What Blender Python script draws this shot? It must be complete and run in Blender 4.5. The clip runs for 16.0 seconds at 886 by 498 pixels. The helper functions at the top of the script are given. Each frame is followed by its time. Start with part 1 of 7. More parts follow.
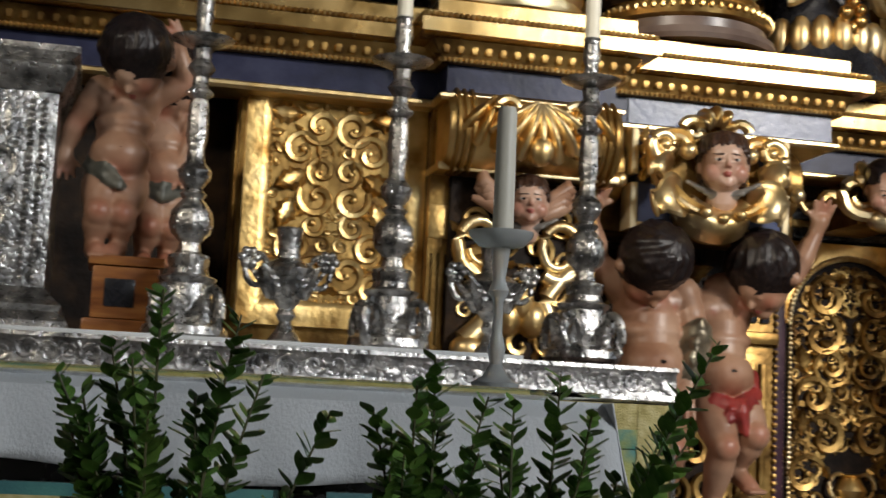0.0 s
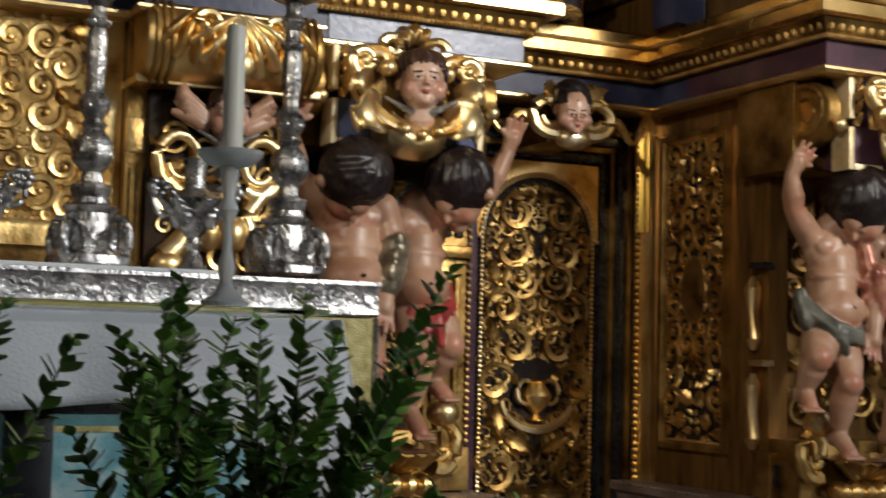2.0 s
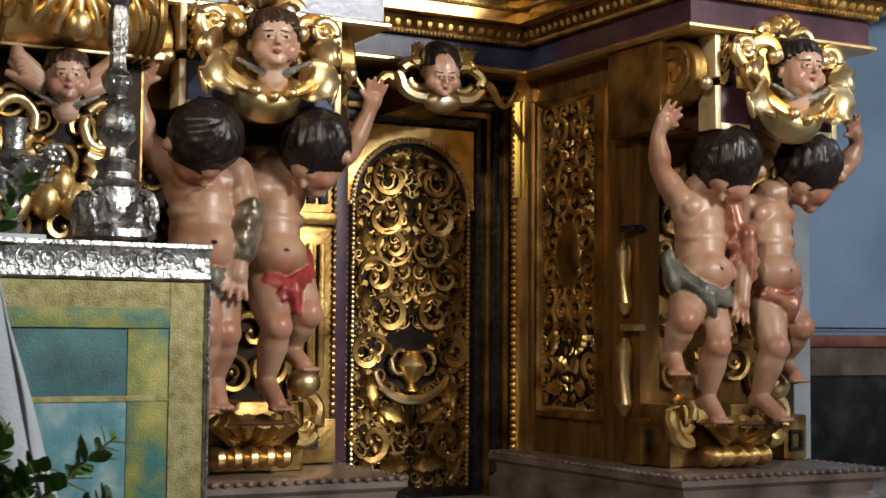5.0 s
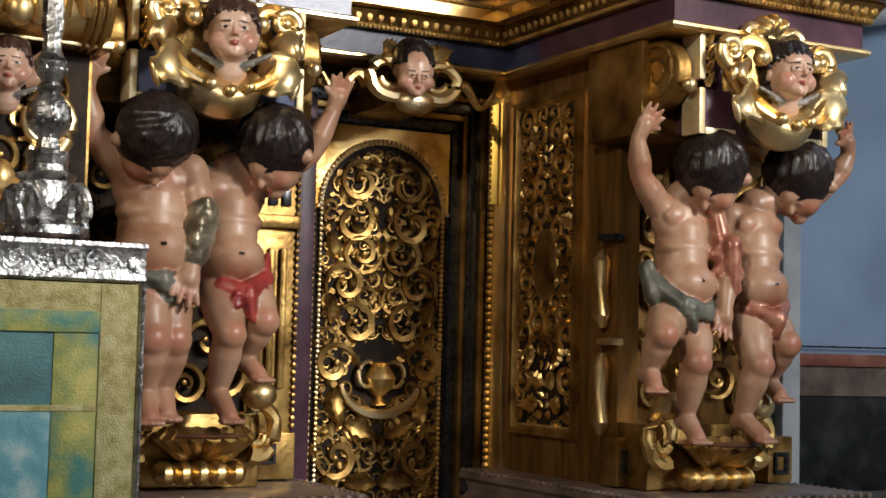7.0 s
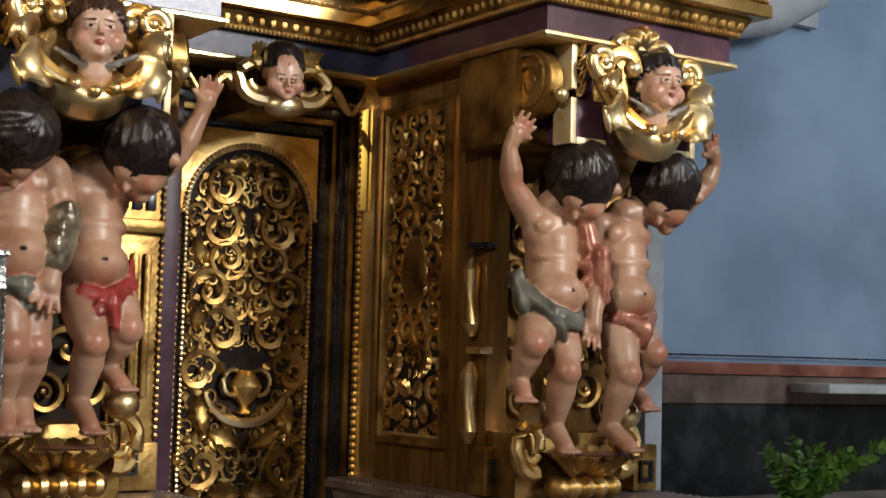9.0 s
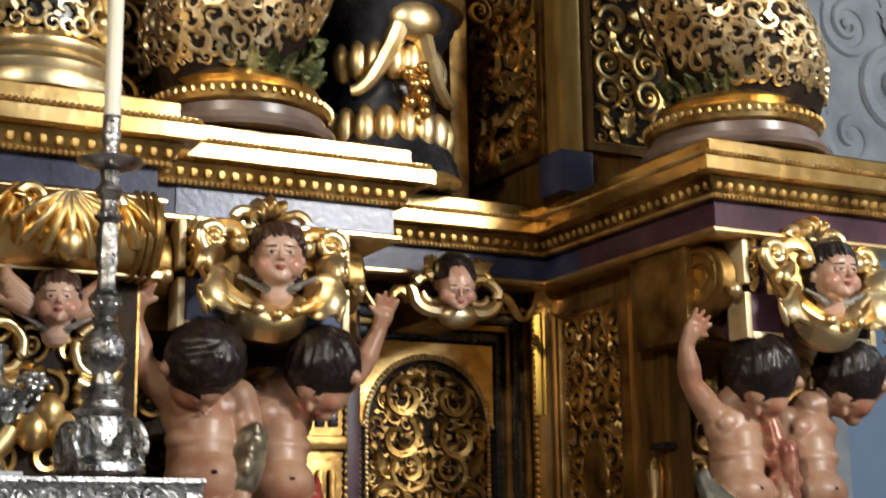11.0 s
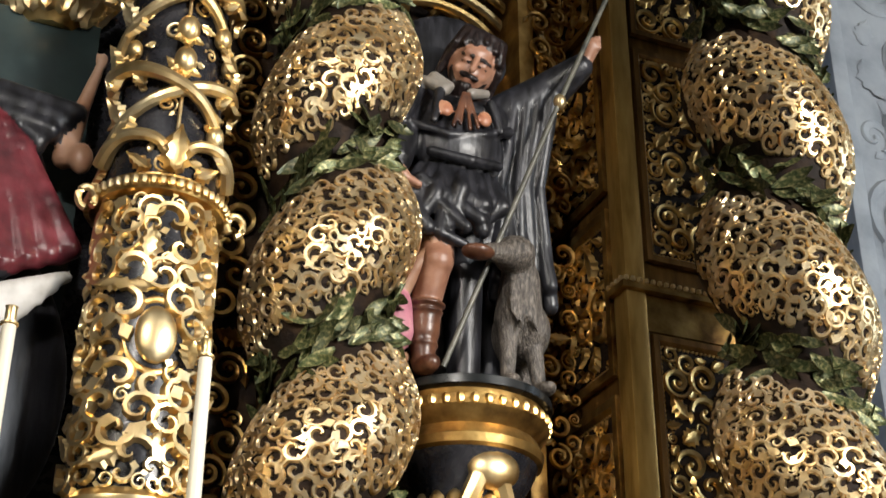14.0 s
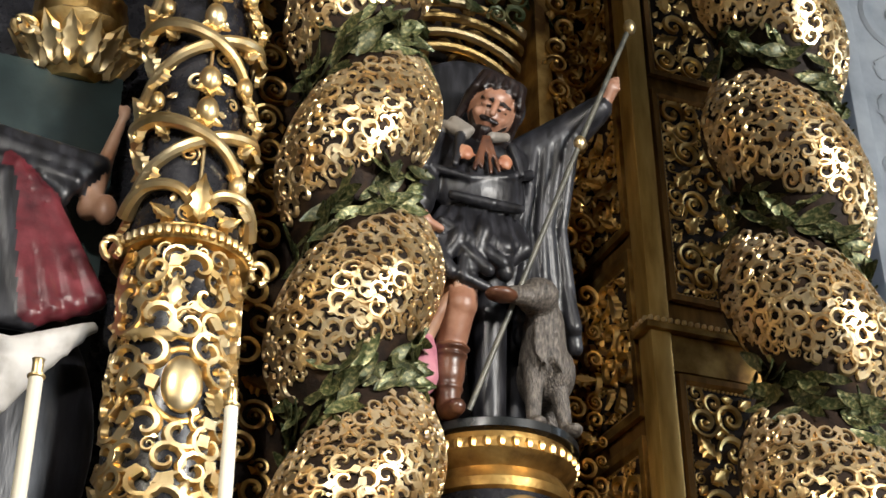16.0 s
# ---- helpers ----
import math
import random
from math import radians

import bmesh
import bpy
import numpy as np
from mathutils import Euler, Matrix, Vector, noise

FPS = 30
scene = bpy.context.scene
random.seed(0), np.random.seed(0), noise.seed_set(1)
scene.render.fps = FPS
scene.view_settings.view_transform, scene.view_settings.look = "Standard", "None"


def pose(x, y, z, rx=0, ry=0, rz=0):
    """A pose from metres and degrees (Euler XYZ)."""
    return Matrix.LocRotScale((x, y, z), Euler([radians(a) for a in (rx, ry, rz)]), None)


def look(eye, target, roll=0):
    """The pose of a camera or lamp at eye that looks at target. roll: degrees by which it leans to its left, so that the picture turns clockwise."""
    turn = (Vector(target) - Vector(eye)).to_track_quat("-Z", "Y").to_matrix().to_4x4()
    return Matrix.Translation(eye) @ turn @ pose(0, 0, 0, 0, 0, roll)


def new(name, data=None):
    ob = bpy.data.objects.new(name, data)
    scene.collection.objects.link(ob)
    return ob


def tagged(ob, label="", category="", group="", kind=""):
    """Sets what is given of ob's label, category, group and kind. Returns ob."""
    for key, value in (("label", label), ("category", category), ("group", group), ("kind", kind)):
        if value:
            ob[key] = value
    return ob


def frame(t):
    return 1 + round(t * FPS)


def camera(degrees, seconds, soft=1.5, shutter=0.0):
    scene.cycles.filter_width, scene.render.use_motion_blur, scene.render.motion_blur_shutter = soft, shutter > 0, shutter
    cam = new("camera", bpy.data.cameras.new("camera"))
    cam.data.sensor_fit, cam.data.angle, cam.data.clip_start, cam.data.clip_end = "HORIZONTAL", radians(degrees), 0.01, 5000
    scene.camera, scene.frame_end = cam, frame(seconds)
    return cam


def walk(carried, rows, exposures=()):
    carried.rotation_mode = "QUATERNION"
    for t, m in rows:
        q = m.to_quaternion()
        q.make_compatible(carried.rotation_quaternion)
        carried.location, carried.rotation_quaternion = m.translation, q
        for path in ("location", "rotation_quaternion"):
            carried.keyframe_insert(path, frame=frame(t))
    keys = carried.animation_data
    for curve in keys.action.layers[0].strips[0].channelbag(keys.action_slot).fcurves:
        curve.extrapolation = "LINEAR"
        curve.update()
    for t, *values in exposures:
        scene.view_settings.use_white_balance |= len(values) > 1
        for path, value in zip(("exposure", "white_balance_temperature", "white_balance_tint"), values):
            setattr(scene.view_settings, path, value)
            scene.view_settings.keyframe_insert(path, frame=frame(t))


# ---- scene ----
cam = camera(33.87, 16.0, soft=1.5, shutter=0.5)
PATH = [
    (0, (-0.0151, -0.0100, 0.8502), (1.1270, 4.8175, 1.4749), 2.65),
    (0.5, (-0.0882, 0.0303, 0.8820), (1.3700, 4.7788, 1.4569), 2.77),
    (1, (-0.0800, 0.0295, 0.8738), (1.5779, 4.7160, 1.4107), 2.85),
    (1.5, (-0.0697, 0.0211, 0.8513), (1.8802, 4.5958, 1.3717), 2.51),
    (2, (-0.0752, -0.0157, 0.8532), (2.0912, 4.4757, 1.2190), 1.40),
    (2.5, (-0.0158, -0.0426, 0.8411), (2.3663, 4.3400, 1.1858), 1.60),
    (3, (0.0677, -0.0345, 0.8484), (2.2826, 4.4330, 1.2164), 1.12),
    (3.5, (0.1526, -0.0460, 0.8303), (2.3451, 4.4346, 1.1733), 0.85),
    (4, (0.1792, -0.0522, 0.8324), (2.3165, 4.4523, 1.2087), 0.47),
    (4.5, (0.2222, -0.0467, 0.8118), (2.5680, 4.3591, 1.1043), 0.08),
    (7, (0.5607, 0.2096, 0.7930), (2.9222, 4.6026, 1.1467), 1.36),
    (7.5, (0.6130, 0.2345, 0.8022), (3.1346, 4.5387, 1.1404), 2.71),
    (8, (0.6505, 0.2546, 0.8129), (3.3418, 4.4517, 1.1883), 2.44),
    (8.2, (0.6278, 0.2767, 0.8066), (3.4033, 4.4231, 1.1283), 1.75),
    (10.3, (0.4820, 0.2918, 0.8415), (3.1277, 4.4697, 1.5800), -0.47),
    (10.5, (0.4650, 0.2965, 0.8432), (2.9800, 4.5382, 1.6691), -1.03),
    (11, (0.4780, 0.2780, 0.8644), (2.7287, 4.6229, 1.8921), -0.72),
    (11.5, (0.4985, 0.2703, 0.8716), (2.6142, 4.6322, 2.0953), -0.86),
    (12, (0.5183, 0.2440, 0.8815), (2.5529, 4.5389, 2.4353), -1.14),
    (12.5, (0.5116, 0.1915, 0.9016), (2.4810, 4.4296, 2.6792), -0.44),
    (13, (0.5316, 0.1614, 0.9131), (2.4758, 4.2964, 2.9433), -0.56),
    (13.5, (0.5241, 0.1301, 0.9212), (2.3369, 4.2033, 3.1846), -0.21),
    (14, (0.5211, 0.0908, 0.9437), (2.2479, 4.1381, 3.3181), 0.19),
    (14.5, (0.5193, 0.0953, 0.9490), (2.2243, 4.0944, 3.4189), -0.28),
    (15, (0.5158, 0.0821, 0.9471), (2.1779, 4.0578, 3.4831), -0.38),
    (15.5, (0.5190, 0.0782, 0.9460), (2.1821, 4.0638, 3.4656), -0.67),
    (16, (0.5180, 0.0723, 0.9472), (2.1428, 4.0870, 3.4457), -0.39),
]
walk(cam, [(t, look(eye, target, roll)) for t, eye, target, roll in PATH],
     exposures=[(0.0, -0.32), (2.0, -0.25), (3.0, 0.0), (8.0, 0.0), (12.5, 0.05), (14.0, 0.42), (16.0, 0.52)])

# ---- light: daylight from unseen nave windows, and added spotlights out of view ----
world = bpy.data.worlds.new("world")
scene.world = world
world.use_nodes = True
wn = world.node_tree.nodes
sky = wn.new("ShaderNodeTexSky")
sky.sky_type, sky.sun_disc = "NISHITA", False
sky.sun_elevation, sky.sun_rotation = radians(40), radians(200)
world.node_tree.links.new(sky.outputs[0], wn["Background"].inputs[0])
wn["Background"].inputs[1].default_value = 0.08


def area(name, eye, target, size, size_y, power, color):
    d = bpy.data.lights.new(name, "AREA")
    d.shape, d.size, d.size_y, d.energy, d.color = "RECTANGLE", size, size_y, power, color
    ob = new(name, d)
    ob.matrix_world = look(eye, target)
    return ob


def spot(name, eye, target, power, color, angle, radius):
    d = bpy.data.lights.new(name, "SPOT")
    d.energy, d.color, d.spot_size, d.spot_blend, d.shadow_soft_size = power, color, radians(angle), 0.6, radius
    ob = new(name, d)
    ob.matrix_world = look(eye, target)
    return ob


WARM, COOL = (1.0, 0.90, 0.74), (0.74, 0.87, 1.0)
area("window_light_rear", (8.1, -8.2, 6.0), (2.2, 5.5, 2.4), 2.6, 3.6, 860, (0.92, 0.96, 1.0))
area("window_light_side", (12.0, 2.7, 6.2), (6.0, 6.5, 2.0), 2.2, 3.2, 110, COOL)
# spotlights added out of view to brighten parts of the altarpiece
spot("added_spot_upper", (-2.4, -3.0, 6.8), (1.8, 5.7, 4.9), 1600, (1.0, 0.94, 0.86), 25, 0.25)
spot("added_spot_right", (7.0, -3.2, 5.4), (3.0, 5.5, 3.2), 2400, (1.0, 0.92, 0.81), 40, 0.40)
spot("added_spot_left", (-4.4, -2.2, 5.6), (-0.1, 4.8, 1.55), 900, WARM, 15, 0.25)
spot("added_spot_wing", (-4.2, -1.5, 5.2), (4.0, 5.6, 1.9), 1600, WARM, 22, 0.25)


# ---- materials ----
def ramp_mat(name, cols, scale=8.0, metal=0.0, rough=(0.4, 0.6), bump=0.1, bump_scale=60.0, detail=6.0, coord="Object", stretch=(1, 1, 1), spec=0.5, vary=0.0):
    """A surface with two scales of colour variation and fine relief. cols: dark, middle, light."""
    m = bpy.data.materials.new(name)
    m.use_nodes = True
    nt = m.node_tree
    N, L = nt.nodes, nt.links
    b = N["Principled BSDF"]
    tc = N.new("ShaderNodeTexCoord")
    mp = N.new("ShaderNodeMapping")
    mp.inputs["Scale"].default_value = stretch
    L.new(tc.outputs[coord], mp.inputs[0])
    n1 = N.new("ShaderNodeTexNoise")
    n1.inputs["Scale"].default_value, n1.inputs["Detail"].default_value = scale, detail
    L.new(mp.outputs[0], n1.inputs["Vector"])
    cr = N.new("ShaderNodeValToRGB")
    e = cr.color_ramp.elements
    e[0].position, e[1].position = 0.32, 0.68
    e[0].color, e[1].color = (*cols[0], 1), (*cols[-1], 1)
    if len(cols) == 3:
        mid = e.new(0.5)
        mid.color = (*cols[1], 1)
    L.new(n1.outputs["Fac"], cr.inputs[0])
    out = cr.outputs[0]
    if vary:
        oi, hs = N.new("ShaderNodeObjectInfo"), N.new("ShaderNodeHueSaturation")
        mr = N.new("ShaderNodeMapRange")
        mr.inputs["To Min"].default_value, mr.inputs["To Max"].default_value = 1 - vary, 1 + vary
        L.new(oi.outputs["Random"], mr.inputs["Value"])
        L.new(mr.outputs[0], hs.inputs["Value"])
        L.new(out, hs.inputs["Color"])
        out = hs.outputs[0]
    L.new(out, b.inputs["Base Color"])
    n2 = N.new("ShaderNodeTexNoise")
    n2.inputs["Scale"].default_value, n2.inputs["Detail"].default_value = bump_scale, 4.0
    L.new(mp.outputs[0], n2.inputs["Vector"])
    rr = N.new("ShaderNodeMapRange")
    rr.inputs["To Min"].default_value, rr.inputs["To Max"].default_value = rough
    L.new(n2.outputs["Fac"], rr.inputs["Value"])
    L.new(rr.outputs[0], b.inputs["Roughness"])
    bp = N.new("ShaderNodeBump")
    bp.inputs["Strength"].default_value, bp.inputs["Distance"].default_value = bump, 0.01
    L.new(n2.outputs["Fac"], bp.inputs["Height"])
    L.new(bp.outputs[0], b.inputs["Normal"])
    b.inputs["Metallic"].default_value = metal
    b.inputs["Specular IOR Level"].default_value = spec
    return m


GOLD = ramp_mat("gilding", [(0.36, 0.19, 0.05), (0.76, 0.51, 0.19), (0.90, 0.67, 0.31)], 7, 1.0, (0.26, 0.47), 0.30, 35)
GOLDP = ramp_mat("burnished_gilding", [(0.66, 0.45, 0.18), (0.90, 0.68, 0.35), (0.96, 0.80, 0.50)], 5, 1.0, (0.27, 0.46), 0.16, 25)
# yellower gilding, with the corner's reflected glow put into its colour
CORNER = ramp_mat("reflected_yellow_gilding", [(0.62, 0.40, 0.08), (0.80, 0.54, 0.13), (0.88, 0.63, 0.20)], 4, 1.0, (0.34, 0.5), 0.08, 18)
CORNG = ramp_mat("smooth_cornice_gilding", [(0.40, 0.24, 0.075), (0.62, 0.41, 0.155), (0.74, 0.53, 0.24)], 4, 1.0, (0.19, 0.32), 0.10, 18)
# darker copy of the gilding, for dimmer parts and shaded hollows
GOLDD = ramp_mat("dim_gilding", [(0.10, 0.05, 0.016), (0.34, 0.20, 0.06), (0.58, 0.38, 0.13)], 6, 0.9, (0.28, 0.5), 0.25, 40)
LACE = ramp_mat("filigree_gilding", [(0.60, 0.40, 0.19), (0.86, 0.65, 0.35), (0.94, 0.78, 0.50)], 9, 0.95, (0.24, 0.42), 0.2, 50)
# near-black ground for backings; also paints in the shade of gaps
SHADEG = ramp_mat("dark_shaded_ground", [(0.008, 0.005, 0.003), (0.018, 0.010, 0.006), (0.04, 0.022, 0.01)], 12, 0.0, (0.5, 0.8), 0.3, 60, spec=0.2)
WOODG = ramp_mat("bronzed_wood", [(0.10, 0.05, 0.012), (0.20, 0.10, 0.026), (0.27, 0.14, 0.04)], 3, 0.6, (0.25, 0.42), 0.08, 30, stretch=(6, 6, 1))
BLUE = ramp_mat("blue_frieze_paint", [(0.018, 0.020, 0.042), (0.032, 0.036, 0.078), (0.055, 0.06, 0.11)], 6, 0.0, (0.24, 0.40), 0.10, 40, spec=0.22)
PURPLE = ramp_mat("purple_frieze_paint", [(0.035, 0.015, 0.025), (0.06, 0.025, 0.04), (0.09, 0.04, 0.06)], 6, 0.0, (0.3, 0.45), 0.1, 40, spec=0.25)
SKIN = ramp_mat("flesh_polychromy", [(0.27, 0.13, 0.075), (0.385, 0.215, 0.135), (0.47, 0.295, 0.20)], 6, 0.0, (0.28, 0.52), 0.16, 18)
FACE = ramp_mat("pale_face_polychromy", [(0.42, 0.235, 0.16), (0.53, 0.335, 0.245), (0.60, 0.41, 0.315)], 6, 0.0, (0.26, 0.45), 0.10, 20)
FILLET = ramp_mat("pale_gilt_fillet", [(0.58, 0.44, 0.22), (0.74, 0.60, 0.36), (0.82, 0.70, 0.46)], 9, 0.45, (0.38, 0.55), 0.2, 30)
# lighter copy of the frieze blue, with the reflected sky painted in
BLUEP = ramp_mat("sky_lit_blue_paint", [(0.05, 0.065, 0.13), (0.08, 0.10, 0.20), (0.12, 0.145, 0.26)], 7, 0.0, (0.22, 0.38), 0.15, 40, spec=0.5)
HAIR = ramp_mat("dark_hair_paint", [(0.005, 0.003, 0.003), (0.013, 0.008, 0.008), (0.024, 0.014, 0.012)], 30, 0.0, (0.26, 0.42), 0.4, 30, stretch=(3, 3, 1), spec=0.4)
BROWNHAIR = ramp_mat("brown_hair_paint", [(0.018, 0.008, 0.005), (0.045, 0.020, 0.012), (0.085, 0.042, 0.024)], 26, 0.0, (0.25, 0.42), 0.4, 40, stretch=(3, 3, 1), spec=0.45)
EYEWHITE = ramp_mat("eye_white_paint", [(0.55, 0.50, 0.45), (0.62, 0.58, 0.53), (0.68, 0.65, 0.6)], 20, 0.0, (0.2, 0.3), 0.02, 30)
LIP = ramp_mat("lip_paint", [(0.30, 0.07, 0.06), (0.38, 0.10, 0.08), (0.44, 0.14, 0.11)], 14, 0.0, (0.25, 0.4), 0.05, 30)
CRIMSON = ramp_mat("crimson_cloth_paint", [(0.05, 0.008, 0.012), (0.11, 0.016, 0.022), (0.18, 0.035, 0.045)], 8, 0.0, (0.25, 0.45), 0.4, 20)
SKINB = ramp_mat("brown_flesh_polychromy", [(0.20, 0.085, 0.05), (0.32, 0.16, 0.10), (0.40, 0.22, 0.15)], 7, 0.0, (0.3, 0.5), 0.15, 30)
POSTG = ramp_mat("dull_gilt_wood", [(0.30, 0.17, 0.04), (0.46, 0.28, 0.075), (0.56, 0.36, 0.11)], 3, 0.6, (0.28, 0.42), 0.05, 20, stretch=(5, 5, 1))
COLLAR = ramp_mat("grey_collar_paint", [(0.15, 0.135, 0.12), (0.21, 0.19, 0.165), (0.26, 0.235, 0.21)], 10, 0.0, (0.35, 0.5), 0.2, 20)
SHELLP = ramp_mat("ochre_shell_paint", [(0.26, 0.09, 0.05), (0.36, 0.15, 0.08), (0.44, 0.22, 0.13)], 14, 0.0, (0.3, 0.45), 0.3, 40)
REDC = ramp_mat("red_cloth_paint", [(0.16, 0.02, 0.02), (0.30, 0.035, 0.03), (0.38, 0.06, 0.05)], 10, 0.0, (0.3, 0.5), 0.4, 20)
DARKC = ramp_mat("dark_cloth_paint", [(0.005, 0.005, 0.006), (0.012, 0.012, 0.015), (0.028, 0.028, 0.034)], 9, 0.0, (0.30, 0.48), 0.45, 9, stretch=(2.6, 2.6, 0.5))
SASH = ramp_mat("rose_gold_cloth_paint", [(0.20, 0.06, 0.04), (0.36, 0.14, 0.09), (0.52, 0.28, 0.18)], 14, 0.25, (0.25, 0.42), 0.35, 25)
SLEEVE = ramp_mat("silvered_sleeve_paint", [(0.10, 0.085, 0.06), (0.24, 0.20, 0.14), (0.40, 0.35, 0.25)], 14, 0.6, (0.28, 0.45), 0.4, 30)
GREYC = ramp_mat("grey_green_cloth_paint", [(0.05, 0.05, 0.045), (0.1, 0.1, 0.08), (0.16, 0.15, 0.12)], 12, 0.1, (0.3, 0.5), 0.4, 25)
PINKC = ramp_mat("pink_cloth_paint", [(0.38, 0.12, 0.17), (0.55, 0.22, 0.28), (0.65, 0.32, 0.36)], 10, 0.0, (0.3, 0.5), 0.3, 20)
WHITEC = ramp_mat("pale_cloth_paint", [(0.4, 0.38, 0.35), (0.55, 0.53, 0.5), (0.65, 0.63, 0.6)], 8, 0.0, (0.4, 0.6), 0.2, 20)
LEATHER = ramp_mat("brown_boot_paint", [(0.05, 0.02, 0.012), (0.11, 0.045, 0.024), (0.17, 0.07, 0.036)], 10, 0.0, (0.25, 0.4), 0.3, 30)
FUR = ramp_mat("grey_dog_paint", [(0.03, 0.026, 0.022), (0.10, 0.085, 0.072), (0.21, 0.18, 0.15)], 25, 0.0, (0.3, 0.5), 1.0, 45, stretch=(3, 3, 1))
SILVER = ramp_mat("embossed_silver", [(0.14, 0.14, 0.14), (0.46, 0.45, 0.44), (0.78, 0.76, 0.73)], 16, 1.0, (0.17, 0.42), 0.55, 60)
WAX = ramp_mat("ivory_wax", [(0.82, 0.77, 0.62), (0.88, 0.83, 0.69), (0.90, 0.86, 0.74)], 4, 0.0, (0.35, 0.5), 0.03, 20)
LINEN = ramp_mat("white_linen", [(0.60, 0.63, 0.65), (0.72, 0.74, 0.75), (0.78, 0.79, 0.79)], 3, 0.0, (0.7, 0.85), 0.25, 220)
BROCADE = ramp_mat("gold_braid_cloth", [(0.36, 0.30, 0.10), (0.52, 0.45, 0.19), (0.62, 0.56, 0.28)], 30, 0.15, (0.45, 0.65), 0.6, 160)
TEAL = ramp_mat("teal_silk", [(0.02, 0.09, 0.10), (0.04, 0.16, 0.17), (0.07, 0.24, 0.22)], 7, 0.0, (0.4, 0.6), 0.2, 120)
YELLOWG = ramp_mat("green_gold_silk", [(0.05, 0.22, 0.18), (0.30, 0.33, 0.08), (0.55, 0.48, 0.12)], 9, 0.0, (0.4, 0.6), 0.3, 120)
AQUA = ramp_mat("light_blue_silk", [(0.05, 0.22, 0.26), (0.12, 0.34, 0.38), (0.40, 0.52, 0.50)], 11, 0.0, (0.4, 0.6), 0.2, 120)
PLASTER = ramp_mat("blue_grey_wall_paint", [(0.19, 0.265, 0.37), (0.24, 0.33, 0.46), (0.29, 0.385, 0.52)], 1.2, 0.0, (0.6, 0.8), 0.15, 14, coord="Object")
STUCCO = ramp_mat("pale_grey_stucco", [(0.34, 0.36, 0.38), (0.44, 0.46, 0.48), (0.52, 0.54, 0.55)], 4, 0.0, (0.55, 0.75), 0.2, 30)
REDMARBLE = ramp_mat("red_marble", [(0.16, 0.05, 0.035), (0.26, 0.09, 0.06), (0.34, 0.15, 0.11)], 6, 0.0, (0.25, 0.4), 0.05, 30)
BROWNSTONE = ramp_mat("brown_marble", [(0.09, 0.06, 0.05), (0.17, 0.12, 0.10), (0.24, 0.18, 0.15)], 5, 0.0, (0.25, 0.4), 0.05, 30)
BLACKSTONE = ramp_mat("black_marble", [(0.008, 0.009, 0.01), (0.015, 0.017, 0.018), (0.04, 0.042, 0.045)], 5, 0.0, (0.15, 0.3), 0.04, 30)
STONE = ramp_mat("pale_floor_stone", [(0.22, 0.19, 0.16), (0.32, 0.28, 0.24), (0.38, 0.34, 0.30)], 3, 0.0, (0.3, 0.55), 0.08, 30)
NAVE = ramp_mat("nave_plaster", [(0.20, 0.18, 0.155), (0.27, 0.25, 0.22), (0.32, 0.30, 0.26)], 1.5, 0.0, (0.7, 0.9), 0.1, 20)
LEAF = ramp_mat("boxwood_leaf", [(0.05, 0.12, 0.022), (0.10, 0.22, 0.040), (0.20, 0.33, 0.06)], 20, 0.0, (0.28, 0.45), 0.1, 60, vary=0.35)
STEM = ramp_mat("boxwood_stem", [(0.05, 0.05, 0.02), (0.09, 0.09, 0.035), (0.13, 0.12, 0.05)], 20, 0.0, (0.5, 0.7), 0.3, 60)
VINE = ramp_mat("green_gold_leaf_paint", [(0.020, 0.034, 0.012), (0.075, 0.09, 0.035), (0.34, 0.30, 0.14)], 9, 0.35, (0.2, 0.4), 0.2, 40, vary=0.5)
CANVAS = ramp_mat("dark_green_backdrop", [(0.006, 0.013, 0.014), (0.013, 0.025, 0.026), (0.028, 0.045, 0.045)], 3, 0.0, (0.35, 0.5), 0.1, 30)
FRUIT = ramp_mat("gilded_fruit", [(0.5, 0.26, 0.07), (0.8, 0.5, 0.17), (0.9, 0.62, 0.25)], 8, 1.0, (0.2, 0.35), 0.1, 30)
WOOD = ramp_mat("varnished_pedestal_wood", [(0.16, 0.05, 0.015), (0.30, 0.11, 0.03), (0.42, 0.18, 0.05)], 5, 0.1, (0.25, 0.4), 0.1, 30, stretch=(1, 1, 6))
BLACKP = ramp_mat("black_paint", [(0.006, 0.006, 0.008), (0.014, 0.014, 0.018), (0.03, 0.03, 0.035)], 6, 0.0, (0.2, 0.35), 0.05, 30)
def rosy_paint(m):
    """Rosy paint on cheeks, knees and joints, where the mesh's blush attribute says so."""
    nt = m.node_tree
    att, mix, part_of = nt.nodes.new("ShaderNodeAttribute"), nt.nodes.new("ShaderNodeMix"), nt.nodes.new("ShaderNodeMath")
    att.attribute_name, mix.data_type = "blush", "RGBA"
    b = nt.nodes["Principled BSDF"]
    nt.links.new(b.inputs["Base Color"].links[0].from_socket, mix.inputs[6])
    mix.inputs[7].default_value = (0.40, 0.11, 0.065, 1)
    part_of.operation, part_of.inputs[1].default_value = "MULTIPLY", 0.6
    nt.links.new(att.outputs["Fac"], part_of.inputs[0])
    nt.links.new(part_of.outputs[0], mix.inputs[0])
    nt.links.new(mix.outputs[2], b.inputs["Base Color"])


rosy_paint(SKIN)
rosy_paint(FACE)
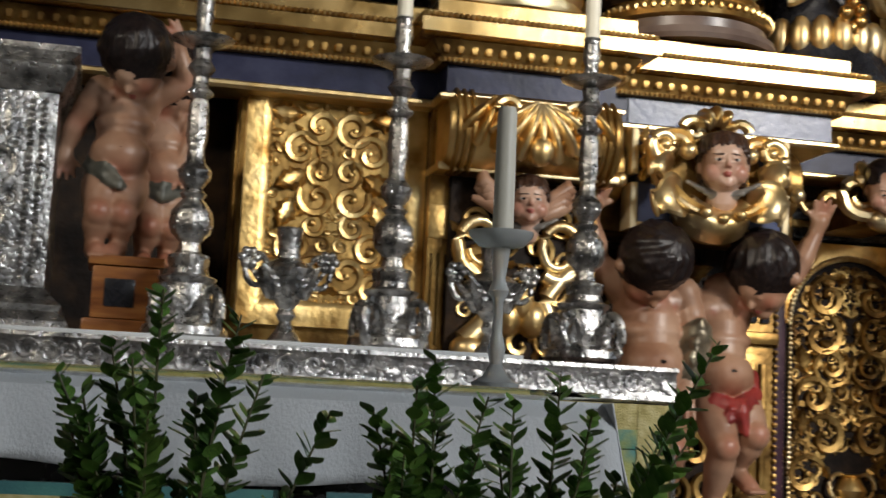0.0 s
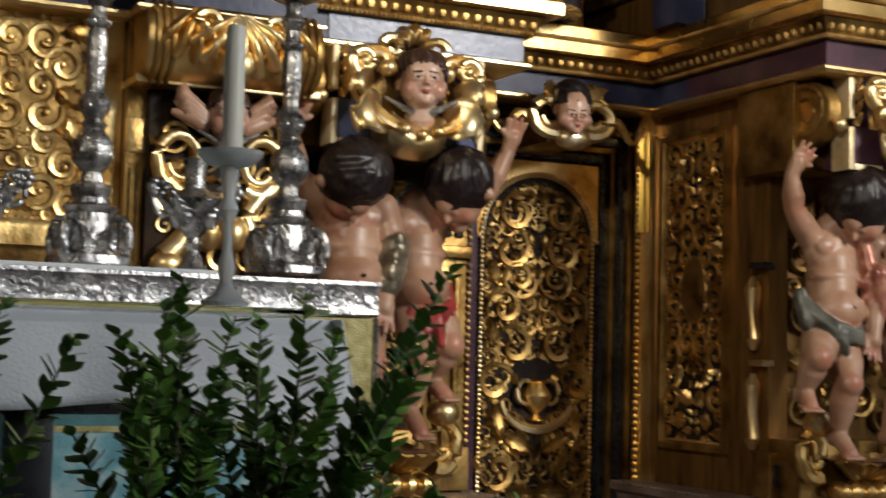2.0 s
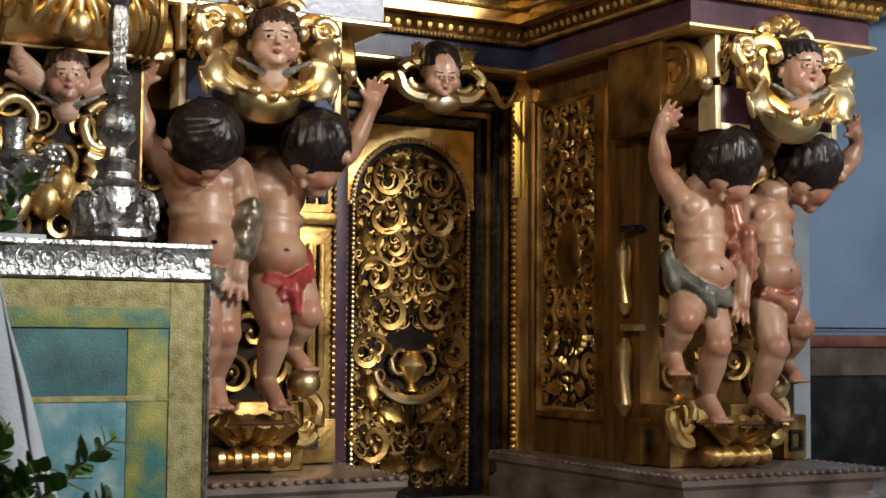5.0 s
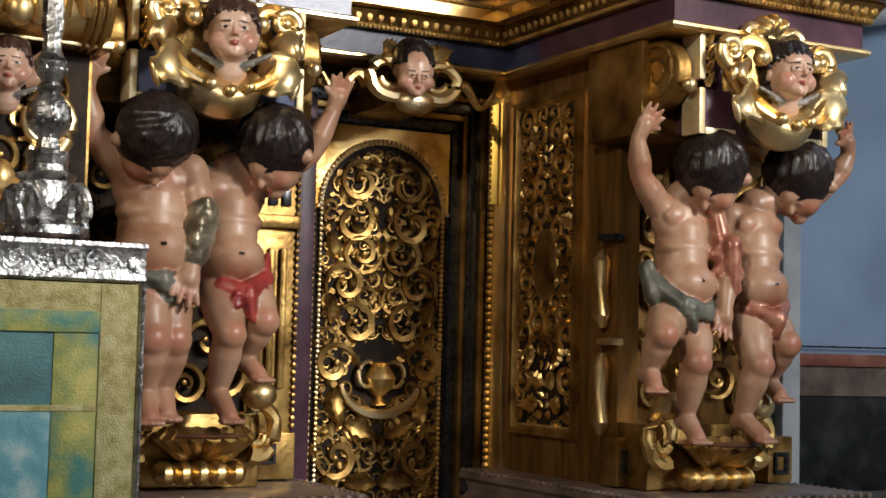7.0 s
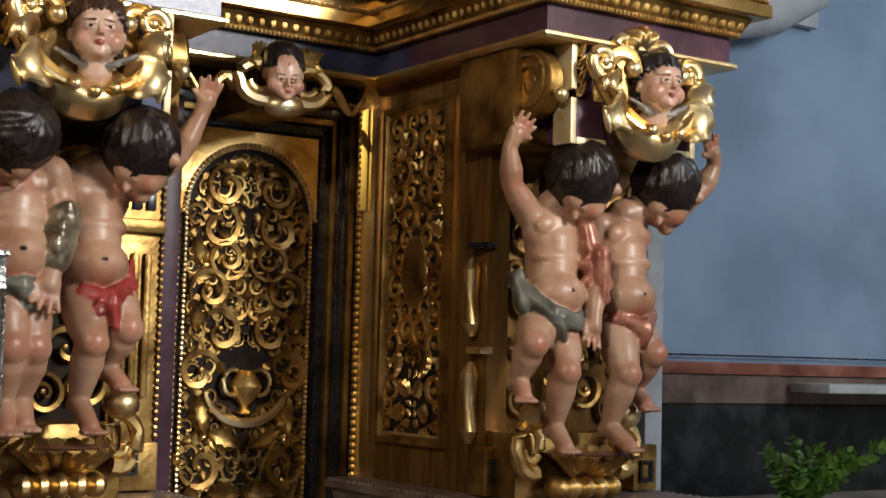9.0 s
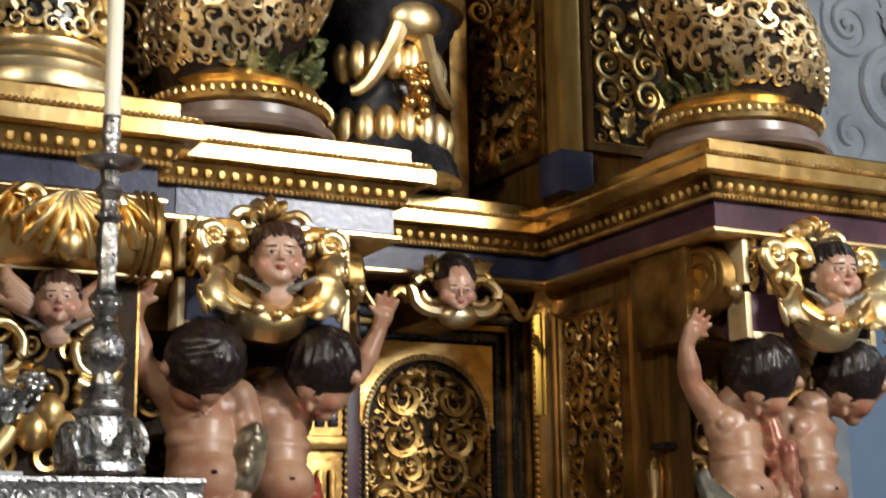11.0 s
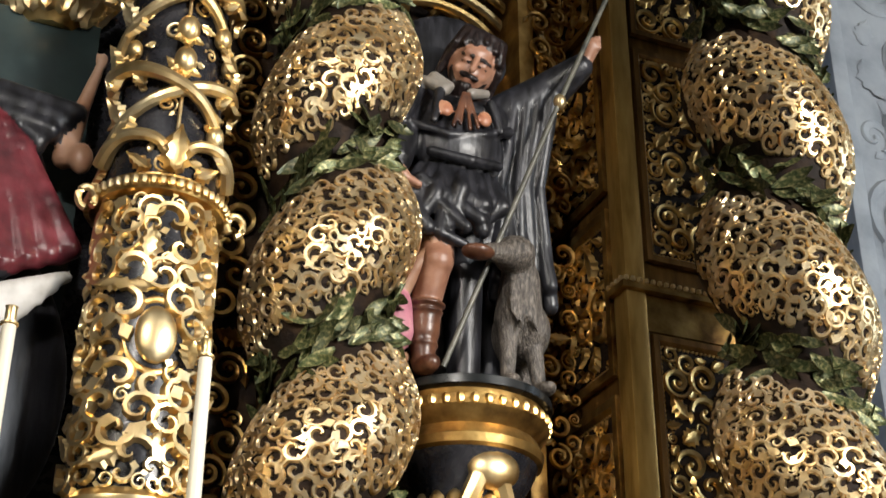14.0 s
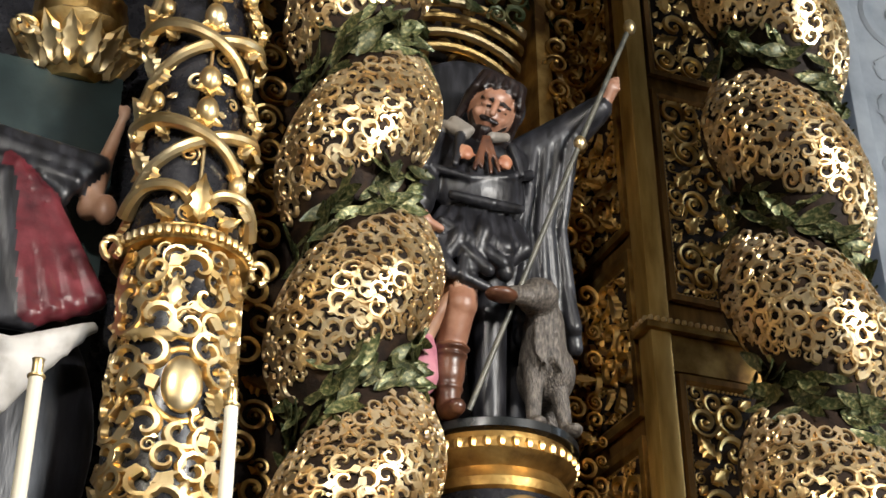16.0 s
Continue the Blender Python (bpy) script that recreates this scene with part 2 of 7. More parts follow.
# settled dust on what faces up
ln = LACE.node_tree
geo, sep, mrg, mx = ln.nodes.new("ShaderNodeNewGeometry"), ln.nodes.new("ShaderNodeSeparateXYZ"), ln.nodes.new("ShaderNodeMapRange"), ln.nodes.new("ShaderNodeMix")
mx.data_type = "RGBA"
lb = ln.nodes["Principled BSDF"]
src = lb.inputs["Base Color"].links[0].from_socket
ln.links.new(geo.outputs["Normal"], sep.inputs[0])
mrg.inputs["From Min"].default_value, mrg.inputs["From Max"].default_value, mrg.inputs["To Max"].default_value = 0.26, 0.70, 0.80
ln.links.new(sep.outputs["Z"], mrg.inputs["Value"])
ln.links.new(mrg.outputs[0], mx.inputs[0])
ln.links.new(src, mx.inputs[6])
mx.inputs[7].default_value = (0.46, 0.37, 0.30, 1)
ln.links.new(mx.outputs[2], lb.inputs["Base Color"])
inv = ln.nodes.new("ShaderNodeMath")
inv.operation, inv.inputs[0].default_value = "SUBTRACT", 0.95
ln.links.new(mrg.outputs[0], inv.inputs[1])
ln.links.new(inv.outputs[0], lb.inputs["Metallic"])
GLASS = bpy.data.materials.new("clear_glass")
GLASS.use_nodes = True
gb = GLASS.node_tree.nodes["Principled BSDF"]
gb.inputs["Transmission Weight"].default_value, gb.inputs["Roughness"].default_value = 1.0, 0.02
gb.inputs["Base Color"].default_value, gb.inputs["IOR"].default_value = (0.94, 0.99, 0.97, 1), 1.45


FROST = ramp_mat("clouded_dish_glass", [(0.78, 0.80, 0.78), (0.84, 0.86, 0.84), (0.90, 0.92, 0.90)], 8, 0.0, (0.12, 0.3), 0.1, 40)
FROST.node_tree.nodes["Principled BSDF"].inputs["Transmission Weight"].default_value = 0.55


# ---- builders ----
def thing(name, label, category, group="", kind="", at=(0, 0, 0), parent=None):
    """An Empty that carries a thing's parts; with a parent it is itself a part that has pieces."""
    ob = new(name)
    if parent is not None:
        ob.parent = parent
        return tagged(ob, label)
    ob.location = at
    ob.empty_display_size = 0.05
    return tagged(ob, label, category, group, kind)


def to_mesh(name, bm, mats, smooth=True):
    me = bpy.data.meshes.new(name)
    if isinstance(bm, tuple):
        me.from_pydata([tuple(map(float, v)) for v in bm[0]], [], [tuple(map(int, f)) for f in bm[1]])
        me.update()
        if len(bm) > 2:
            me.polygons.foreach_set("material_index", list(bm[2]))
    else:
        bmesh.ops.recalc_face_normals(bm, faces=bm.faces)
        bm.to_mesh(me)
        bm.free()
    if smooth:
        me.polygons.foreach_set("use_smooth", [True] * len(me.polygons))
        me.set_sharp_from_angle(angle=radians(38))
    for m in (mats if isinstance(mats, (list, tuple)) else [mats]):
        me.materials.append(m)
    return me


def part(name, bm, mat, parent=None, label="", kind="", smooth=True):
    """Links a bmesh, a (vertices, faces) pair or a mesh as one object under a thing; its points are in the world's metres."""
    me = bm if isinstance(bm, bpy.types.Mesh) else to_mesh(name, bm, mat, smooth)
    ob = new(name, me)
    if parent is not None:
        ob.parent = parent
        up, off = parent, Vector((0, 0, 0))
        while up is not None:
            off += Vector(up.location)
            up = up.parent
        ob.location = -off
    return tagged(ob, label, kind=kind)


def bbox(bm, x0, x1, y0, y1, z0, z1, bevel=0.004, rot=None):
    r = bmesh.ops.create_cube(bm, size=1)
    vs = r["verts"]
    m = Matrix.Translation(((x0 + x1) / 2, (y0 + y1) / 2, (z0 + z1) / 2)) @ Matrix.Diagonal((x1 - x0, y1 - y0, z1 - z0, 1))
    bmesh.ops.transform(bm, matrix=m, verts=vs)
    if rot is not None:
        bmesh.ops.transform(bm, matrix=rot, verts=vs)
    if bevel:
        es = {e for v in vs for e in v.link_edges}
        bmesh.ops.bevel(bm, geom=list(es), offset=bevel, segments=2, affect="EDGES", profile=0.6)
    return bm


def boxpart(name, dims, mat, parent=None, bevel=0.004, label="", kind=""):
    return part(name, bbox(bmesh.new(), *dims, bevel), mat, parent, label, kind)


def lathe(profile, at, n=32, lobes=0, depth=0.0):
    """A turned form: profile of (radius, height) pairs about the upright line through at; lobes flute it."""
    P = np.array(profile, float)
    a = np.linspace(0, 2 * np.pi, n, endpoint=False)
    k = 1 + (depth * np.abs(np.cos(a * lobes / 2)) if lobes else 0 * a)
    V = np.stack([at[0] + P[:, :1] * np.cos(a) * k, at[1] + P[:, :1] * np.sin(a) * k, at[2] + P[:, 1:] + 0 * a], -1).reshape(-1, 3)
    F = [(i * n + j, i * n + (j + 1) % n, (i + 1) * n + (j + 1) % n, (i + 1) * n + j) for i in range(len(P) - 1) for j in range(n)]
    F += [tuple(range(n))[::-1], tuple((len(P) - 1) * n + j for j in range(n))]
    return V, F


def sweep(profile, path, closed=False):
    """A moulding: profile of (outward, z) pairs carried along a plan line with mitred corners; outward is to the right of the line's way."""
    p = [Vector(q) for q in path]
    rows = []
    for i, q in enumerate(p):
        d0 = (p[i] - p[i - 1]).normalized() if i else None
        d1 = (p[i + 1] - p[i]).normalized() if i < len(p) - 1 else None
        n0 = Vector((d0.y, -d0.x)) if d0 else None
        n1 = Vector((d1.y, -d1.x)) if d1 else None
        if n0 is None or n1 is None:
            m = n0 or n1
        else:
            m = (n0 + n1).normalized()
            m = m / max(0.3, m.dot(n1))
        rows.append([(q.x + m.x * o, q.y + m.y * o, z) for o, z in profile])
    k = len(profile)
    V = [v for r in rows for v in r]
    F = [(i * k + j, i * k + j + 1, (i + 1) * k + j + 1, (i + 1) * k + j) for i in range(len(rows) - 1) for j in range(k - 1)]
    F += [tuple(range(k))[::-1], tuple((len(rows) - 1) * k + j for j in range(k))]
    return V, F


def join(meshes):
    V, F, o = [], [], 0
    for v, f in meshes:
        V.append(np.asarray(v, float))
        F += [tuple(int(i) + o for i in q) for q in f]
        o += len(v)
    return (np.concatenate(V) if V else np.zeros((0, 3))), F


def ball(c, r, n=8, m=5):
    """A small rounded lump, r a number or three radii."""
    r = np.array([r, r, r] if np.isscalar(r) else r, float)
    V = [(0, 0, 1)] + [(math.sin(math.pi * i / m) * math.cos(2 * math.pi * j / n), math.sin(math.pi * i / m) * math.sin(2 * math.pi * j / n), math.cos(math.pi * i / m)) for i in range(1, m) for j in range(n)] + [(0, 0, -1)]
    F = [(0, 1 + j, 1 + (j + 1) % n) for j in range(n)]
    F += [(1 + i * n + j, 1 + (i + 1) * n + j, 1 + (i + 1) * n + (j + 1) % n, 1 + i * n + (j + 1) % n) for i in range(m - 2) for j in range(n)]
    e = len(V) - 1
    F += [(e, 1 + (m - 2) * n + (j + 1) % n, 1 + (m - 2) * n + j) for j in range(n)]
    return np.array(V) * r + np.array(c), F


def beads(path, step, r, squash=(1, 1, 1)):
    """A row of beads along a line of points in space."""
    out = []
    pts = [Vector(p) for p in path]
    for a, b in zip(pts, pts[1:]):
        n = max(1, round((b - a).length / step))
        out += [ball(a.lerp(b, (i + 0.5) / n), (r * squash[0], r * squash[1], r * squash[2]), 6, 4) for i in range(n)]
    return join(out)


def tube(points, radii, n=8):
    """A tapered round bar through points."""
    P = [Vector(p) for p in points]
    rr = radii if not np.isscalar(radii) else [radii] * len(P)
    V, F = [], []
    up = Vector((0.13, 0.21, 1)).normalized()
    for i, p in enumerate(P):
        d = (P[min(i + 1, len(P) - 1)] - P[max(i - 1, 0)]).normalized()
        s = d.cross(up if abs(d.dot(up)) < 0.95 else Vector((1, 0, 0))).normalized()
        t = d.cross(s)
        V += [tuple(p + (s * math.cos(2 * math.pi * j / n) + t * math.sin(2 * math.pi * j / n)) * rr[i]) for j in range(n)]
    F = [(i * n + j, i * n + (j + 1) % n, (i + 1) * n + (j + 1) % n, (i + 1) * n + j) for i in range(len(P) - 1) for j in range(n)]
    F += [tuple(range(n))[::-1], tuple((len(P) - 1) * n + j for j in range(n))]
    return V, F


def scroll(turns=1.35, n=15, w=0.17, h=0.22, tail=True):
    """A carved C-scroll of about unit radius on the plane: ridge and two edges, with an eye in the middle and a leaf at its tail."""
    V, F = [], []
    for i in range(n + 1):
        s = i / n
        a = s * turns * 2 * math.pi
        r = 0.95 * (1 - s) ** 0.8 + 0.14
        ww = w * (0.55 + 0.75 * math.sin(math.pi * min(1, s * 0.9 + 0.1)))
        for o, z in ((ww, 0), (ww * 0.6, h), (-ww * 0.6, h * 0.8), (-ww, 0)):
            V.append(((r + o) * math.cos(a), (r + o) * math.sin(a), z))
    F += [(4 * i + j, 4 * i + 4 + j, 4 * i + 5 + j, 4 * i + 1 + j) for i in range(n) for j in range(3)]
    v, f = ball((0.13, 0.05, h * 0.6), (0.2, 0.2, h * 0.8), 6, 4)
    o = len(V)
    V = np.concatenate([np.array(V), v])
    F += [tuple(q + o for q in g) for g in f]
    if tail:
        o = len(V)
        L = np.array([(1.1, 0.1, 0), (1.45, -0.25, 0), (1.25, -0.9, h * 0.3), (0.9, -0.45, 0), (1.12, -0.3, h * 1.1)])
        V = np.concatenate([V, L])
        F += [(o, o + 4, o + 1), (o + 1, o + 4, o + 2), (o + 2, o + 4, o + 3), (o + 3, o + 4, o)]
    return V, F


def lace_scroll(turns, n=13, w=0.26, h=0.20):
    """A flat pierced scroll with square-cut edges, as in gilded openwork."""
    V, F = [], []
    for i in range(n + 1):
        s = i / n
        a = s * turns * 2 * math.pi
        r = 0.88 * (1 - s) ** 0.75 + 0.12
        ww = w * (0.6 + 0.5 * math.sin(math.pi * min(1, s + 0.1)))
        V += [((r + o) * math.cos(a), (r + o) * math.sin(a), z) for o, z in ((ww, -h), (ww * 0.45, h), (-ww * 0.45, h * 0.9), (-ww, -h))]
    F = [(4 * i + j, 4 * i + 4 + j, 4 * i + 5 + j, 4 * i + 1 + j) for i in range(n) for j in range(3)]
    o = len(V)
    V += [(0.95, 0.2, h), (1.5, -0.1, h), (1.25, -0.75, h), (0.8, -0.45, h), (0.95, 0.2, -h), (1.5, -0.1, -h), (1.25, -0.75, -h), (0.8, -0.45, -h)]
    F += [(o, o + 3, o + 2, o + 1)] + [(o + i, o + (i + 1) % 4, o + 4 + (i + 1) % 4, o + 4 + i) for i in range(4)]
    return np.array(V), F


LACES = [lace_scroll(1.0, 13, 0.25), lace_scroll(1.3, 15, 0.21), lace_scroll(0.75, 10, 0.28)]
SCROLLS = [scroll(1.35, 26), scroll(1.1, 22, 0.2), scroll(1.6, 30, 0.15)]


def lobe_leaf():
    """A carved acanthus leaf of unit length: midrib and lobed edges."""
    V, F = [], []
    n = 9
    for i in range(n + 1):
        s = i / n
        ww = 0.34 * math.sin(math.pi * s ** 0.8) * (0.75 + 0.35 * (i % 2)) + 0.02
        lift = 0.25 * s * s
        V += [(-ww, s, lift), (-ww * 0.5, s, 0.16 + lift), (0, s, 0.10 + lift), (ww * 0.5, s, 0.16 + lift), (ww, s, lift)]
    F = [(5 * i + j, 5 * i + j + 1, 5 * i + 6 + j, 5 * i + 5 + j) for i in range(n) for j in range(4)]
    return np.array(V), F


ACANTHUS = lobe_leaf()


def pack(w, h, sizes, rng, inside=None, gap=0.92, tries=900):
    """Circles of falling sizes thrown into a w x h field without overlap."""
    got = []
    C = np.zeros((0, 3))
    for r in sizes:
        for _ in range(tries):
            x, y = rng.uniform(r * 0.8, max(r * 0.81, w - r * 0.8)), rng.uniform(r * 0.8, max(r * 0.81, h - r * 0.8))
            if inside and not inside(x, y, r):
                continue
            if len(C) and np.any(np.hypot(C[:, 0] - x, C[:, 1] - y) < (C[:, 2] + r) * gap):
                continue
            C = np.vstack([C, (x, y, r)])
    return C


def ornament(C, rng, put, height=1.0, mirror_at=None, leaves=0.25, stock=None):
    """Scrolls and leaves on the circles C, carried onto a surface by put(u, v, h); mirror_at: also mirrored about that u."""
    out = []
    for x, y, r in C:
        kind = rng.random()
        base = ACANTHUS if kind < leaves else (stock or SCROLLS)[int(rng.integers(3))]
        V, F = base
        V = V.copy()
        if base is ACANTHUS:
            V = (V - (0, 0.5, 0)) * (1.9, 1.9, 1.3)
        a, s = rng.uniform(0, 6.283), r * 0.92
        if rng.random() < 0.5:
            V[:, 0] *= -1
            F = [q[::-1] for q in F]
        u = x + s * (V[:, 0] * math.cos(a) - V[:, 1] * math.sin(a))
        v = y + s * (V[:, 0] * math.sin(a) + V[:, 1] * math.cos(a))
        hh = V[:, 2] * s * height
        out.append((put(u, v, hh), F))
        if mirror_at is not None:
            out.append((put(2 * mirror_at - u, v, hh), [q[::-1] for q in F]))
    return join(out)


def flat(origin, ux, out):
    """Carries (u, v, h) onto an upright plane: u along ux, v up, h along out."""
    o, a, n = np.array(origin, float), np.array(ux, float), np.array(out, float)
    return lambda u, v, h: o + np.outer(u, a) + np.outer(v, (0, 0, 1)) + np.outer(h, n)


def frame_bars(x0, x1, z0, z1, w, put, t=0.03):
    """A rectangular raised frame on a plane, as four mitred bars with a sloped inner edge."""
    out = []
    prof = [(0, 0), (0, t), (w * 0.65, t), (w, t * 0.35), (w, 0)]
    cs = [(x0, z0, 1, 1), (x1, z0, -1, 1), (x1, z1, -1, -1), (x0, z1, 1, -1)]
    V, F = [], []
    for cx, cz, sx, sz in cs:
        for o, h in prof:
            V.append((cx + sx * o, cz + sz * o, h))
    k = len(prof)
    for i in range(4):
        j = (i + 1) % 4
        F += [(i * k + q, j * k + q, j * k + q + 1, i * k + q + 1) for q in range(k - 1)]
    V = np.array(V)
    return put(V[:, 0], V[:, 1], V[:, 2]), F


def bead_frame(x0, x1, z0, z1, put, step, r):
    pts = put(np.array([x0, x1, x1, x0, x0]), np.array([z0, z0, z1, z1, z0]), np.array([r * 0.3] * 5))
    return beads(pts, step, r)


def sculpt(name, prims, mats, voxel=0.014, smooth=4, label="", category="statue", group="", parent=None, blush=()):
    """A carved figure as one plain mesh: rounded lumps and tapered limbs melted together.
    prims: ('e', centre, radii, (rx, ry, rz), material) or ('c', start, end, r0, r1, material)."""
    V, F, o = [], [], 0
    for p in prims:
        if p[0] == "e":
            v, f = ball((0, 0, 0), p[2], 36, 24)
            m = Euler([radians(a) for a in p[3]]).to_matrix()
            v = v @ np.array(m).T + np.array(p[1])
        else:
            a, b = Vector(p[1]), Vector(p[2])
            pts, rad = [], []
            for i in range(-3, 12):
                if i < 0:
                    s = -p[3] * math.cos((i + 3) / 3 * math.pi / 2) * 0.98
                    pts.append(a + (b - a).normalized() * s)
                    rad.append(max(0.001, p[3] * math.sin((i + 3) / 3 * math.pi / 2)))
                elif i <= 8:
                    pts.append(a.lerp(b, i / 8))
                    rad.append(p[3] + (p[4] - p[3]) * i / 8)
                else:
                    s = p[4] * math.sin((i - 8) / 3 * math.pi / 2) * 0.98
                    pts.append(b + (b - a).normalized() * s)
                    rad.append(max(0.001, p[4] * math.cos((i - 8) / 3 * math.pi / 2)))
            v, f = tube(pts, rad, 26)
            f = [q[::-1] for q in f]
            v = np.array(v)
        V.append(np.asarray(v))
        F += [tuple(int(i) + o for i in q) for q in f]
        o += len(v)
    raw = bpy.data.meshes.new("raw")
    raw.from_pydata([tuple(map(float, v)) for v in np.concatenate(V)], [], F)
    tmp = bpy.data.objects.new("raw", raw)
    scene.collection.objects.link(tmp)
    r = tmp.modifiers.new("melt", "REMESH")
    r.mode, r.voxel_size = "VOXEL", voxel
    s = tmp.modifiers.new("soft", "SMOOTH")
    s.factor, s.iterations = 0.5, smooth
    dg = bpy.context.evaluated_depsgraph_get()
    me = bpy.data.meshes.new_from_object(tmp.evaluated_get(dg))
    bpy.data.objects.remove(tmp)
    n = len(me.polygons)
    cen = np.zeros(n * 3)
    me.polygons.foreach_get("center", cen)
    cen = cen.reshape(-1, 3)
    best, idx = np.full(n, 1e9), np.zeros(n, int)
    for p in prims:
        if p[0] == "e":
            m = np.array(Euler([radians(a) for a in p[3]]).to_matrix())
            q = (cen - np.array(p[1])) @ m / np.array(p[2] if not np.isscalar(p[2]) else [p[2]] * 3)
            d = (np.linalg.norm(q, axis=1) - 1) * (min(p[2]) if not np.isscalar(p[2]) else p[2])
        else:
            a, b = np.array(p[1], float), np.array(p[2], float)
            t = np.clip((cen - a) @ (b - a) / ((b - a) @ (b - a)), 0, 1)
            d = np.linalg.norm(cen - a - t[:, None] * (b - a), axis=1) - (p[3] + (p[4] - p[3]) * t)
        w = d < best
        best[w], idx[w] = d[w], p[-1]
    me.materials.clear()
    for m in mats:
        me.materials.append(m)
    me.polygons.foreach_set("material_index", idx.tolist())
    me.polygons.foreach_set("use_smooth", [True] * n)
    me.name = name
    if blush:
        nv = len(me.vertices)
        co = np.zeros(nv * 3)
        me.vertices.foreach_get("co", co)
        co = co.reshape(-1, 3)
        rosy = np.zeros(nv)
        for c, r in blush:
            rosy = np.maximum(rosy, np.exp(-((np.linalg.norm(co - np.array(c), axis=1) / r) ** 2)))
        me.attributes.new("blush", "FLOAT", "POINT").data.foreach_set("value", rosy)
    if parent is not None:
        return part(name, me, None, parent, label)
    return tagged(new(name, me), label, category, group)


def leaves_of(name, lv, mat, parent):
    """Carved leaves, each a part of its own."""
    for q in lv:
        part(name, q, mat, parent)

# ---- the large structure ----
def structure(name, dims, mat, label, bevel=0.0):
    return tagged(boxpart(name, dims, mat, None, bevel), label, "", "", "structure")


structure("floor", (-6, 12.3, -8.3, 7.3, -0.2, 0.0), STONE, "pale worn stone floor of the chapel")
structure("ceiling", (-6, 12.3, -8.3, 7.3, 12.0, 12.3), NAVE, "pale plaster ceiling high over the chapel")
structure("wall_west", (-6.3, -6, -8.3, 7.3, -0.2, 12.3), NAVE, "pale plaster side wall of the chapel")
structure("wall_north", (-6.3, 12.6, 7.0, 7.3, -0.2, 12.3), PLASTER, "blue-grey painted wall behind the altarpiece")


def wall_with_window(name, horizontal, at, lo, hi, w0, w1, z0, z1, label):
    bm = bmesh.new()
    for a, b, c, d in ((lo, w0, -0.2, 12.3), (w1, hi, -0.2, 12.3), (w0, w1, -0.2, z0), (w0, w1, z1, 12.3)):
        if horizontal:
            bbox(bm, a, b, at, at + 0.3, c, d, 0)
        else:
            bbox(bm, at, at + 0.3, a, b, c, d, 0)
    tagged(part(name, bm, NAVE), label, "", "", "structure")


wall_with_window("wall_south", True, -8.6, -6.3, 12.6, 6.6, 9.6, 4.0, 8.0, "pale plaster rear wall with a tall window opening")
wall_with_window("wall_east", False, 12.3, -8.3, 7.0, 1.2, 4.2, 4.4, 8.0, "pale plaster side wall with a tall window opening")

# the altarpiece's plan: outer line of its cornice
EDGE = [(-2.5, 5.36), (1.10, 5.36), (1.10, 5.20), (2.06, 5.20), (2.06, 5.42), (3.11, 5.42), (3.11, 6.06), (3.97, 6.06), (3.97, 4.74), (5.25, 4.74), (5.25, 6.98)]

body = thing("altarpiece_body", "dark gilded wooden carcass of the altarpiece", "altarpiece", kind="structure")
# near-black predella walls hold the shade of the gaps beside the carvings
for nm, d, m in (("predella_wall", (-2.5, 0.47, 5.86, 6.9, 0, 2.30), SHADEG), ("predella_wall", (0.472, 1.22, 5.68, 6.9, 0, 2.30), GOLDD), ("predella_wall", (1.222, 1.93, 5.56, 6.9, 0, 2.30), SHADEG),
                 ("predella_wall", (2.002, 2.95, 6.02, 6.9, 0, 2.30), SHADEG), ("door_recess", (2.952, 4.2, 6.60, 6.9, 0, 2.38), SHADEG),
                 ("wing_wall", (4.20, 5.06, 5.42, 6.98, 0.0, 2.30), WOODG),
                 ("upper_wall", (-2.5, 4.02, 6.90, 6.98, 2.3, 9.0), GOLDD), ("upper_wing", (4.05, 5.15, 5.92, 6.98, 2.50, 9.0), WOODG),
                 ("cornice_core", (-2.5, 2.0, 5.6, 6.9, 2.302, 2.47), SHADEG), ("cornice_core", (2.002, 3.0, 5.56, 6.9, 2.302, 2.47), SHADEG),
                 ("cornice_core", (3.002, 4.1, 6.2, 6.9, 2.382, 2.47), SHADEG), ("cornice_core", (4.102, 5.12, 4.9, 6.9, 2.302, 2.47), SHADEG)):
    boxpart(nm, d, m, body, 0.003)

ent = thing("entablature", "gilded cornice with egg moulding over a blue-purple frieze", "cornice", kind="structure")
CORONA = [(-0.10, 2.345), (-0.012, 2.345), (0, 2.352), (0, 2.405), (-0.008, 2.41), (-0.02, 2.41), (-0.02, 2.435), (-0.06, 2.435), (-0.075, 2.44), (-0.075, 2.50), (-0.085, 2.51), (-0.50, 2.515), (-0.50, 2.345)]
part("cornice_slab", sweep(CORONA, EDGE), CORNG, ent)
part("egg_moulding_ground", sweep([(-0.30, 2.262), (-0.115, 2.262), (-0.10, 2.27), (-0.10, 2.28), (-0.085, 2.30), (-0.06, 2.343), (-0.30, 2.343)], EDGE), GOLDD, ent)
fr = sweep([(-0.32, 2.150), (-0.135, 2.150), (-0.135, 2.262), (-0.32, 2.262)], EDGE)
part("frieze", fr, BLUE, ent, "dark blue painted frieze band")
part("frieze", sweep([(-0.32, 2.152), (-0.131, 2.152), (-0.131, 2.26), (-0.32, 2.26)], [(3.97, 5.9)] + EDGE[8:]), PURPLE, ent, "dark purple painted frieze band")
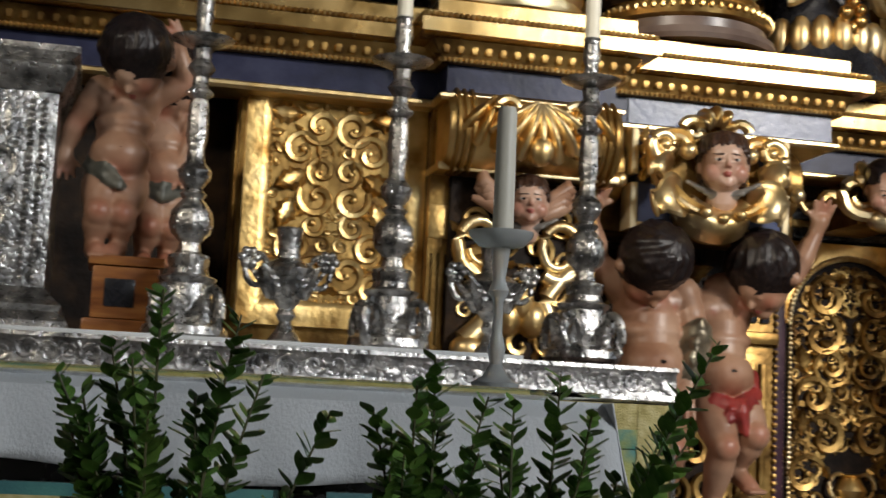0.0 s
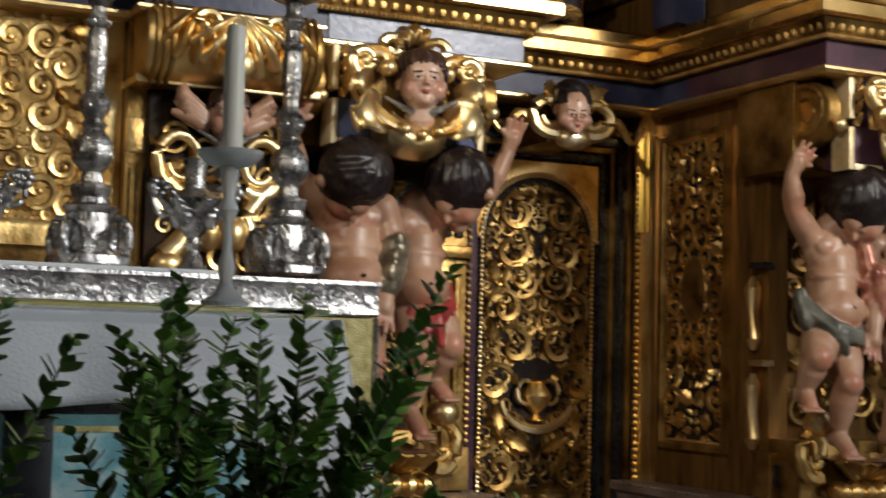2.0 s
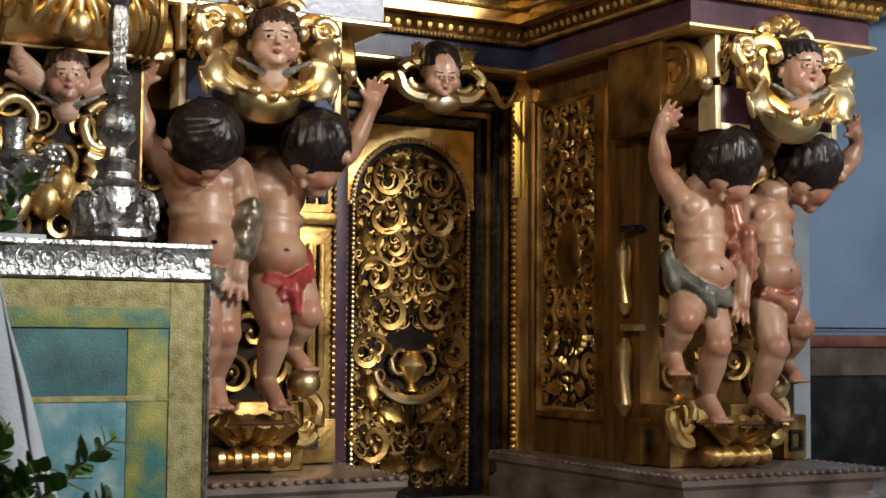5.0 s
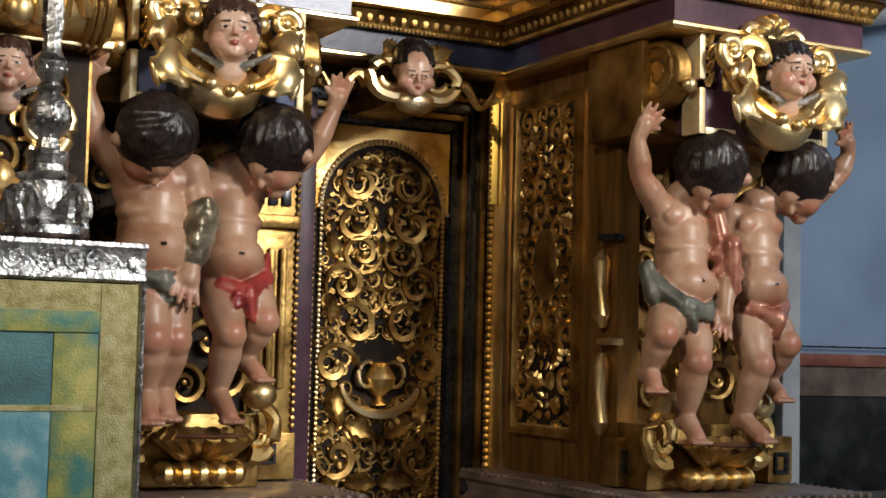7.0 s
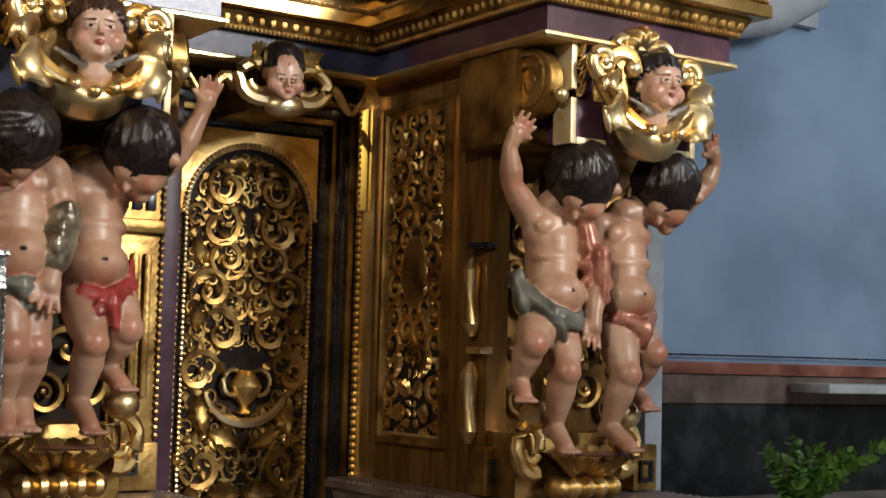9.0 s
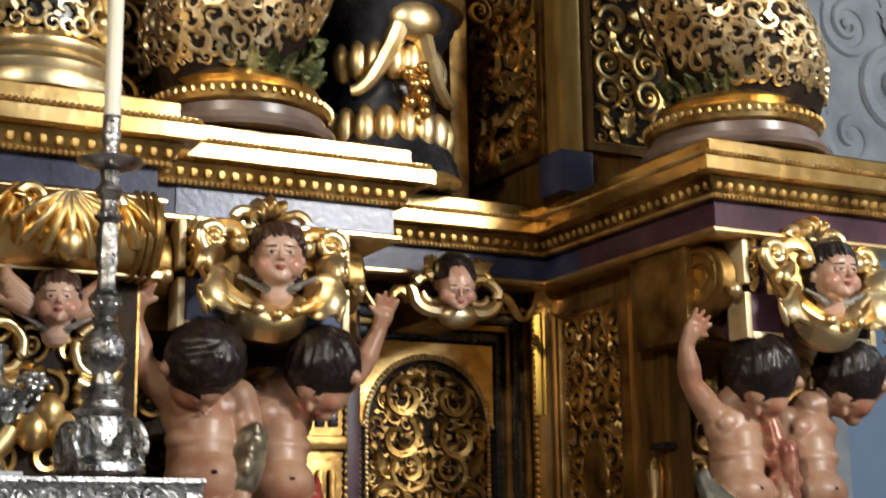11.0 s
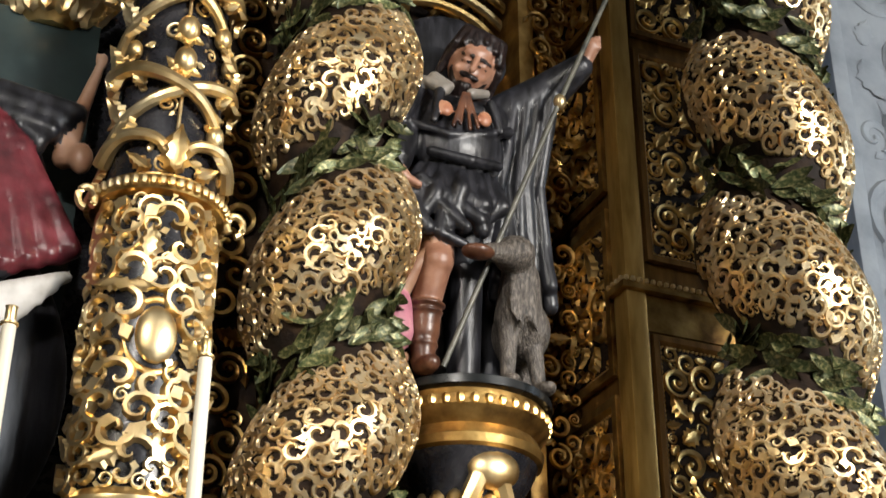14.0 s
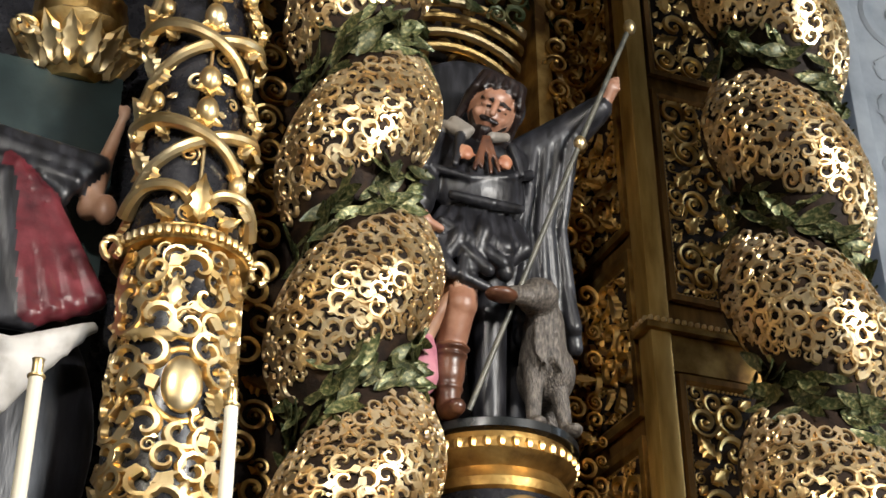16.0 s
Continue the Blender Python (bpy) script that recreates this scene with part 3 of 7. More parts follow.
# block over the bracket carries the painted sky reflection too
part("frieze", sweep([(-0.32, 2.153), (-0.127, 2.153), (-0.127, 2.259), (-0.32, 2.259)], [(2.06, 5.42), (2.98, 5.42)]), BLUEP, ent, "lighter blue frieze block over the bracket, sky reflection put into its colour")
part("lower_fillet", sweep([(-0.32, 2.118), (-0.118, 2.118), (-0.105, 2.13), (-0.105, 2.142), (-0.118, 2.150), (-0.32, 2.150)], EDGE), GOLDP, ent)


def off(path, o, z):
    """The cornice line moved inwards by o at height z."""
    v = sweep([(-o, z), (-o, z + 0.01)], path)[0]
    return [v[i] for i in range(0, len(v), 2)]


part("rope_moulding", beads(off(EDGE, 0.012, 2.422), 0.022, 0.012), GOLD, ent, kind="stuff")
part("bead_row", beads(off(EDGE, 0.10, 2.272), 0.022, 0.012), GOLD, ent, kind="stuff")
part("egg_row", beads(off(EDGE, 0.085, 2.312), 0.056, 0.019, (1.2, 1.0, 1.4)), GOLDD, ent, kind="stuff")

# plinth under the predella
PL_LEFT = [(1.2, 5.42), (2.96, 5.42), (2.96, 6.50)]
PL_WING = [(4.10, 6.50), (4.10, 4.92), (5.12, 4.92), (5.12, 6.98)]
plinth = thing("plinth_course", "brown moulded stone plinth under the altarpiece", "plinth", kind="structure")
for line in (PL_LEFT, PL_WING):
    part("plinth_moulding", sweep([(-0.3, 0.0), (0.05, 0.0), (0.05, 0.10), (0.02, 0.13), (0.03, 0.17), (0.06, 0.19), (0.06, 0.215), (0.02, 0.235), (-0.3, 0.24)], line), BROWNSTONE, plinth)
    part("plinth_bead", beads(off(line, -0.055, 0.225), 0.05, 0.016, (1.2, 1.2, 0.8)), BROWNSTONE, plinth, kind="stuff")

# ---- carved panels ----
rng = np.random.default_rng(4)


def carved_panel(name, put, w, h, border, sizes, label, ground=SHADEG, gold=GOLD, frame=GOLDP, group="", inside=None, relief=1.15):
    t = thing(name, label, "panel", group, parent=body)
    o = put(np.array([0, w, w, 0.0]), np.array([0, 0, h, h]), np.array([0.004] * 4))
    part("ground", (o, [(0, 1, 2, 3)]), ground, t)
    part("frame", frame_bars(0, w, 0, h, border, put, 0.035), frame, t)
    part("bead_moulding", bead_frame(border, w - border, border, h - border, put, 0.026, 0.012), gold, t, kind="stuff")
    iw, ih = w - 2 * border, h - 2 * border
    C = pack(iw / 2, ih, sizes, rng, inside, 0.80, 1300)
    inner = lambda u, v, hh: put(u + border, v + border, hh + 0.006)
    part("scrollwork", ornament(C, rng, inner, relief, iw / 2, leaves=0.42), gold, t, kind="stuff")
    return t


carved_panel("carved_panel", flat((0.50, 5.60, 1.23), (1, 0, 0), (0, -1, 0)), 0.72, 1.00, 0.10, (0.075, 0.058, 0.044, 0.032, 0.022),
             "gilded panel of pierced acanthus scrolls in a plain gold frame", frame=GOLD, ground=GOLDD)
boxpart("panel_backing", (0.48, 1.222, 5.604, 5.68, 1.10, 2.30), GOLDD, body)

# door of the altarpiece
door = thing("altarpiece_door", "gilded openwork door with an arched head and a vase among scrolls", "door", kind="structure")
DP = flat((3.25, 6.50, 0.02), (1, 0, 0), (0, -1, 0))
DW, DH = 0.71, 1.845
part("ground", (DP(np.array([0, DW, DW, 0.0]), np.array([0, 0, DH, DH]), np.zeros(4)), [(0, 1, 2, 3)]), SHADEG, door)
boxpart("door_leaf", (3.22, 4.0, 6.51, 6.60, 0.0, 1.95), BLACKP, door)


def under_arch(x, y, r):
    top = 1.415
    return y < top or math.hypot(DW / 2 - 0.03 - x, y - top) < 0.30 - r


def clear_of_vase(x, y, r):
    return under_arch(x, y, r) and math.hypot(DW / 2 - 0.03 - x, (y - 0.64)) > 0.16 + r * 0.6


C = pack(DW / 2 - 0.03, DH - 0.06, (0.105, 0.08, 0.06, 0.045, 0.03, 0.021), rng, clear_of_vase, 0.74, tries=1500)
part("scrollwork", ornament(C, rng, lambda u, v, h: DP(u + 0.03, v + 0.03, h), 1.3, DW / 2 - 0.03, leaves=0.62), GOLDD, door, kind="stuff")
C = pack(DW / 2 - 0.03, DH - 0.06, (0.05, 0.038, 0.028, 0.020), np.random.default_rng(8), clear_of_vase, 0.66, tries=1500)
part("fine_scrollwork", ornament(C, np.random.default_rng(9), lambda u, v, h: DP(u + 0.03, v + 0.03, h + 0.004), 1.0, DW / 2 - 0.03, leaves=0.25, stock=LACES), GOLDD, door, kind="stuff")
arcs = [DP(np.array([DW / 2 + math.cos(a) * 0.325]), np.array([1.445 + math.sin(a) * 0.325]), np.array([0.012]))[0] for a in np.linspace(0, math.pi, 26)]
arcs = [DP(np.array([DW - 0.03]), np.array([0.03]), np.array([0.012]))[0]] + arcs + [DP(np.array([0.03]), np.array([0.03]), np.array([0.012]))[0]]
part("arch_bead", beads(arcs, 0.024, 0.012), GOLDP, door, kind="stuff")
for s in (0, 1):
    ar = np.linspace(math.pi, math.pi / 2, 12)
    u = np.concatenate([[0.0, 0.0], DW / 2 + 0.335 * np.cos(ar), [DW / 2]])
    v = np.concatenate([[DH, 1.445], 1.445 + 0.335 * np.sin(ar), [DH]])
    u = u if s == 0 else DW - u
    part("spandrel", (DP(u, v, np.array([0.012] * len(u))), [tuple(range(len(u)))]), GOLD, door)
    part("spandrel_bead", beads([tuple(p) for p in DP(u[1:-1], v[1:-1], np.array([0.022] * (len(u) - 2)))], 0.03, 0.012), GOLDP, door, kind="stuff")
vx, vz = 3.25 + DW / 2, 0.24 + 0.42
vase = part("vase_relief", lathe([(0.03, -0.13), (0.05, -0.12), (0.02, -0.09), (0.07, -0.04), (0.085, 0.0), (0.06, 0.045), (0.05, 0.06), (0.075, 0.075), (0.06, 0.08)], (vx, 6.49, vz), 20), GOLD, door)
for s in (-1, 1):
    part("vase_handle", tube([(vx + s * (0.07 + 0.05 * math.sin(a)), 6.46, vz + 0.02 + 0.06 * math.cos(a)) for a in np.linspace(-0.4, 4.2, 14)], 0.011, 6), GOLDP, vase)
part("garland", tube([(vx + 0.21 * math.cos(a), 6.47, vz - 0.0 + 0.17 * math.sin(a)) for a in np.linspace(math.pi * 1.05, math.pi * 1.95, 16)], [0.012 + 0.014 * math.sin(i / 15 * math.pi) for i in range(16)], 6), GOLDP, door)

# door surround: dark pilaster, mouldings and corner capital
sur = thing("door_surround", "dark moulded door surround with gilt bead lines", "door frame", kind="structure")
boxpart("dark_strip", (3.135, 3.225, 6.43, 6.60, 0.0, 1.99), PURPLE, sur, 0.006)
part("bead_line", beads([(3.236, 6.48, 0.02), (3.236, 6.48, 1.95)], 0.03, 0.014), GOLD, sur, kind="stuff")
part("bead_line", beads([(3.128, 6.44, 0.02), (3.128, 6.44, 1.95)], 0.03, 0.012), GOLD, sur, kind="stuff")
for i, (a, b, y, m) in enumerate(((3.975, 4.02, 6.49, BLACKP), (4.022, 4.05, 6.46, GOLDD), (4.052, 4.10, 6.44, BLACKP), (4.102, 4.135, 6.42, GOLDD))):
    boxpart("jamb_moulding", (a, b, y, 6.6, 0.0, 1.96 + 0.02 * i), m, sur, 0.006)
part("bead_line", beads([(4.148, 6.40, 0.02), (4.148, 6.40, 2.02)], 0.035, 0.017), GOLD, sur, kind="stuff")
for i, (z0, z1, y, m) in enumerate(((1.88, 1.93, 6.48, BLACKP), (1.932, 1.965, 6.45, GOLDD), (1.967, 2.02, 6.43, BLACKP), (2.022, 2.06, 6.40, GOLD))):
    boxpart("lintel_moulding", (3.12, 4.0 + 0.03 * i, y, 6.6, z0, z1), m, sur, 0.006)
part("bead_line", beads([(3.12, 6.39, 2.04), (4.12, 6.39, 2.04)], 0.035, 0.017), GOLD, sur, kind="stuff")
boxpart("lintel_board", (2.96, 4.19, 6.36, 6.6, 2.062, 2.118), SHADEG, sur)
boxpart("corner_pilaster", (4.16, 4.205, 6.28, 6.60, 0.0, 2.02), GOLDP, sur, 0.006)
# two strips turned to catch a glint; their yellow holds the reflected glow
for o in (-0.026, 0.026):
    turned = Matrix.Translation((4.155 + o * 0.78, 6.335 - o * 0.62, 0)) @ Matrix.Rotation(radians(-38.5), 4, "Z")
    part("corner_glint_strip", bbox(bmesh.new(), -0.022, 0.022, -0.012, 0.012, 1.52, 2.02, 0.003, turned), CORNER, sur)
    part("bead_line", beads([(4.155 + o * 1.7 * 0.78 - 0.008, 6.335 - o * 1.7 * 0.62 - 0.01, 1.53), (4.155 + o * 1.7 * 0.78 - 0.008, 6.335 - o * 1.7 * 0.62 - 0.01, 2.01)], 0.03, 0.012), GOLD, sur, kind="stuff")
part("corner_capital", sweep([(0, 2.00), (0.03, 2.02), (0.025, 2.05), (0.06, 2.10), (0.075, 2.13), (0.075, 2.15), (0, 2.15)], [(4.10, 6.36), (4.20, 6.36), (4.20, 6.26)]), GOLDP, sur)

# plain gilt pilaster with square at its foot beside the bracket
pil = thing("predella_pilaster", "gilt fluted pilaster with dark inlay and a square foot", "pilaster")
boxpart("shaft", (2.74, 2.95, 5.99, 6.03, 0.24, 1.55), GOLDD, pil)
boxpart("side", (2.952, 2.965, 5.99, 6.60, 0.24, 2.1), PURPLE, pil)
for k in range(3):
    boxpart("flute", (2.765 + 0.055 * k, 2.80 + 0.055 * k, 5.965, 5.995, 0.62, 1.22), GOLDD, pil, 0.014)
boxpart("foot_block", (2.72, 2.955, 5.94, 5.995, 0.245, 0.44), GOLDD, pil, 0.008)
part("foot_square", frame_bars(0, 0.085, 0, 0.085, 0.02, flat((2.78, 5.938, 0.31), (1, 0, 0), (0, -1, 0)), 0.012), BLACKP, pil)
boxpart("cap_block", (2.73, 2.96, 5.95, 5.995, 1.30, 1.36), GOLDD, pil, 0.02)
for k in range(3):
    boxpart("dark_inlay", (2.76 + 0.06 * k, 2.80 + 0.06 * k, 5.975, 5.995, 1.40, 1.47), BLACKP, pil, 0.004)
part("bead_line", beads([(2.955, 5.985, 0.45), (2.955, 5.985, 1.9)], 0.032, 0.014), GOLDD, pil, kind="stuff")

# wing's inner side panel
SP = flat((4.198, 6.22, 0.42), (0, -1, 0), (-1, 0, 0))
side = carved_panel("side_panel", SP, 0.56, 1.58, 0.04, (0.07, 0.05, 0.036, 0.025, 0.018),
                    "tall bronzed panel carved with scrolls and an oval", gold=GOLD, frame=GOLDD, inside=lambda x, y, r: math.hypot((0.24 - x) / 0.14, (y - 0.75) / 0.20) > 1.0)
v, f = ball((0, 0, 0), (0.02, 0.11, 0.17), 20, 12)
part("oval_boss", (v + np.array((4.185, 5.94, 1.21)), f), GOLDD, side)
wpil = thing("wing_pilaster", "gilt scrolled pilaster on the corner of the wing", "pilaster")
boxpart("shaft", (4.19, 4.30, 5.36, 5.425, 0.24, 2.1), WOODG, wpil)
for z0, z1 in ((0.46, 0.80), (0.92, 1.25)):
    part("scroll_bar", tube([(4.175, 5.45, z0), (4.16, 5.44, z0 + 0.05), (4.165, 5.44, (z0 + z1) / 2), (4.16, 5.44, z1 - 0.05), (4.175, 5.45, z1)], [0.02, 0.042, 0.03, 0.042, 0.02], 10), GOLDP, wpil)
boxpart("crossbar", (4.14, 4.21, 5.34, 5.45, 0.84, 0.87), GOLDP, wpil, 0.008)
boxpart("crossbar", (4.14, 4.21, 5.34, 5.45, 1.29, 1.32), BLACKP, wpil, 0.008)
boxpart("foot_block", (4.15, 4.30, 5.30, 5.43, 0.243, 0.45), GOLDD, wpil, 0.008)
part("foot_square", frame_bars(0, 0.08, 0, 0.10, 0.02, flat((4.175, 5.298, 0.30), (1, 0, 0), (0, -1, 0)), 0.012), BLACKP, wpil)
boxpart("foot_block", (4.98, 5.12, 5.30, 5.43, 0.243, 0.45), GOLDD, wpil, 0.008)
part("foot_square", frame_bars(0, 0.08, 0, 0.10, 0.02, flat((5.01, 5.298, 0.28), (1, 0, 0), (0, -1, 0)), 0.012), BLACKP, wpil)
part("edge_carving", ornament(pack(0.10, 1.3, (0.05, 0.035, 0.025), rng), rng, flat((5.0, 5.415, 0.5), (1, 0, 0), (0, -1, 0)), 1.2), GOLD, wpil, kind="stuff")


# ---- brackets with a cherub's head, between volutes ----
def volute(name, x0, x1, y, z, r, parent, mat=GOLDD):
    """A scroll-ended console seen from the front as a banded roll, from the side as a spiral."""
    v = part(name, tube([(x0, y, z), (x0 + 0.01, y, z), (x1 - 0.01, y, z), (x1, y, z)], [r * 0.9, r, r, r * 0.9], 28), mat, parent)
    for x in (x0 - 0.004, x1 + 0.004):
        pts = [(x, y + math.cos(a) * r * (1 - a / 15) * 0.95, z + math.sin(a) * r * (1 - a / 15) * 0.95) for a in np.linspace(0, 13, 44)]
        part("spiral", tube(pts, [0.014 * (1 - i / 60) for i in range(44)], 6), mat, v)
    return v


def cherub_head(name, c, s, turn, label, parent, bow=0.0, hair=BROWNHAIR, feathers=True):
    """A carved child's head: face with eyes, brows, nose and lips, combed hair and a ruff of small wings at the neck."""
    x, y, z = c
    t = radians(turn)
    fx, fy = math.sin(t), -math.cos(t)
    q = lambda f, r, u: (x + fx * f * s - fy * r * s, y + fy * f * s + fx * r * s, z + (u - bow * f) * s)
    e = lambda f, r, u, a, b, h, m: ("e", q(f, r, u), (a * s, b * s, h * s), (0, 0, turn), m)
    P = [e(0.06, 0, -0.08, 0.69, 0.76, 0.88, 0), e(0.55, 0, 0.24, 0.50, 0.24, 0.30, 0), e(0.52, 0, -0.62, 0.34, 0.26, 0.24, 0), e(0.66, 0, -0.74, 0.17, 0.15, 0.12, 0),
         ("c", q(0.80, 0, 0.10), q(0.90, 0, -0.19), 0.045 * s, 0.07 * s, 0), e(0.84, 0.06, -0.22, 0.05, 0.06, 0.04, 0), e(0.84, -0.06, -0.22, 0.05, 0.06, 0.04, 0),
         e(0.78, 0, -0.42, 0.12, 0.09, 0.035, 2), e(0.77, 0, -0.485, 0.09, 0.09, 0.04, 2), e(-0.22, 0, 0.36, 0.76, 0.80, 0.72, 1)]
    for k in (-1, 1):
        P += [e(0.45, k * 0.36, -0.38, 0.34, 0.29, 0.31, 0), e(0.74, k * 0.27, 0.0, 0.115, 0.06, 0.045, 4), e(0.785, k * 0.265, -0.005, 0.055, 0.03, 0.045, 5),
              ("c", q(0.83, k * 0.13, 0.055), q(0.735, k * 0.41, 0.045), 0.032 * s, 0.028 * s, 0), ("c", q(0.81, k * 0.13, -0.085), q(0.725, k * 0.40, -0.07), 0.03 * s, 0.026 * s, 0),
              ("c", q(0.82, k * 0.12, 0.165), q(0.70, k * 0.43, 0.165), 0.014 * s, 0.008 * s, 1), e(-0.02, k * 0.72, -0.14, 0.08, 0.15, 0.19, 0)]
        for j in range(4):
            P.append(e(-0.10 - 0.05 * j, k * (0.70 - 0.03 * j), 0.10 - 0.22 * j, 0.18, 0.22, 0.17, 1))
        if feathers:
            for j in range(5):
                P.append(("c", q(0.15, k * (0.16 + 0.05 * j), -1.02 + 0.02 * j), q(0.10 + 0.10 * (j % 2), k * (0.42 + 0.17 * j), -1.06 + 0.11 * j), 0.085 * s, 0.07 * s, 3))
    for j in range(21):
        w = -2.0 + 0.2 * j
        wob = 0.05 * math.sin(j * 2.1)
        p0, p1 = q(-0.10, 0.04 * math.sin(w), 1.0), q(0.46 * math.cos(w) - 0.02, 0.62 * math.sin(w), 0.84 - 0.16 * abs(w) / 2)
        p2 = q(0.60 * math.cos(w) + 0.10 + wob, 0.78 * math.sin(w), 0.47 - 0.42 * (abs(w) / 2) ** 1.5 + wob)
        P += [("c", p0, p1, 0.10 * s, 0.125 * s, 1), ("c", p1, p2, 0.125 * s, 0.06 * s, 1)]
    P.append(("c", q(-0.05, 0, -0.7), q(-0.20, 0, -1.15), 0.38 * s, 0.48 * s, 0))
    rosy = [(q(0.62, k * 0.42, -0.34), 0.26 * s) for k in (-1, 1)] + [(q(0.92, 0, -0.24), 0.14 * s), (q(0.6, 0, -0.85), 0.2 * s)]
    return sculpt(name, P, [FACE, hair, LIP, COLLAR, EYEWHITE, HAIR], 0.0042, 2, label, parent=parent, blush=rosy)


def strap(points, widths, thick, face=(0, -1, 0)):
    """A carved band with raised, rolled edges that runs through points and faces the given way."""
    P, n = [Vector(p) for p in points], Vector(face)
    prof = ((-1.0, 0.0), (-1.02, 0.7), (-0.82, 1.0), (-0.6, 0.75), (-0.3, 0.45), (0.3, 0.45), (0.6, 0.75), (0.82, 1.0), (1.02, 0.7), (1.0, 0.0))
    V = []
    for i, p in enumerate(P):
        d = (P[min(i + 1, len(P) - 1)] - P[max(i - 1, 0)]).normalized()
        side = d.cross(n).normalized()
        V += [tuple(p + side * (a * widths[i]) + n * (b * thick)) for a, b in prof]
    k = len(prof)
    F = [(i * k + j, i * k + j + 1, (i + 1) * k + j + 1, (i + 1) * k + j) for i in range(len(P) - 1) for j in range(k - 1)]
    F += [tuple(range(k))[::-1], tuple((len(P) - 1) * k + j for j in range(k))]
    return V, F


def smooth_line(pts, n):
    """A soft curve of n points through the given ones."""
    P = [Vector(p) for p in pts]
    out = []
    for i in range(n):
        u = i / (n - 1) * (len(P) - 1)
        k = min(int(u), len(P) - 2)
        w = u - k
        p0, p1, p2, p3 = P[max(k - 1, 0)], P[k], P[k + 1], P[min(k + 2, len(P) - 1)]
        out.append(0.5 * (2 * p1 + (p2 - p0) * w + (2 * p0 - 5 * p1 + 4 * p2 - p3) * w * w + (3 * p1 - p0 - 3 * p2 + p3) * w ** 3))
    return out


def acanthus_at(o, ux, vy, n, size, curl=1.0):
    """One carved leaf placed by its foot, its width, length and outward directions."""
    V, F = ACANTHUS
    a, b, c = np.array(ux, float), np.array(vy, float), np.array(n, float)
    return np.array(o) + size * (np.outer(V[:, 0], a) + np.outer(V[:, 1], b) + np.outer(V[:, 2] * curl, c)), F


def lobed_shell(x, y, z, r0, r1, span, lobes, depth, up=-1):
    """A carved shell of soft lobes, cupped forwards with a rolled edge; spans +-span round straight down (or up)."""
    n, m = 97, 11
    A, U = np.meshgrid(np.linspace(-span, span, n), np.linspace(0, 1, m), indexing="ij")
    lobe = np.abs(np.cos(A / span * lobes * np.pi / 2))
    R = r0 + (r1 - r0) * U * (0.72 + 0.28 * lobe ** 0.6) * (1 - 0.12 * (A / span) ** 4)
    D = depth * np.sin(np.pi * (0.12 + 0.80 * U)) * 0.62 + 0.060 * U * (lobe - 0.6) - 0.05 * np.clip(U - 0.7, 0, 1) * lobe + 0.02
    V = [np.stack([x + R * np.sin(A), y - D + t, z + up * R * np.cos(A)], -1).reshape(-1, 3) for t in (0.0, 0.035)]
    F, o = [], n * m
    for i in range(n - 1):
        for j in range(m - 1):
            q = (i * m + j, i * m + j + 1, (i + 1) * m + j + 1, (i + 1) * m + j)
            F += [q if up < 0 else q[::-1], tuple(o + k for k in (q[::-1] if up < 0 else q))]
        for j in (0, m - 1):
            F.append((i * m + j, (i + 1) * m + j, o + (i + 1) * m + j, o + i * m + j))
    return np.concatenate(V), F


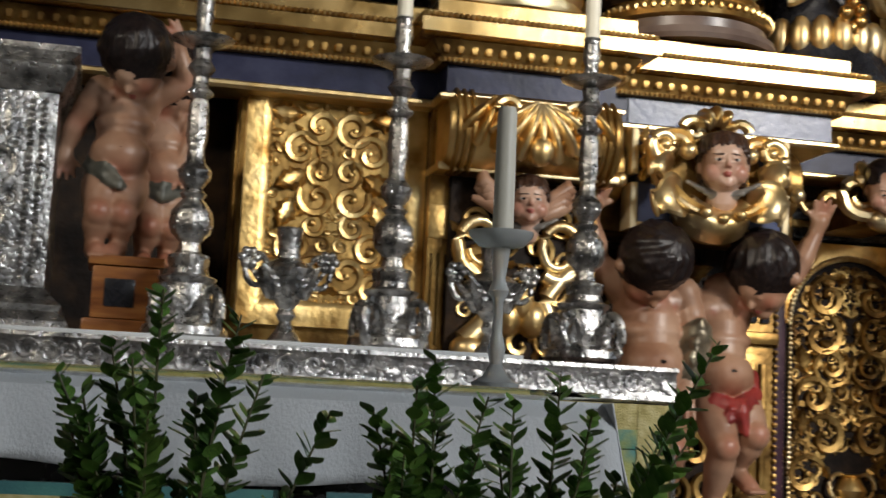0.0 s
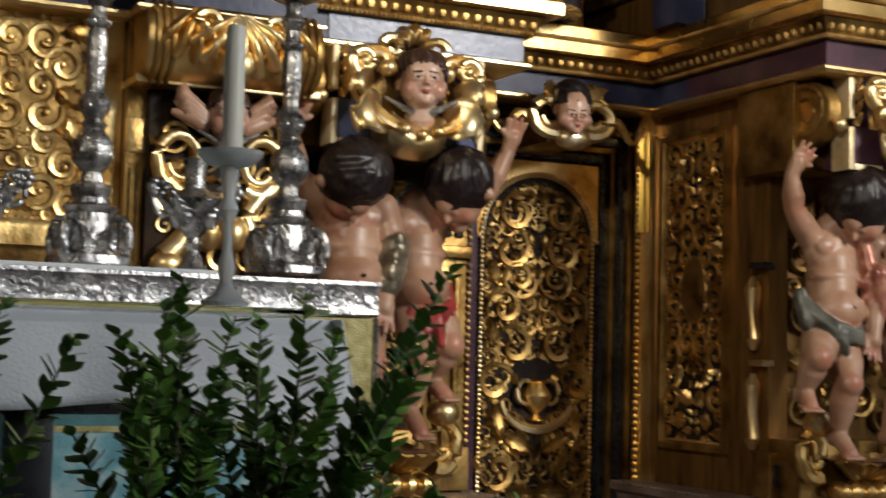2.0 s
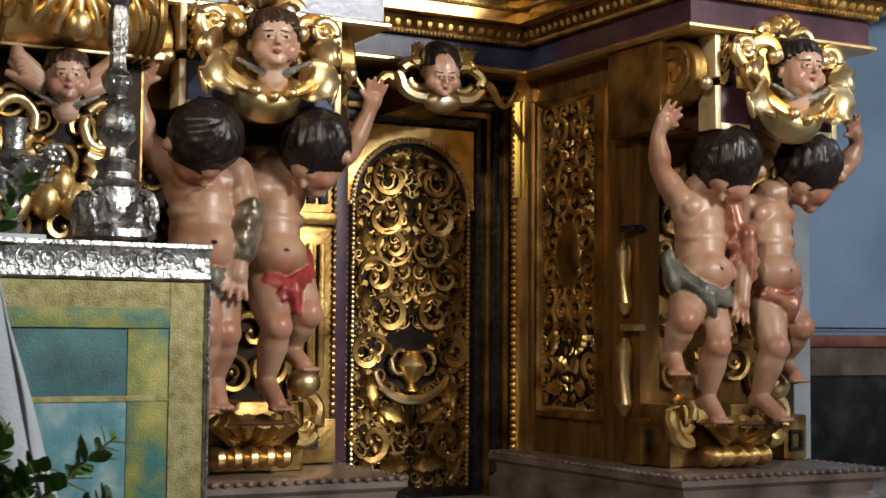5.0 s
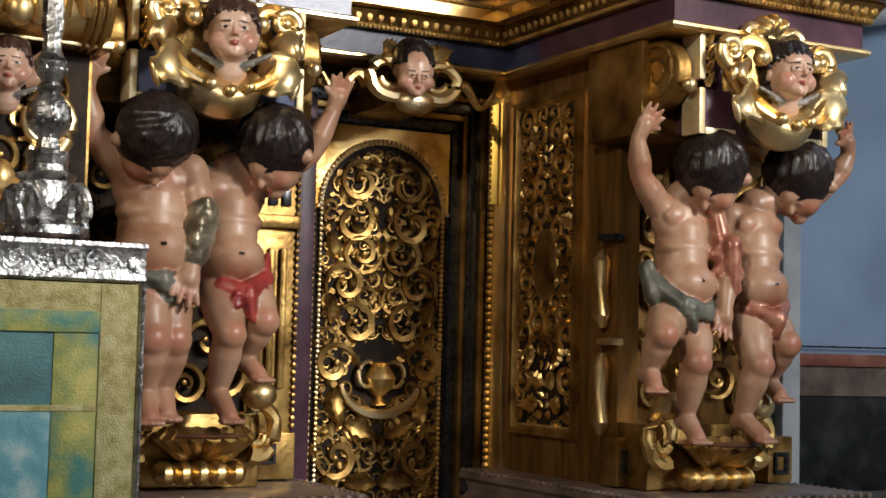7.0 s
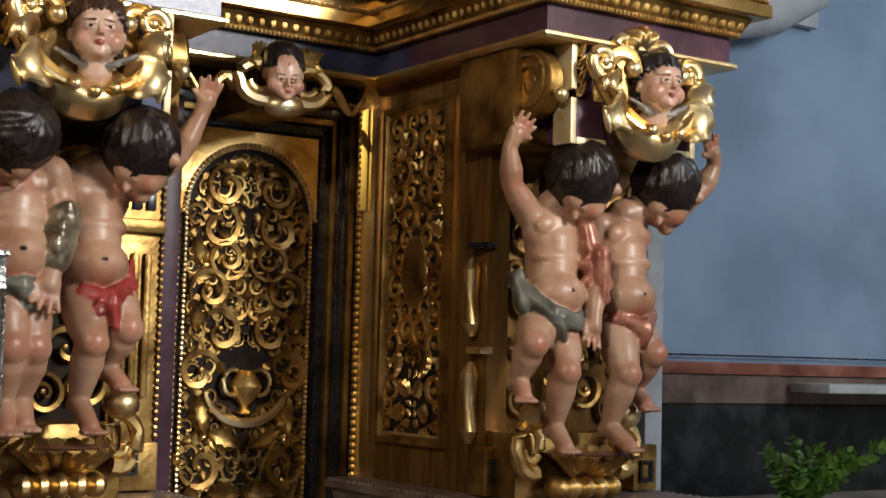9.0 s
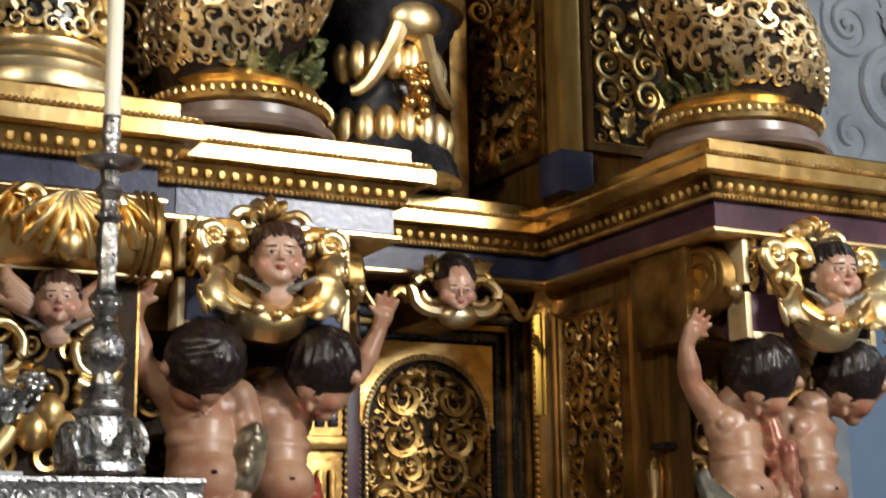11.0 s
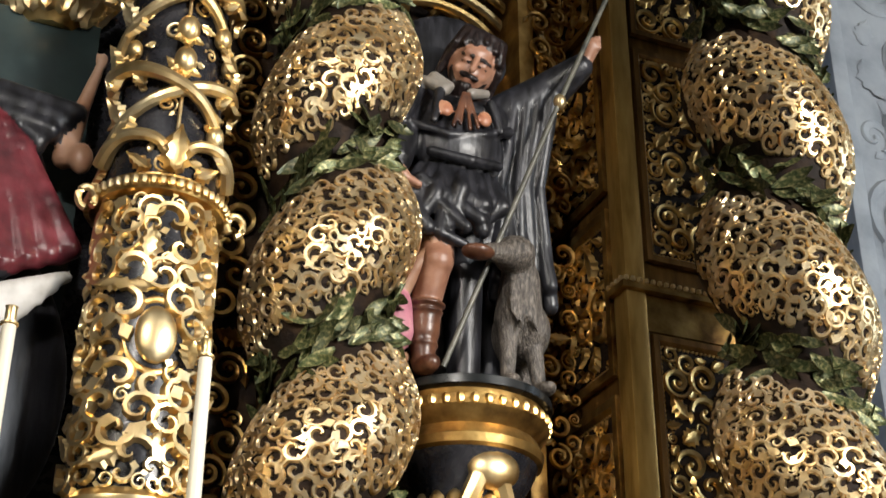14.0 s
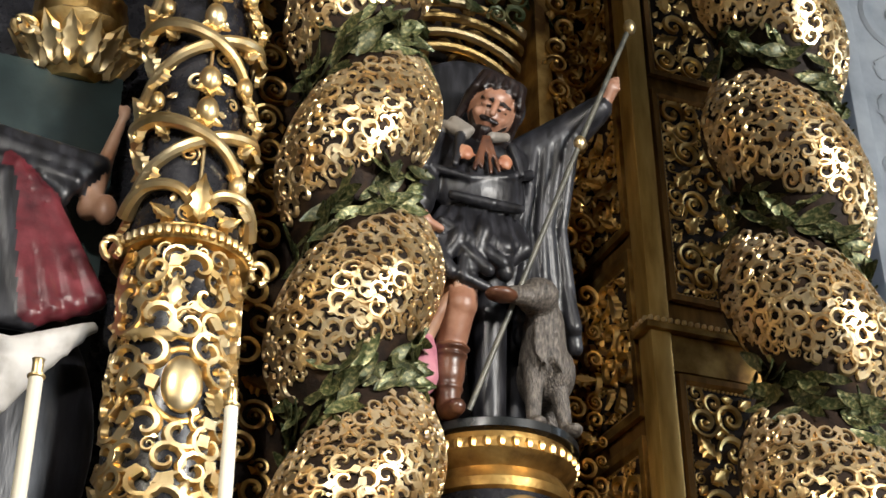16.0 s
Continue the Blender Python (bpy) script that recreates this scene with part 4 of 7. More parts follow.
def bracket(name, x0, x1, y, label, head_turn, frieze, head_c, hair, group="cherub brackets"):
    b = thing(name, label, "bracket", group)
    xm, zb, zt = (x0 + x1) / 2, 1.705, 2.118
    boxpart("core", (x0 + 0.05, x1 - 0.05, y + 0.02, y + 0.50, zb + 0.02, zt), frieze, b, 0.01)
    boxpart("console_back", (x0 - 0.13, x1 + 0.13, y + 0.20, y + 0.6, 1.72, zt), GOLDD, b, 0.01)
    for sx, xa in ((1, x0), (-1, x1)):
        # stepped fillet that outlines the ear of the bracket
        for dx0, dx1, z0, z1 in ((0.0, 0.03, zb, zb + 0.19), (0.032, 0.19, zb, zb + 0.03), (0.0, 0.03, 1.93, zt)):
            u0, u1 = sorted((xa + sx * dx0, xa + sx * dx1))
            boxpart("fillet", (u0, u1, y - 0.02, y + 0.10, z0, z1), FILLET, b, 0.006)
        u0, u1 = sorted((xa + sx * 0.03, xa + sx * 0.19))
        boxpart("ear_panel", (u0, u1, y - 0.006, y + 0.1, zb + 0.032, zb + 0.19), frieze, b, 0.004)
        # a strap of overlapping leaves up each side
        lv = [acanthus_at((xa + sx * 0.05, y - 0.005, 1.90 + 0.055 * k), (1, 0, 0), (sx * 0.2, -0.1, 1), (0, -1, 0), 0.065) for k in range(4)]
        leaves_of("strap_leaf", lv, GOLD, b)
        # scrolled ends of the cartouche
        pts = [(xm - sx * (0.235 + 0.055 * math.cos(a) * (1 - a / 9)), y - 0.085, 2.045 + 0.055 * math.sin(a) * (1 - a / 9)) for a in np.linspace(-1.2, 6.2, 22)]
        part("wing_scroll", tube(pts, [0.030 * (1 - i / 40) for i in range(22)], 10), GOLDP, b)
        part("scroll_eye", ball((xm - sx * 0.235, y - 0.095, 2.045), (0.024, 0.022, 0.024), 10, 7), GOLDP, b)
        volute("volute", *sorted((xa - sx * 0.005, xa - sx * 0.085)), y + 0.165, 1.965, 0.148, b)
        part("volute_eye", ball((xa - sx * 0.045, y - 0.01, 1.90), (0.032, 0.03, 0.032), 10, 7), GOLDP, b)
    # heart-shaped cartouche: hollow ground, rolled rims, leaf lobes and a broad band below
    hx, hz = head_c[0] - 0.02, head_c[2] - 0.02
    # the hollow's shadow is put into its darker gold
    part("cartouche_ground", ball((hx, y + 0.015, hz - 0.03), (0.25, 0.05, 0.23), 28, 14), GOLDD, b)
    for sx in (-1, 1):
        rim = smooth_line([(hx + sx * 0.12, y - 0.09, hz + 0.04), (hx + sx * 0.15, y - 0.08, hz + 0.115), (hx + sx * 0.225, y - 0.06, hz + 0.11), (hx + sx * 0.262, y - 0.05, hz + 0.03), (hx + sx * 0.235, y - 0.07, hz - 0.07), (hx + sx * 0.15, y - 0.11, hz - 0.16), (hx + sx * 0.06, y - 0.13, hz - 0.20)], 34)
        part("cartouche_rim", strap(rim, [0.016 + 0.018 * math.sin(math.pi * i / 33) for i in range(34)], 0.045), GOLDP, b)
        part("rim_curl", ball((hx + sx * 0.135, y - 0.10, hz + 0.06), (0.036, 0.04, 0.036), 14, 9), GOLDP, b)
        for k, (dx, dz, ang, sz) in enumerate(((0.19, -0.13, 105, 0.19), (0.25, -0.05, 70, 0.13))):
            a = radians(ang)
            o, way = Vector((hx + sx * (dx - 0.05), y - 0.06, hz + dz + 0.02)), Vector((sx * math.sin(a), 0, math.cos(a)))
            line = [o + way * sz * 0.75 * q + Vector((0, -0.075 * math.sin(q * 2.2), -0.02 * q * q)) for q in np.linspace(0, 1, 9)]
            part("cartouche_leaf", strap(line, [sz * (0.20 + 0.30 * math.sin(math.pi * min(0.93, 0.15 + i / 9))) for i in range(9)], 0.03), GOLDP, b)
            part("leaf_roll", tube([line[-1] + Vector((sx * -0.3 * sz * math.cos(a) * q, 0.004, 0.30 * sz * math.sin(a) * q)) for q in np.linspace(-1, 1, 7)], [0.006, 0.014, 0.017, 0.018, 0.017, 0.014, 0.006], 10), GOLDP, b)
    part("lower_band", lobed_shell(hx, y - 0.03, hz, 0.15, 0.31, 0.72, 1.0, 0.15), GOLDP, b)
    for sx in (-1, 1):
        part("crest_scroll", tube([(xm + sx * (0.10 + 0.05 * math.cos(a) * (1 - a / 9)), y - 0.06, 2.125 + 0.05 * math.sin(a) * (1 - a / 9)) for a in np.linspace(0.2, 6.0, 20)], [0.024 * (1 - i / 38) for i in range(20)], 8), GOLDP, b)
    part("crest_shell", lobed_shell(xm, y - 0.02, 2.115, 0.03, 0.12, 1.35, 5.0, 0.10, 1), GOLDP, b)
    for k in (-1, 0, 1):
        part("rosette", ball((hx + 0.075 * k, y - 0.165, hz - 0.215 + 0.02 * abs(k)), (0.024, 0.02, 0.024), 10, 7), GOLDP, b)
    cherub_head("cherub_head", head_c, 0.132, head_turn, "painted carved child's head in the cartouche", b, hair=hair)
    return b


bracket("cherub_bracket", 2.055, 2.755, 5.50, "gilded bracket with scrolled cartouche and blue panels under the cornice", -14, BLUEP, (2.42, 5.40, 1.985), BROWNHAIR)
bracket("cherub_bracket", 4.24, 4.93, 4.90, "gilded bracket with scrolled cartouche and purple panels on the wing", -4, PURPLE, (4.65, 4.82, 1.99), HAIR)


# barrel bracket with acanthus and a cherub below, next to the panel
bar = thing("barrel_bracket", "gilded roll bracket carved with acanthus under the cornice", "bracket")
part("roll", tube([(1.24, 5.42, 2.02), (1.26, 5.42, 2.02), (1.92, 5.42, 2.02), (1.94, 5.42, 2.02)], [0.15, 0.165, 0.165, 0.15], 32), GOLD, bar)
for x in (1.275, 1.305, 1.335, 1.85, 1.88, 1.91):
    part("ring", tube([(x - 0.012, 5.42, 2.02), (x - 0.006, 5.42, 2.02), (x + 0.006, 5.42, 2.02), (x + 0.012, 5.42, 2.02)], [0.165, 0.176, 0.176, 0.165], 32), GOLDD, bar)
# acanthus wrapped over the roll: a broad middle leaf and one to each side
part("acanthus_leaf", lobed_shell(1.59, 5.275, 2.135, 0.015, 0.26, 1.15, 7.0, 0.10), GOLDP, bar)
for s in (-1, 1):
    part("acanthus_leaf", lobed_shell(1.59 + s * 0.165, 5.295, 2.15, 0.015, 0.23, 0.95, 5.0, 0.09), GOLD, bar)
    part("leaf_curl", tube([(1.59 + s * (0.13 + 0.05 * math.cos(a) * (1 - a / 9)), 5.22, 2.08 + 0.05 * math.sin(a) * (1 - a / 9)) for a in np.linspace(0, 6, 20)], [0.022 * (1 - i / 34) for i in range(20)], 8), GOLDP, bar)
part("leaf_tip", ball((1.59, 5.215, 1.93), (0.05, 0.04, 0.06), 14, 9), GOLDP, bar)
boxpart("abacus", (1.22, 1.96, 5.36, 5.60, 1.855, 1.885), GOLDP, bar, 0.006)
boxpart("abacus_wall", (1.224, 1.92, 5.50, 5.56, 1.10, 2.15), GOLDD, bar, 0.003)
con = thing("scroll_console", "gilded console of paired scrolls beneath a winged child's head", "console")
boxpart("back_board", (1.30, 1.90, 5.46, 5.50, 1.12, 1.85), SHADEG, con)
for s in (-1, 1):
    cx = 1.58
    part("side_scroll", tube([(cx + s * (0.16 + 0.09 * math.cos(a) * (1 - a / 14)), 5.42, 1.58 + 0.11 * math.sin(a) * (1 - a / 14)) for a in np.linspace(-2.2, 6, 26)], [0.032 * (1 - i / 45) for i in range(26)], 10), GOLDP, con)
    part("lower_scroll", tube([(cx + s * (0.21 - 0.10 * math.sin(z * math.pi)), 5.42, 1.50 - 0.30 * z) for z in np.linspace(0, 1, 12)], [0.028 + 0.022 * i / 11 for i in range(12)], 10), GOLDP, con)
    part("foot_ball", ball((cx + s * 0.20, 5.41, 1.17), (0.07, 0.06, 0.06), 12, 8), GOLDP, con)
    for k in range(4):
        part("wing_feather", tube([(cx + s * 0.07, 5.38, 1.70 + 0.015 * k), (cx + s * (0.14 + 0.012 * k), 5.37, 1.74 + 0.028 * k), (cx + s * (0.21 - 0.012 * k), 5.39, 1.76 + 0.045 * k)], [0.03, 0.034, 0.012], 10), SKIN, con)
for k in range(3):
    part("fruit", ball((1.53 + 0.05 * k, 5.40, 1.30 + 0.06 * (k % 2)), (0.06, 0.06, 0.075), 12, 8), GOLDP, con)
part("carved_filling", ornament(pack(0.5, 0.62, (0.07, 0.05, 0.035), rng), rng, flat((1.33, 5.455, 1.14), (1, 0, 0), (0, -1, 0)), 1.2), GOLD, con, kind="stuff")
cherub_head("cherub_head", (1.585, 5.36, 1.755), 0.105, -8, "painted carved child's head with wings", con)
fl = thing("fluted_pilaster", "narrow gilt fluted pilaster beside the carved panel", "pilaster")
boxpart("shaft", (1.225, 1.315, 5.52, 5.57, 1.10, 1.83), GOLDP, fl, 0.006)
for k in range(3):
    boxpart("reed", (1.232 + 0.028 * k, 1.252 + 0.028 * k, 5.50, 5.53, 1.18, 1.55), GOLDP, fl, 0.006)
boxpart("carved_cap", (1.22, 1.32, 5.49, 5.53, 1.60, 1.74), GOLD, fl, 0.02)

# small cherub over the door
ov = thing("overdoor_ornament", "gilded scroll ornament over the door with a small head", "ornament")
for s in (-1, 1):
    part("wing_scroll", tube([(3.52 + s * (0.12 + 0.10 * math.cos(a) * (1 - a / 12)), 6.03, 2.03 + 0.08 * math.sin(a) * (1 - a / 12)) for a in np.linspace(-2.0, 6, 24)], [0.035 * (1 - i / 40) for i in range(24)], 8), GOLDP, ov)
    part("trailing_scroll", tube([(3.52 + s * (0.22 + 0.22 * q), 6.06, 1.98 + 0.05 * math.sin(q * 7)) for q in np.linspace(0, 1, 12)], [0.03 * (1 - i / 16) for i in range(12)], 8), GOLD, ov)
part("pendant", ball((3.52, 6.02, 1.92), (0.10, 0.06, 0.06), 12, 8), GOLDP, ov)
lv = [acanthus_at((3.52 + 0.08 * math.sin(a), 6.06, 2.13), (1.4 * math.cos(a), 0, -1.4 * math.sin(a)), (math.sin(a), -0.3, math.cos(a)), (0, -1, 0), 0.11) for a in (-1.9, -1.2, 1.2, 1.9)]
leaves_of("crest_leaf", lv, GOLD, ov)
boxpart("hanging_block", (3.40, 3.66, 6.07, 6.62, 1.90, 2.12), GOLDD, ov, 0.01)
cherub_head("cherub_head", (3.50, 6.0, 2.07), 0.12, -12, "small painted carved head bowed over the door", ov, bow=0.55, hair=HAIR, feathers=False)


# ---- pairs of child figures that carry the brackets ----
def putto(name, label, head, gaze, k, chest, belly, hip, arms, legs, cloth, sashes, group="carrying child figures"):
    """A chubby carved child. arms: shoulder, elbow, wrist, hand, finger tips; legs: hip joint, knee, ankle, toes;
    sashes: painted cloth as (start, end, r0, r1, material)."""
    v = lambda p: Vector(p)
    f = v(gaze).normalized()
    r = f.cross(v((0, 0, 1))).normalized()
    u = r.cross(f)
    h0 = v(head)
    body, k = k, 1.10 * min(k, 1.0)
    at = lambda a, b, c, k=k: tuple(h0 + (f * a + r * b + u * c) * k)
    E = lambda p, rad, m: ("e", tuple(p), (rad,) * 3 if np.isscalar(rad) else rad, (0, 0, 0), m)
    K = lambda a, b, r0, r1, m=0: ("c", tuple(a), tuple(b), r0, r1, m)
    # head: combed hair from the crown, rounded cheeks, brows, nose and lips
    P = [E(at(-0.015, 0, 0.02), 0.137 * k, 1), E(at(0.04, 0, -0.045), 0.092 * k, 0), E(at(0.075, 0.040, -0.062), 0.044 * k, 0), E(at(0.075, -0.040, -0.062), 0.044 * k, 0),
         E(at(0.092, 0, -0.105), 0.034 * k, 0), E(at(0.10, 0, 0.0), (0.045 * k, 0.04 * k, 0.04 * k), 0), K(at(0.122, 0, -0.01), at(0.145, 0, -0.045), 0.008 * k, 0.014 * k), E(at(0.120, 0, -0.082), 0.014 * k, 4)]
    for q in (-1, 1):
        P += [K(at(0.128, q * 0.018, -0.002), at(0.110, q * 0.056, -0.006), 0.005 * k, 0.004 * k, 1), E(at(0.118, q * 0.034, -0.024), 0.013 * k, 0), E(at(0.0, q * 0.122, -0.035), 0.026 * k, 0)]
    for j in range(44):
        a = 2 * math.pi * j / 44
        ring = []
        for w in (0.10, 0.55, 1.0, 1.45):
            tw = a + 0.75 * w + 0.16 * math.sin(3 * w + j * 1.7)
            reach = min(w, 1.22) if math.cos(tw) > 0.55 else w * 1.12
            ring.append(h0 + (f * (-0.015 + 0.133 * math.sin(reach) * math.cos(tw)) + r * (0.133 * math.sin(reach) * math.sin(tw)) + u * (0.02 + 0.133 * math.cos(reach))) * k)
        rr = (0.012 + 0.003 * (j % 3)) * k
        P += [K(ring[0], ring[1], rr * 0.7, rr, 1), K(ring[1], ring[2], rr, rr, 1), K(ring[2], ring[3], rr, rr * 0.7, 1)]
    k = body
    ch, be, hp = v(chest), v(belly), v(hip)
    neck = ch + v((0, 0.01, 0.12 * k))
    P += [K(h0 - u * 0.02 - f * 0.02 + v((0, 0.03, -0.05)) * k, neck, 0.060 * k, 0.070 * k), E(ch + v((0, 0.012, 0.015)), (0.138 * k, 0.088 * k, 0.12 * k), 0),
          E(ch + v((-0.056 * k, -0.036 * k, 0.03 * k)), (0.066 * k, 0.036 * k, 0.05 * k), 0), E(ch + v((0.056 * k, -0.036 * k, 0.03 * k)), (0.066 * k, 0.036 * k, 0.05 * k), 0),
          K(ch + v((0, 0.01, -0.03)), be + v((0, 0.02, 0.02)), 0.108 * k, 0.110 * k), E(ch.lerp(be, 0.42) + v((0, -0.004, 0)), (0.126 * k, 0.094 * k, 0.055 * k), 0),
          E(be + v((0, -0.022, -0.015)), (0.126 * k, 0.108 * k, 0.098 * k), 0), E(hp, (0.135 * k, 0.105 * k, 0.085 * k), 0)]
    P.append(E(be + v((0, -0.131 * k, 0.0)), (0.010 * k, 0.004 * k, 0.005 * k), 1))
    rosy = [(tuple(ch + v((q * 0.06 * k, -0.08, 0.02))), 0.017 * k) for q in (-1, 1)] + [(at(0.11, q * 0.055, -0.06), 0.04 * k) for q in (-1, 1)] + [(tuple(be + v((0, -0.1, -0.1)) * k), 0.06 * k)]
    for S, L, W, H, T in arms:
        S, L, W, H, T = map(v, (S, L, W, H, T))
        way = (T - H).normalized()
        side = way.cross(v((0, -1, 0))).normalized()
        P += [E(S, 0.062 * k, 0), K(S, S.lerp(L, 0.55), 0.060 * k, 0.056 * k), K(S.lerp(L, 0.5), L, 0.056 * k, 0.044 * k), K(L, L.lerp(W, 0.4), 0.045 * k, 0.050 * k), K(L.lerp(W, 0.4), W, 0.050 * k, 0.031 * k),
              K(W, H, 0.030 * k, 0.036 * k), E(H, (0.040 * k, 0.030 * k, 0.040 * k), 0)]
        for j, q in enumerate((-0.030, -0.010, 0.011, 0.031)):
            base = H + side * q * k + way * 0.02 * k
            ln = (0.062, 0.075, 0.072, 0.055)[j] * k
            tip = base + (way + side * q * 9 + v((0, -0.22, 0))).normalized() * ln
            P.append(K(base, tip, 0.0125 * k, 0.0095 * k))
        thumb = 1 if side.dot(h0 - H) > 0 else -1
        P.append(K(H + side * thumb * 0.025 * k, H + (side * thumb * 0.062 + way * 0.028) * k, 0.014 * k, 0.011 * k))
        rosy += [(tuple(L), 0.05 * k), (tuple(H + way * 0.06 * k), 0.035 * k)]
    for J, N, A, T in legs:
        J, N, A, T = map(v, (J, N, A, T))
        P += [K(J, J.lerp(N, 0.55), 0.088 * k, 0.078 * k), K(J.lerp(N, 0.5), N, 0.080 * k, 0.060 * k), E(N + v((0, -0.012, -0.004)), 0.060 * k, 0), K(N, N.lerp(A, 0.38), 0.056 * k, 0.062 * k), K(N.lerp(A, 0.38), A, 0.062 * k, 0.037 * k),
              E(A + v((0, 0.015, -0.02)), 0.040 * k, 0), K(A + v((0, -0.01, -0.015)), T, 0.040 * k, 0.034 * k)]
        fw = (T - A)
        fw.z = 0
        fw.normalize()
        sd = fw.cross(v((0, 0, 1)))
        for j in range(5):
            P.append(K(T + sd * (-0.034 + 0.017 * j) * k + v((0, 0, -0.012)), T + (sd * (-0.038 + 0.019 * j) + fw * (0.048 - 0.005 * abs(j - 1.5))) * k + v((0, 0, -0.016)), 0.0125 * k, 0.011 * k))
        rosy += [(tuple(N + v((0, -0.06 * k, 0))), 0.042 * k), (tuple(T), 0.05 * k)]
    for a, b, r0, r1, m in sashes:
        w = 0.8 if m == 2 else 1.0
        P.append(K(a, b, r0 * w, r1 * w, m))
        for o in (-0.022, 0.024):
            P.append(K(v(a) + v((0, -0.014, o)), v(b) + v((0, -0.014, o * 0.7)), r0 * 0.42, r1 * 0.42, m))
    return sculpt(name, P, [SKIN, HAIR, cloth, SLEEVE, LIP, SASH], 0.0062, 9, label, "statue", group, blush=rosy)


putto("child_figure", "painted wooden child figure holding up the bracket, head bowed, grey loincloth", (2.15, 5.47, 1.56), (0.14, -0.36, -0.92), 1.16,
      (2.195, 5.58, 1.38), (2.185, 5.55, 1.17), (2.205, 5.58, 1.05),
      [((2.075, 5.60, 1.465), (1.945, 5.57, 1.57), (1.91, 5.55, 1.735), (1.912, 5.54, 1.80), (1.93, 5.52, 1.89)), ((2.33, 5.57, 1.46), (2.365, 5.50, 1.28), (2.315, 5.46, 1.10), (2.30, 5.45, 1.045), (2.285, 5.44, 0.99))],
      [((2.165, 5.56, 1.0), (2.17, 5.47, 0.82), (2.175, 5.54, 0.62), (2.165, 5.44, 0.525)), ((2.25, 5.58, 1.0), (2.27, 5.52, 0.82), (2.26, 5.60, 0.63), (2.255, 5.52, 0.535))], GREYC,
      [((2.08, 5.53, 1.06), (2.20, 5.45, 1.03), 0.045, 0.045, 2), ((2.20, 5.45, 1.03), (2.33, 5.52, 1.02), 0.045, 0.05, 2), ((2.10, 5.49, 1.015), (2.26, 5.46, 0.97), 0.035, 0.03, 2), ((2.365, 5.50, 1.30), (2.325, 5.465, 1.14), 0.066, 0.058, 3),
       ((2.36, 5.46, 1.32), (2.40, 5.52, 1.33), 0.03, 0.03, 3), ((2.33, 5.43, 1.25), (2.40, 5.48, 1.26), 0.026, 0.026, 3), ((2.31, 5.42, 1.19), (2.38, 5.46, 1.20), 0.026, 0.026, 3)])
putto("child_figure", "painted wooden child figure holding up the bracket, red loincloth", (2.645, 5.48, 1.56), (-0.66, -0.34, -0.70), 1.03,
      (2.505, 5.59, 1.37), (2.495, 5.55, 1.15), (2.52, 5.58, 1.05),
      [((2.65, 5.61, 1.45), (2.83, 5.58, 1.575), (2.915, 5.55, 1.755), (2.93, 5.54, 1.81), (2.935, 5.52, 1.88)), ((2.40, 5.63, 1.44), (2.37, 5.66, 1.26), (2.40, 5.64, 1.12), (2.41, 5.63, 1.06), (2.41, 5.62, 1.0))],
      [((2.46, 5.55, 1.0), (2.465, 5.44, 0.845), (2.455, 5.52, 0.63), (2.465, 5.41, 0.53)), ((2.58, 5.55, 1.02), (2.605, 5.46, 0.90), (2.57, 5.56, 0.76), (2.605, 5.48, 0.685))], REDC,
      [((2.44, 5.49, 1.02), (2.53, 5.44, 0.995), 0.04, 0.05, 2), ((2.53, 5.44, 1.0), (2.635, 5.52, 1.06), 0.05, 0.042, 2), ((2.53, 5.42, 0.985), (2.545, 5.42, 0.91), 0.042, 0.022, 2), ((2.63, 5.52, 1.07), (2.655, 5.58, 1.14), 0.034, 0.028, 2), ((2.48, 5.43, 0.97), (2.61, 5.47, 1.02), 0.026, 0.026, 2)])
putto("child_figure", "painted wooden child figure holding up the wing's bracket, grey loincloth", (4.365, 4.95, 1.555), (-0.64, -0.34, -0.72), 1.0,
      (4.275, 5.03, 1.34), (4.245, 4.98, 1.105), (4.255, 5.02, 1.0),
      [((4.165, 5.05, 1.42), (4.06, 5.03, 1.53), (4.022, 5.0, 1.675), (4.045, 4.985, 1.735), (4.09, 4.965, 1.80)), ((4.395, 5.0, 1.40), (4.43, 4.93, 1.17), (4.385, 4.88, 1.01), (4.375, 4.875, 0.96), (4.355, 4.87, 0.90))],
      [((4.18, 4.99, 0.955), (4.05, 4.86, 0.885), (4.055, 4.95, 0.745), (4.025, 4.87, 0.675)), ((4.30, 4.99, 0.95), (4.235, 4.88, 0.78), (4.24, 4.95, 0.56), (4.225, 4.85, 0.475))], GREYC,
      [((4.10, 4.99, 1.10), (4.17, 4.88, 1.0), 0.04, 0.045, 2), ((4.17, 4.88, 1.0), (4.29, 4.88, 0.975), 0.042, 0.04, 2), ((4.29, 4.88, 0.975), (4.37, 4.97, 1.02), 0.04, 0.035, 2), ((4.09, 5.02, 1.15), (4.10, 4.98, 1.04), 0.045, 0.05, 2), ((4.20, 4.87, 0.97), (4.22, 4.88, 0.92), 0.035, 0.025, 2),
       ((4.385, 4.95, 1.40), (4.40, 4.92, 1.24), 0.035, 0.04, 5), ((4.42, 4.89, 1.26), (4.42, 4.88, 1.08), 0.045, 0.03, 5), ((4.36, 4.93, 1.22), (4.45, 4.88, 1.14), 0.028, 0.028, 5), ((4.37, 4.92, 1.15), (4.44, 4.88, 1.08), 0.024, 0.024, 5)])
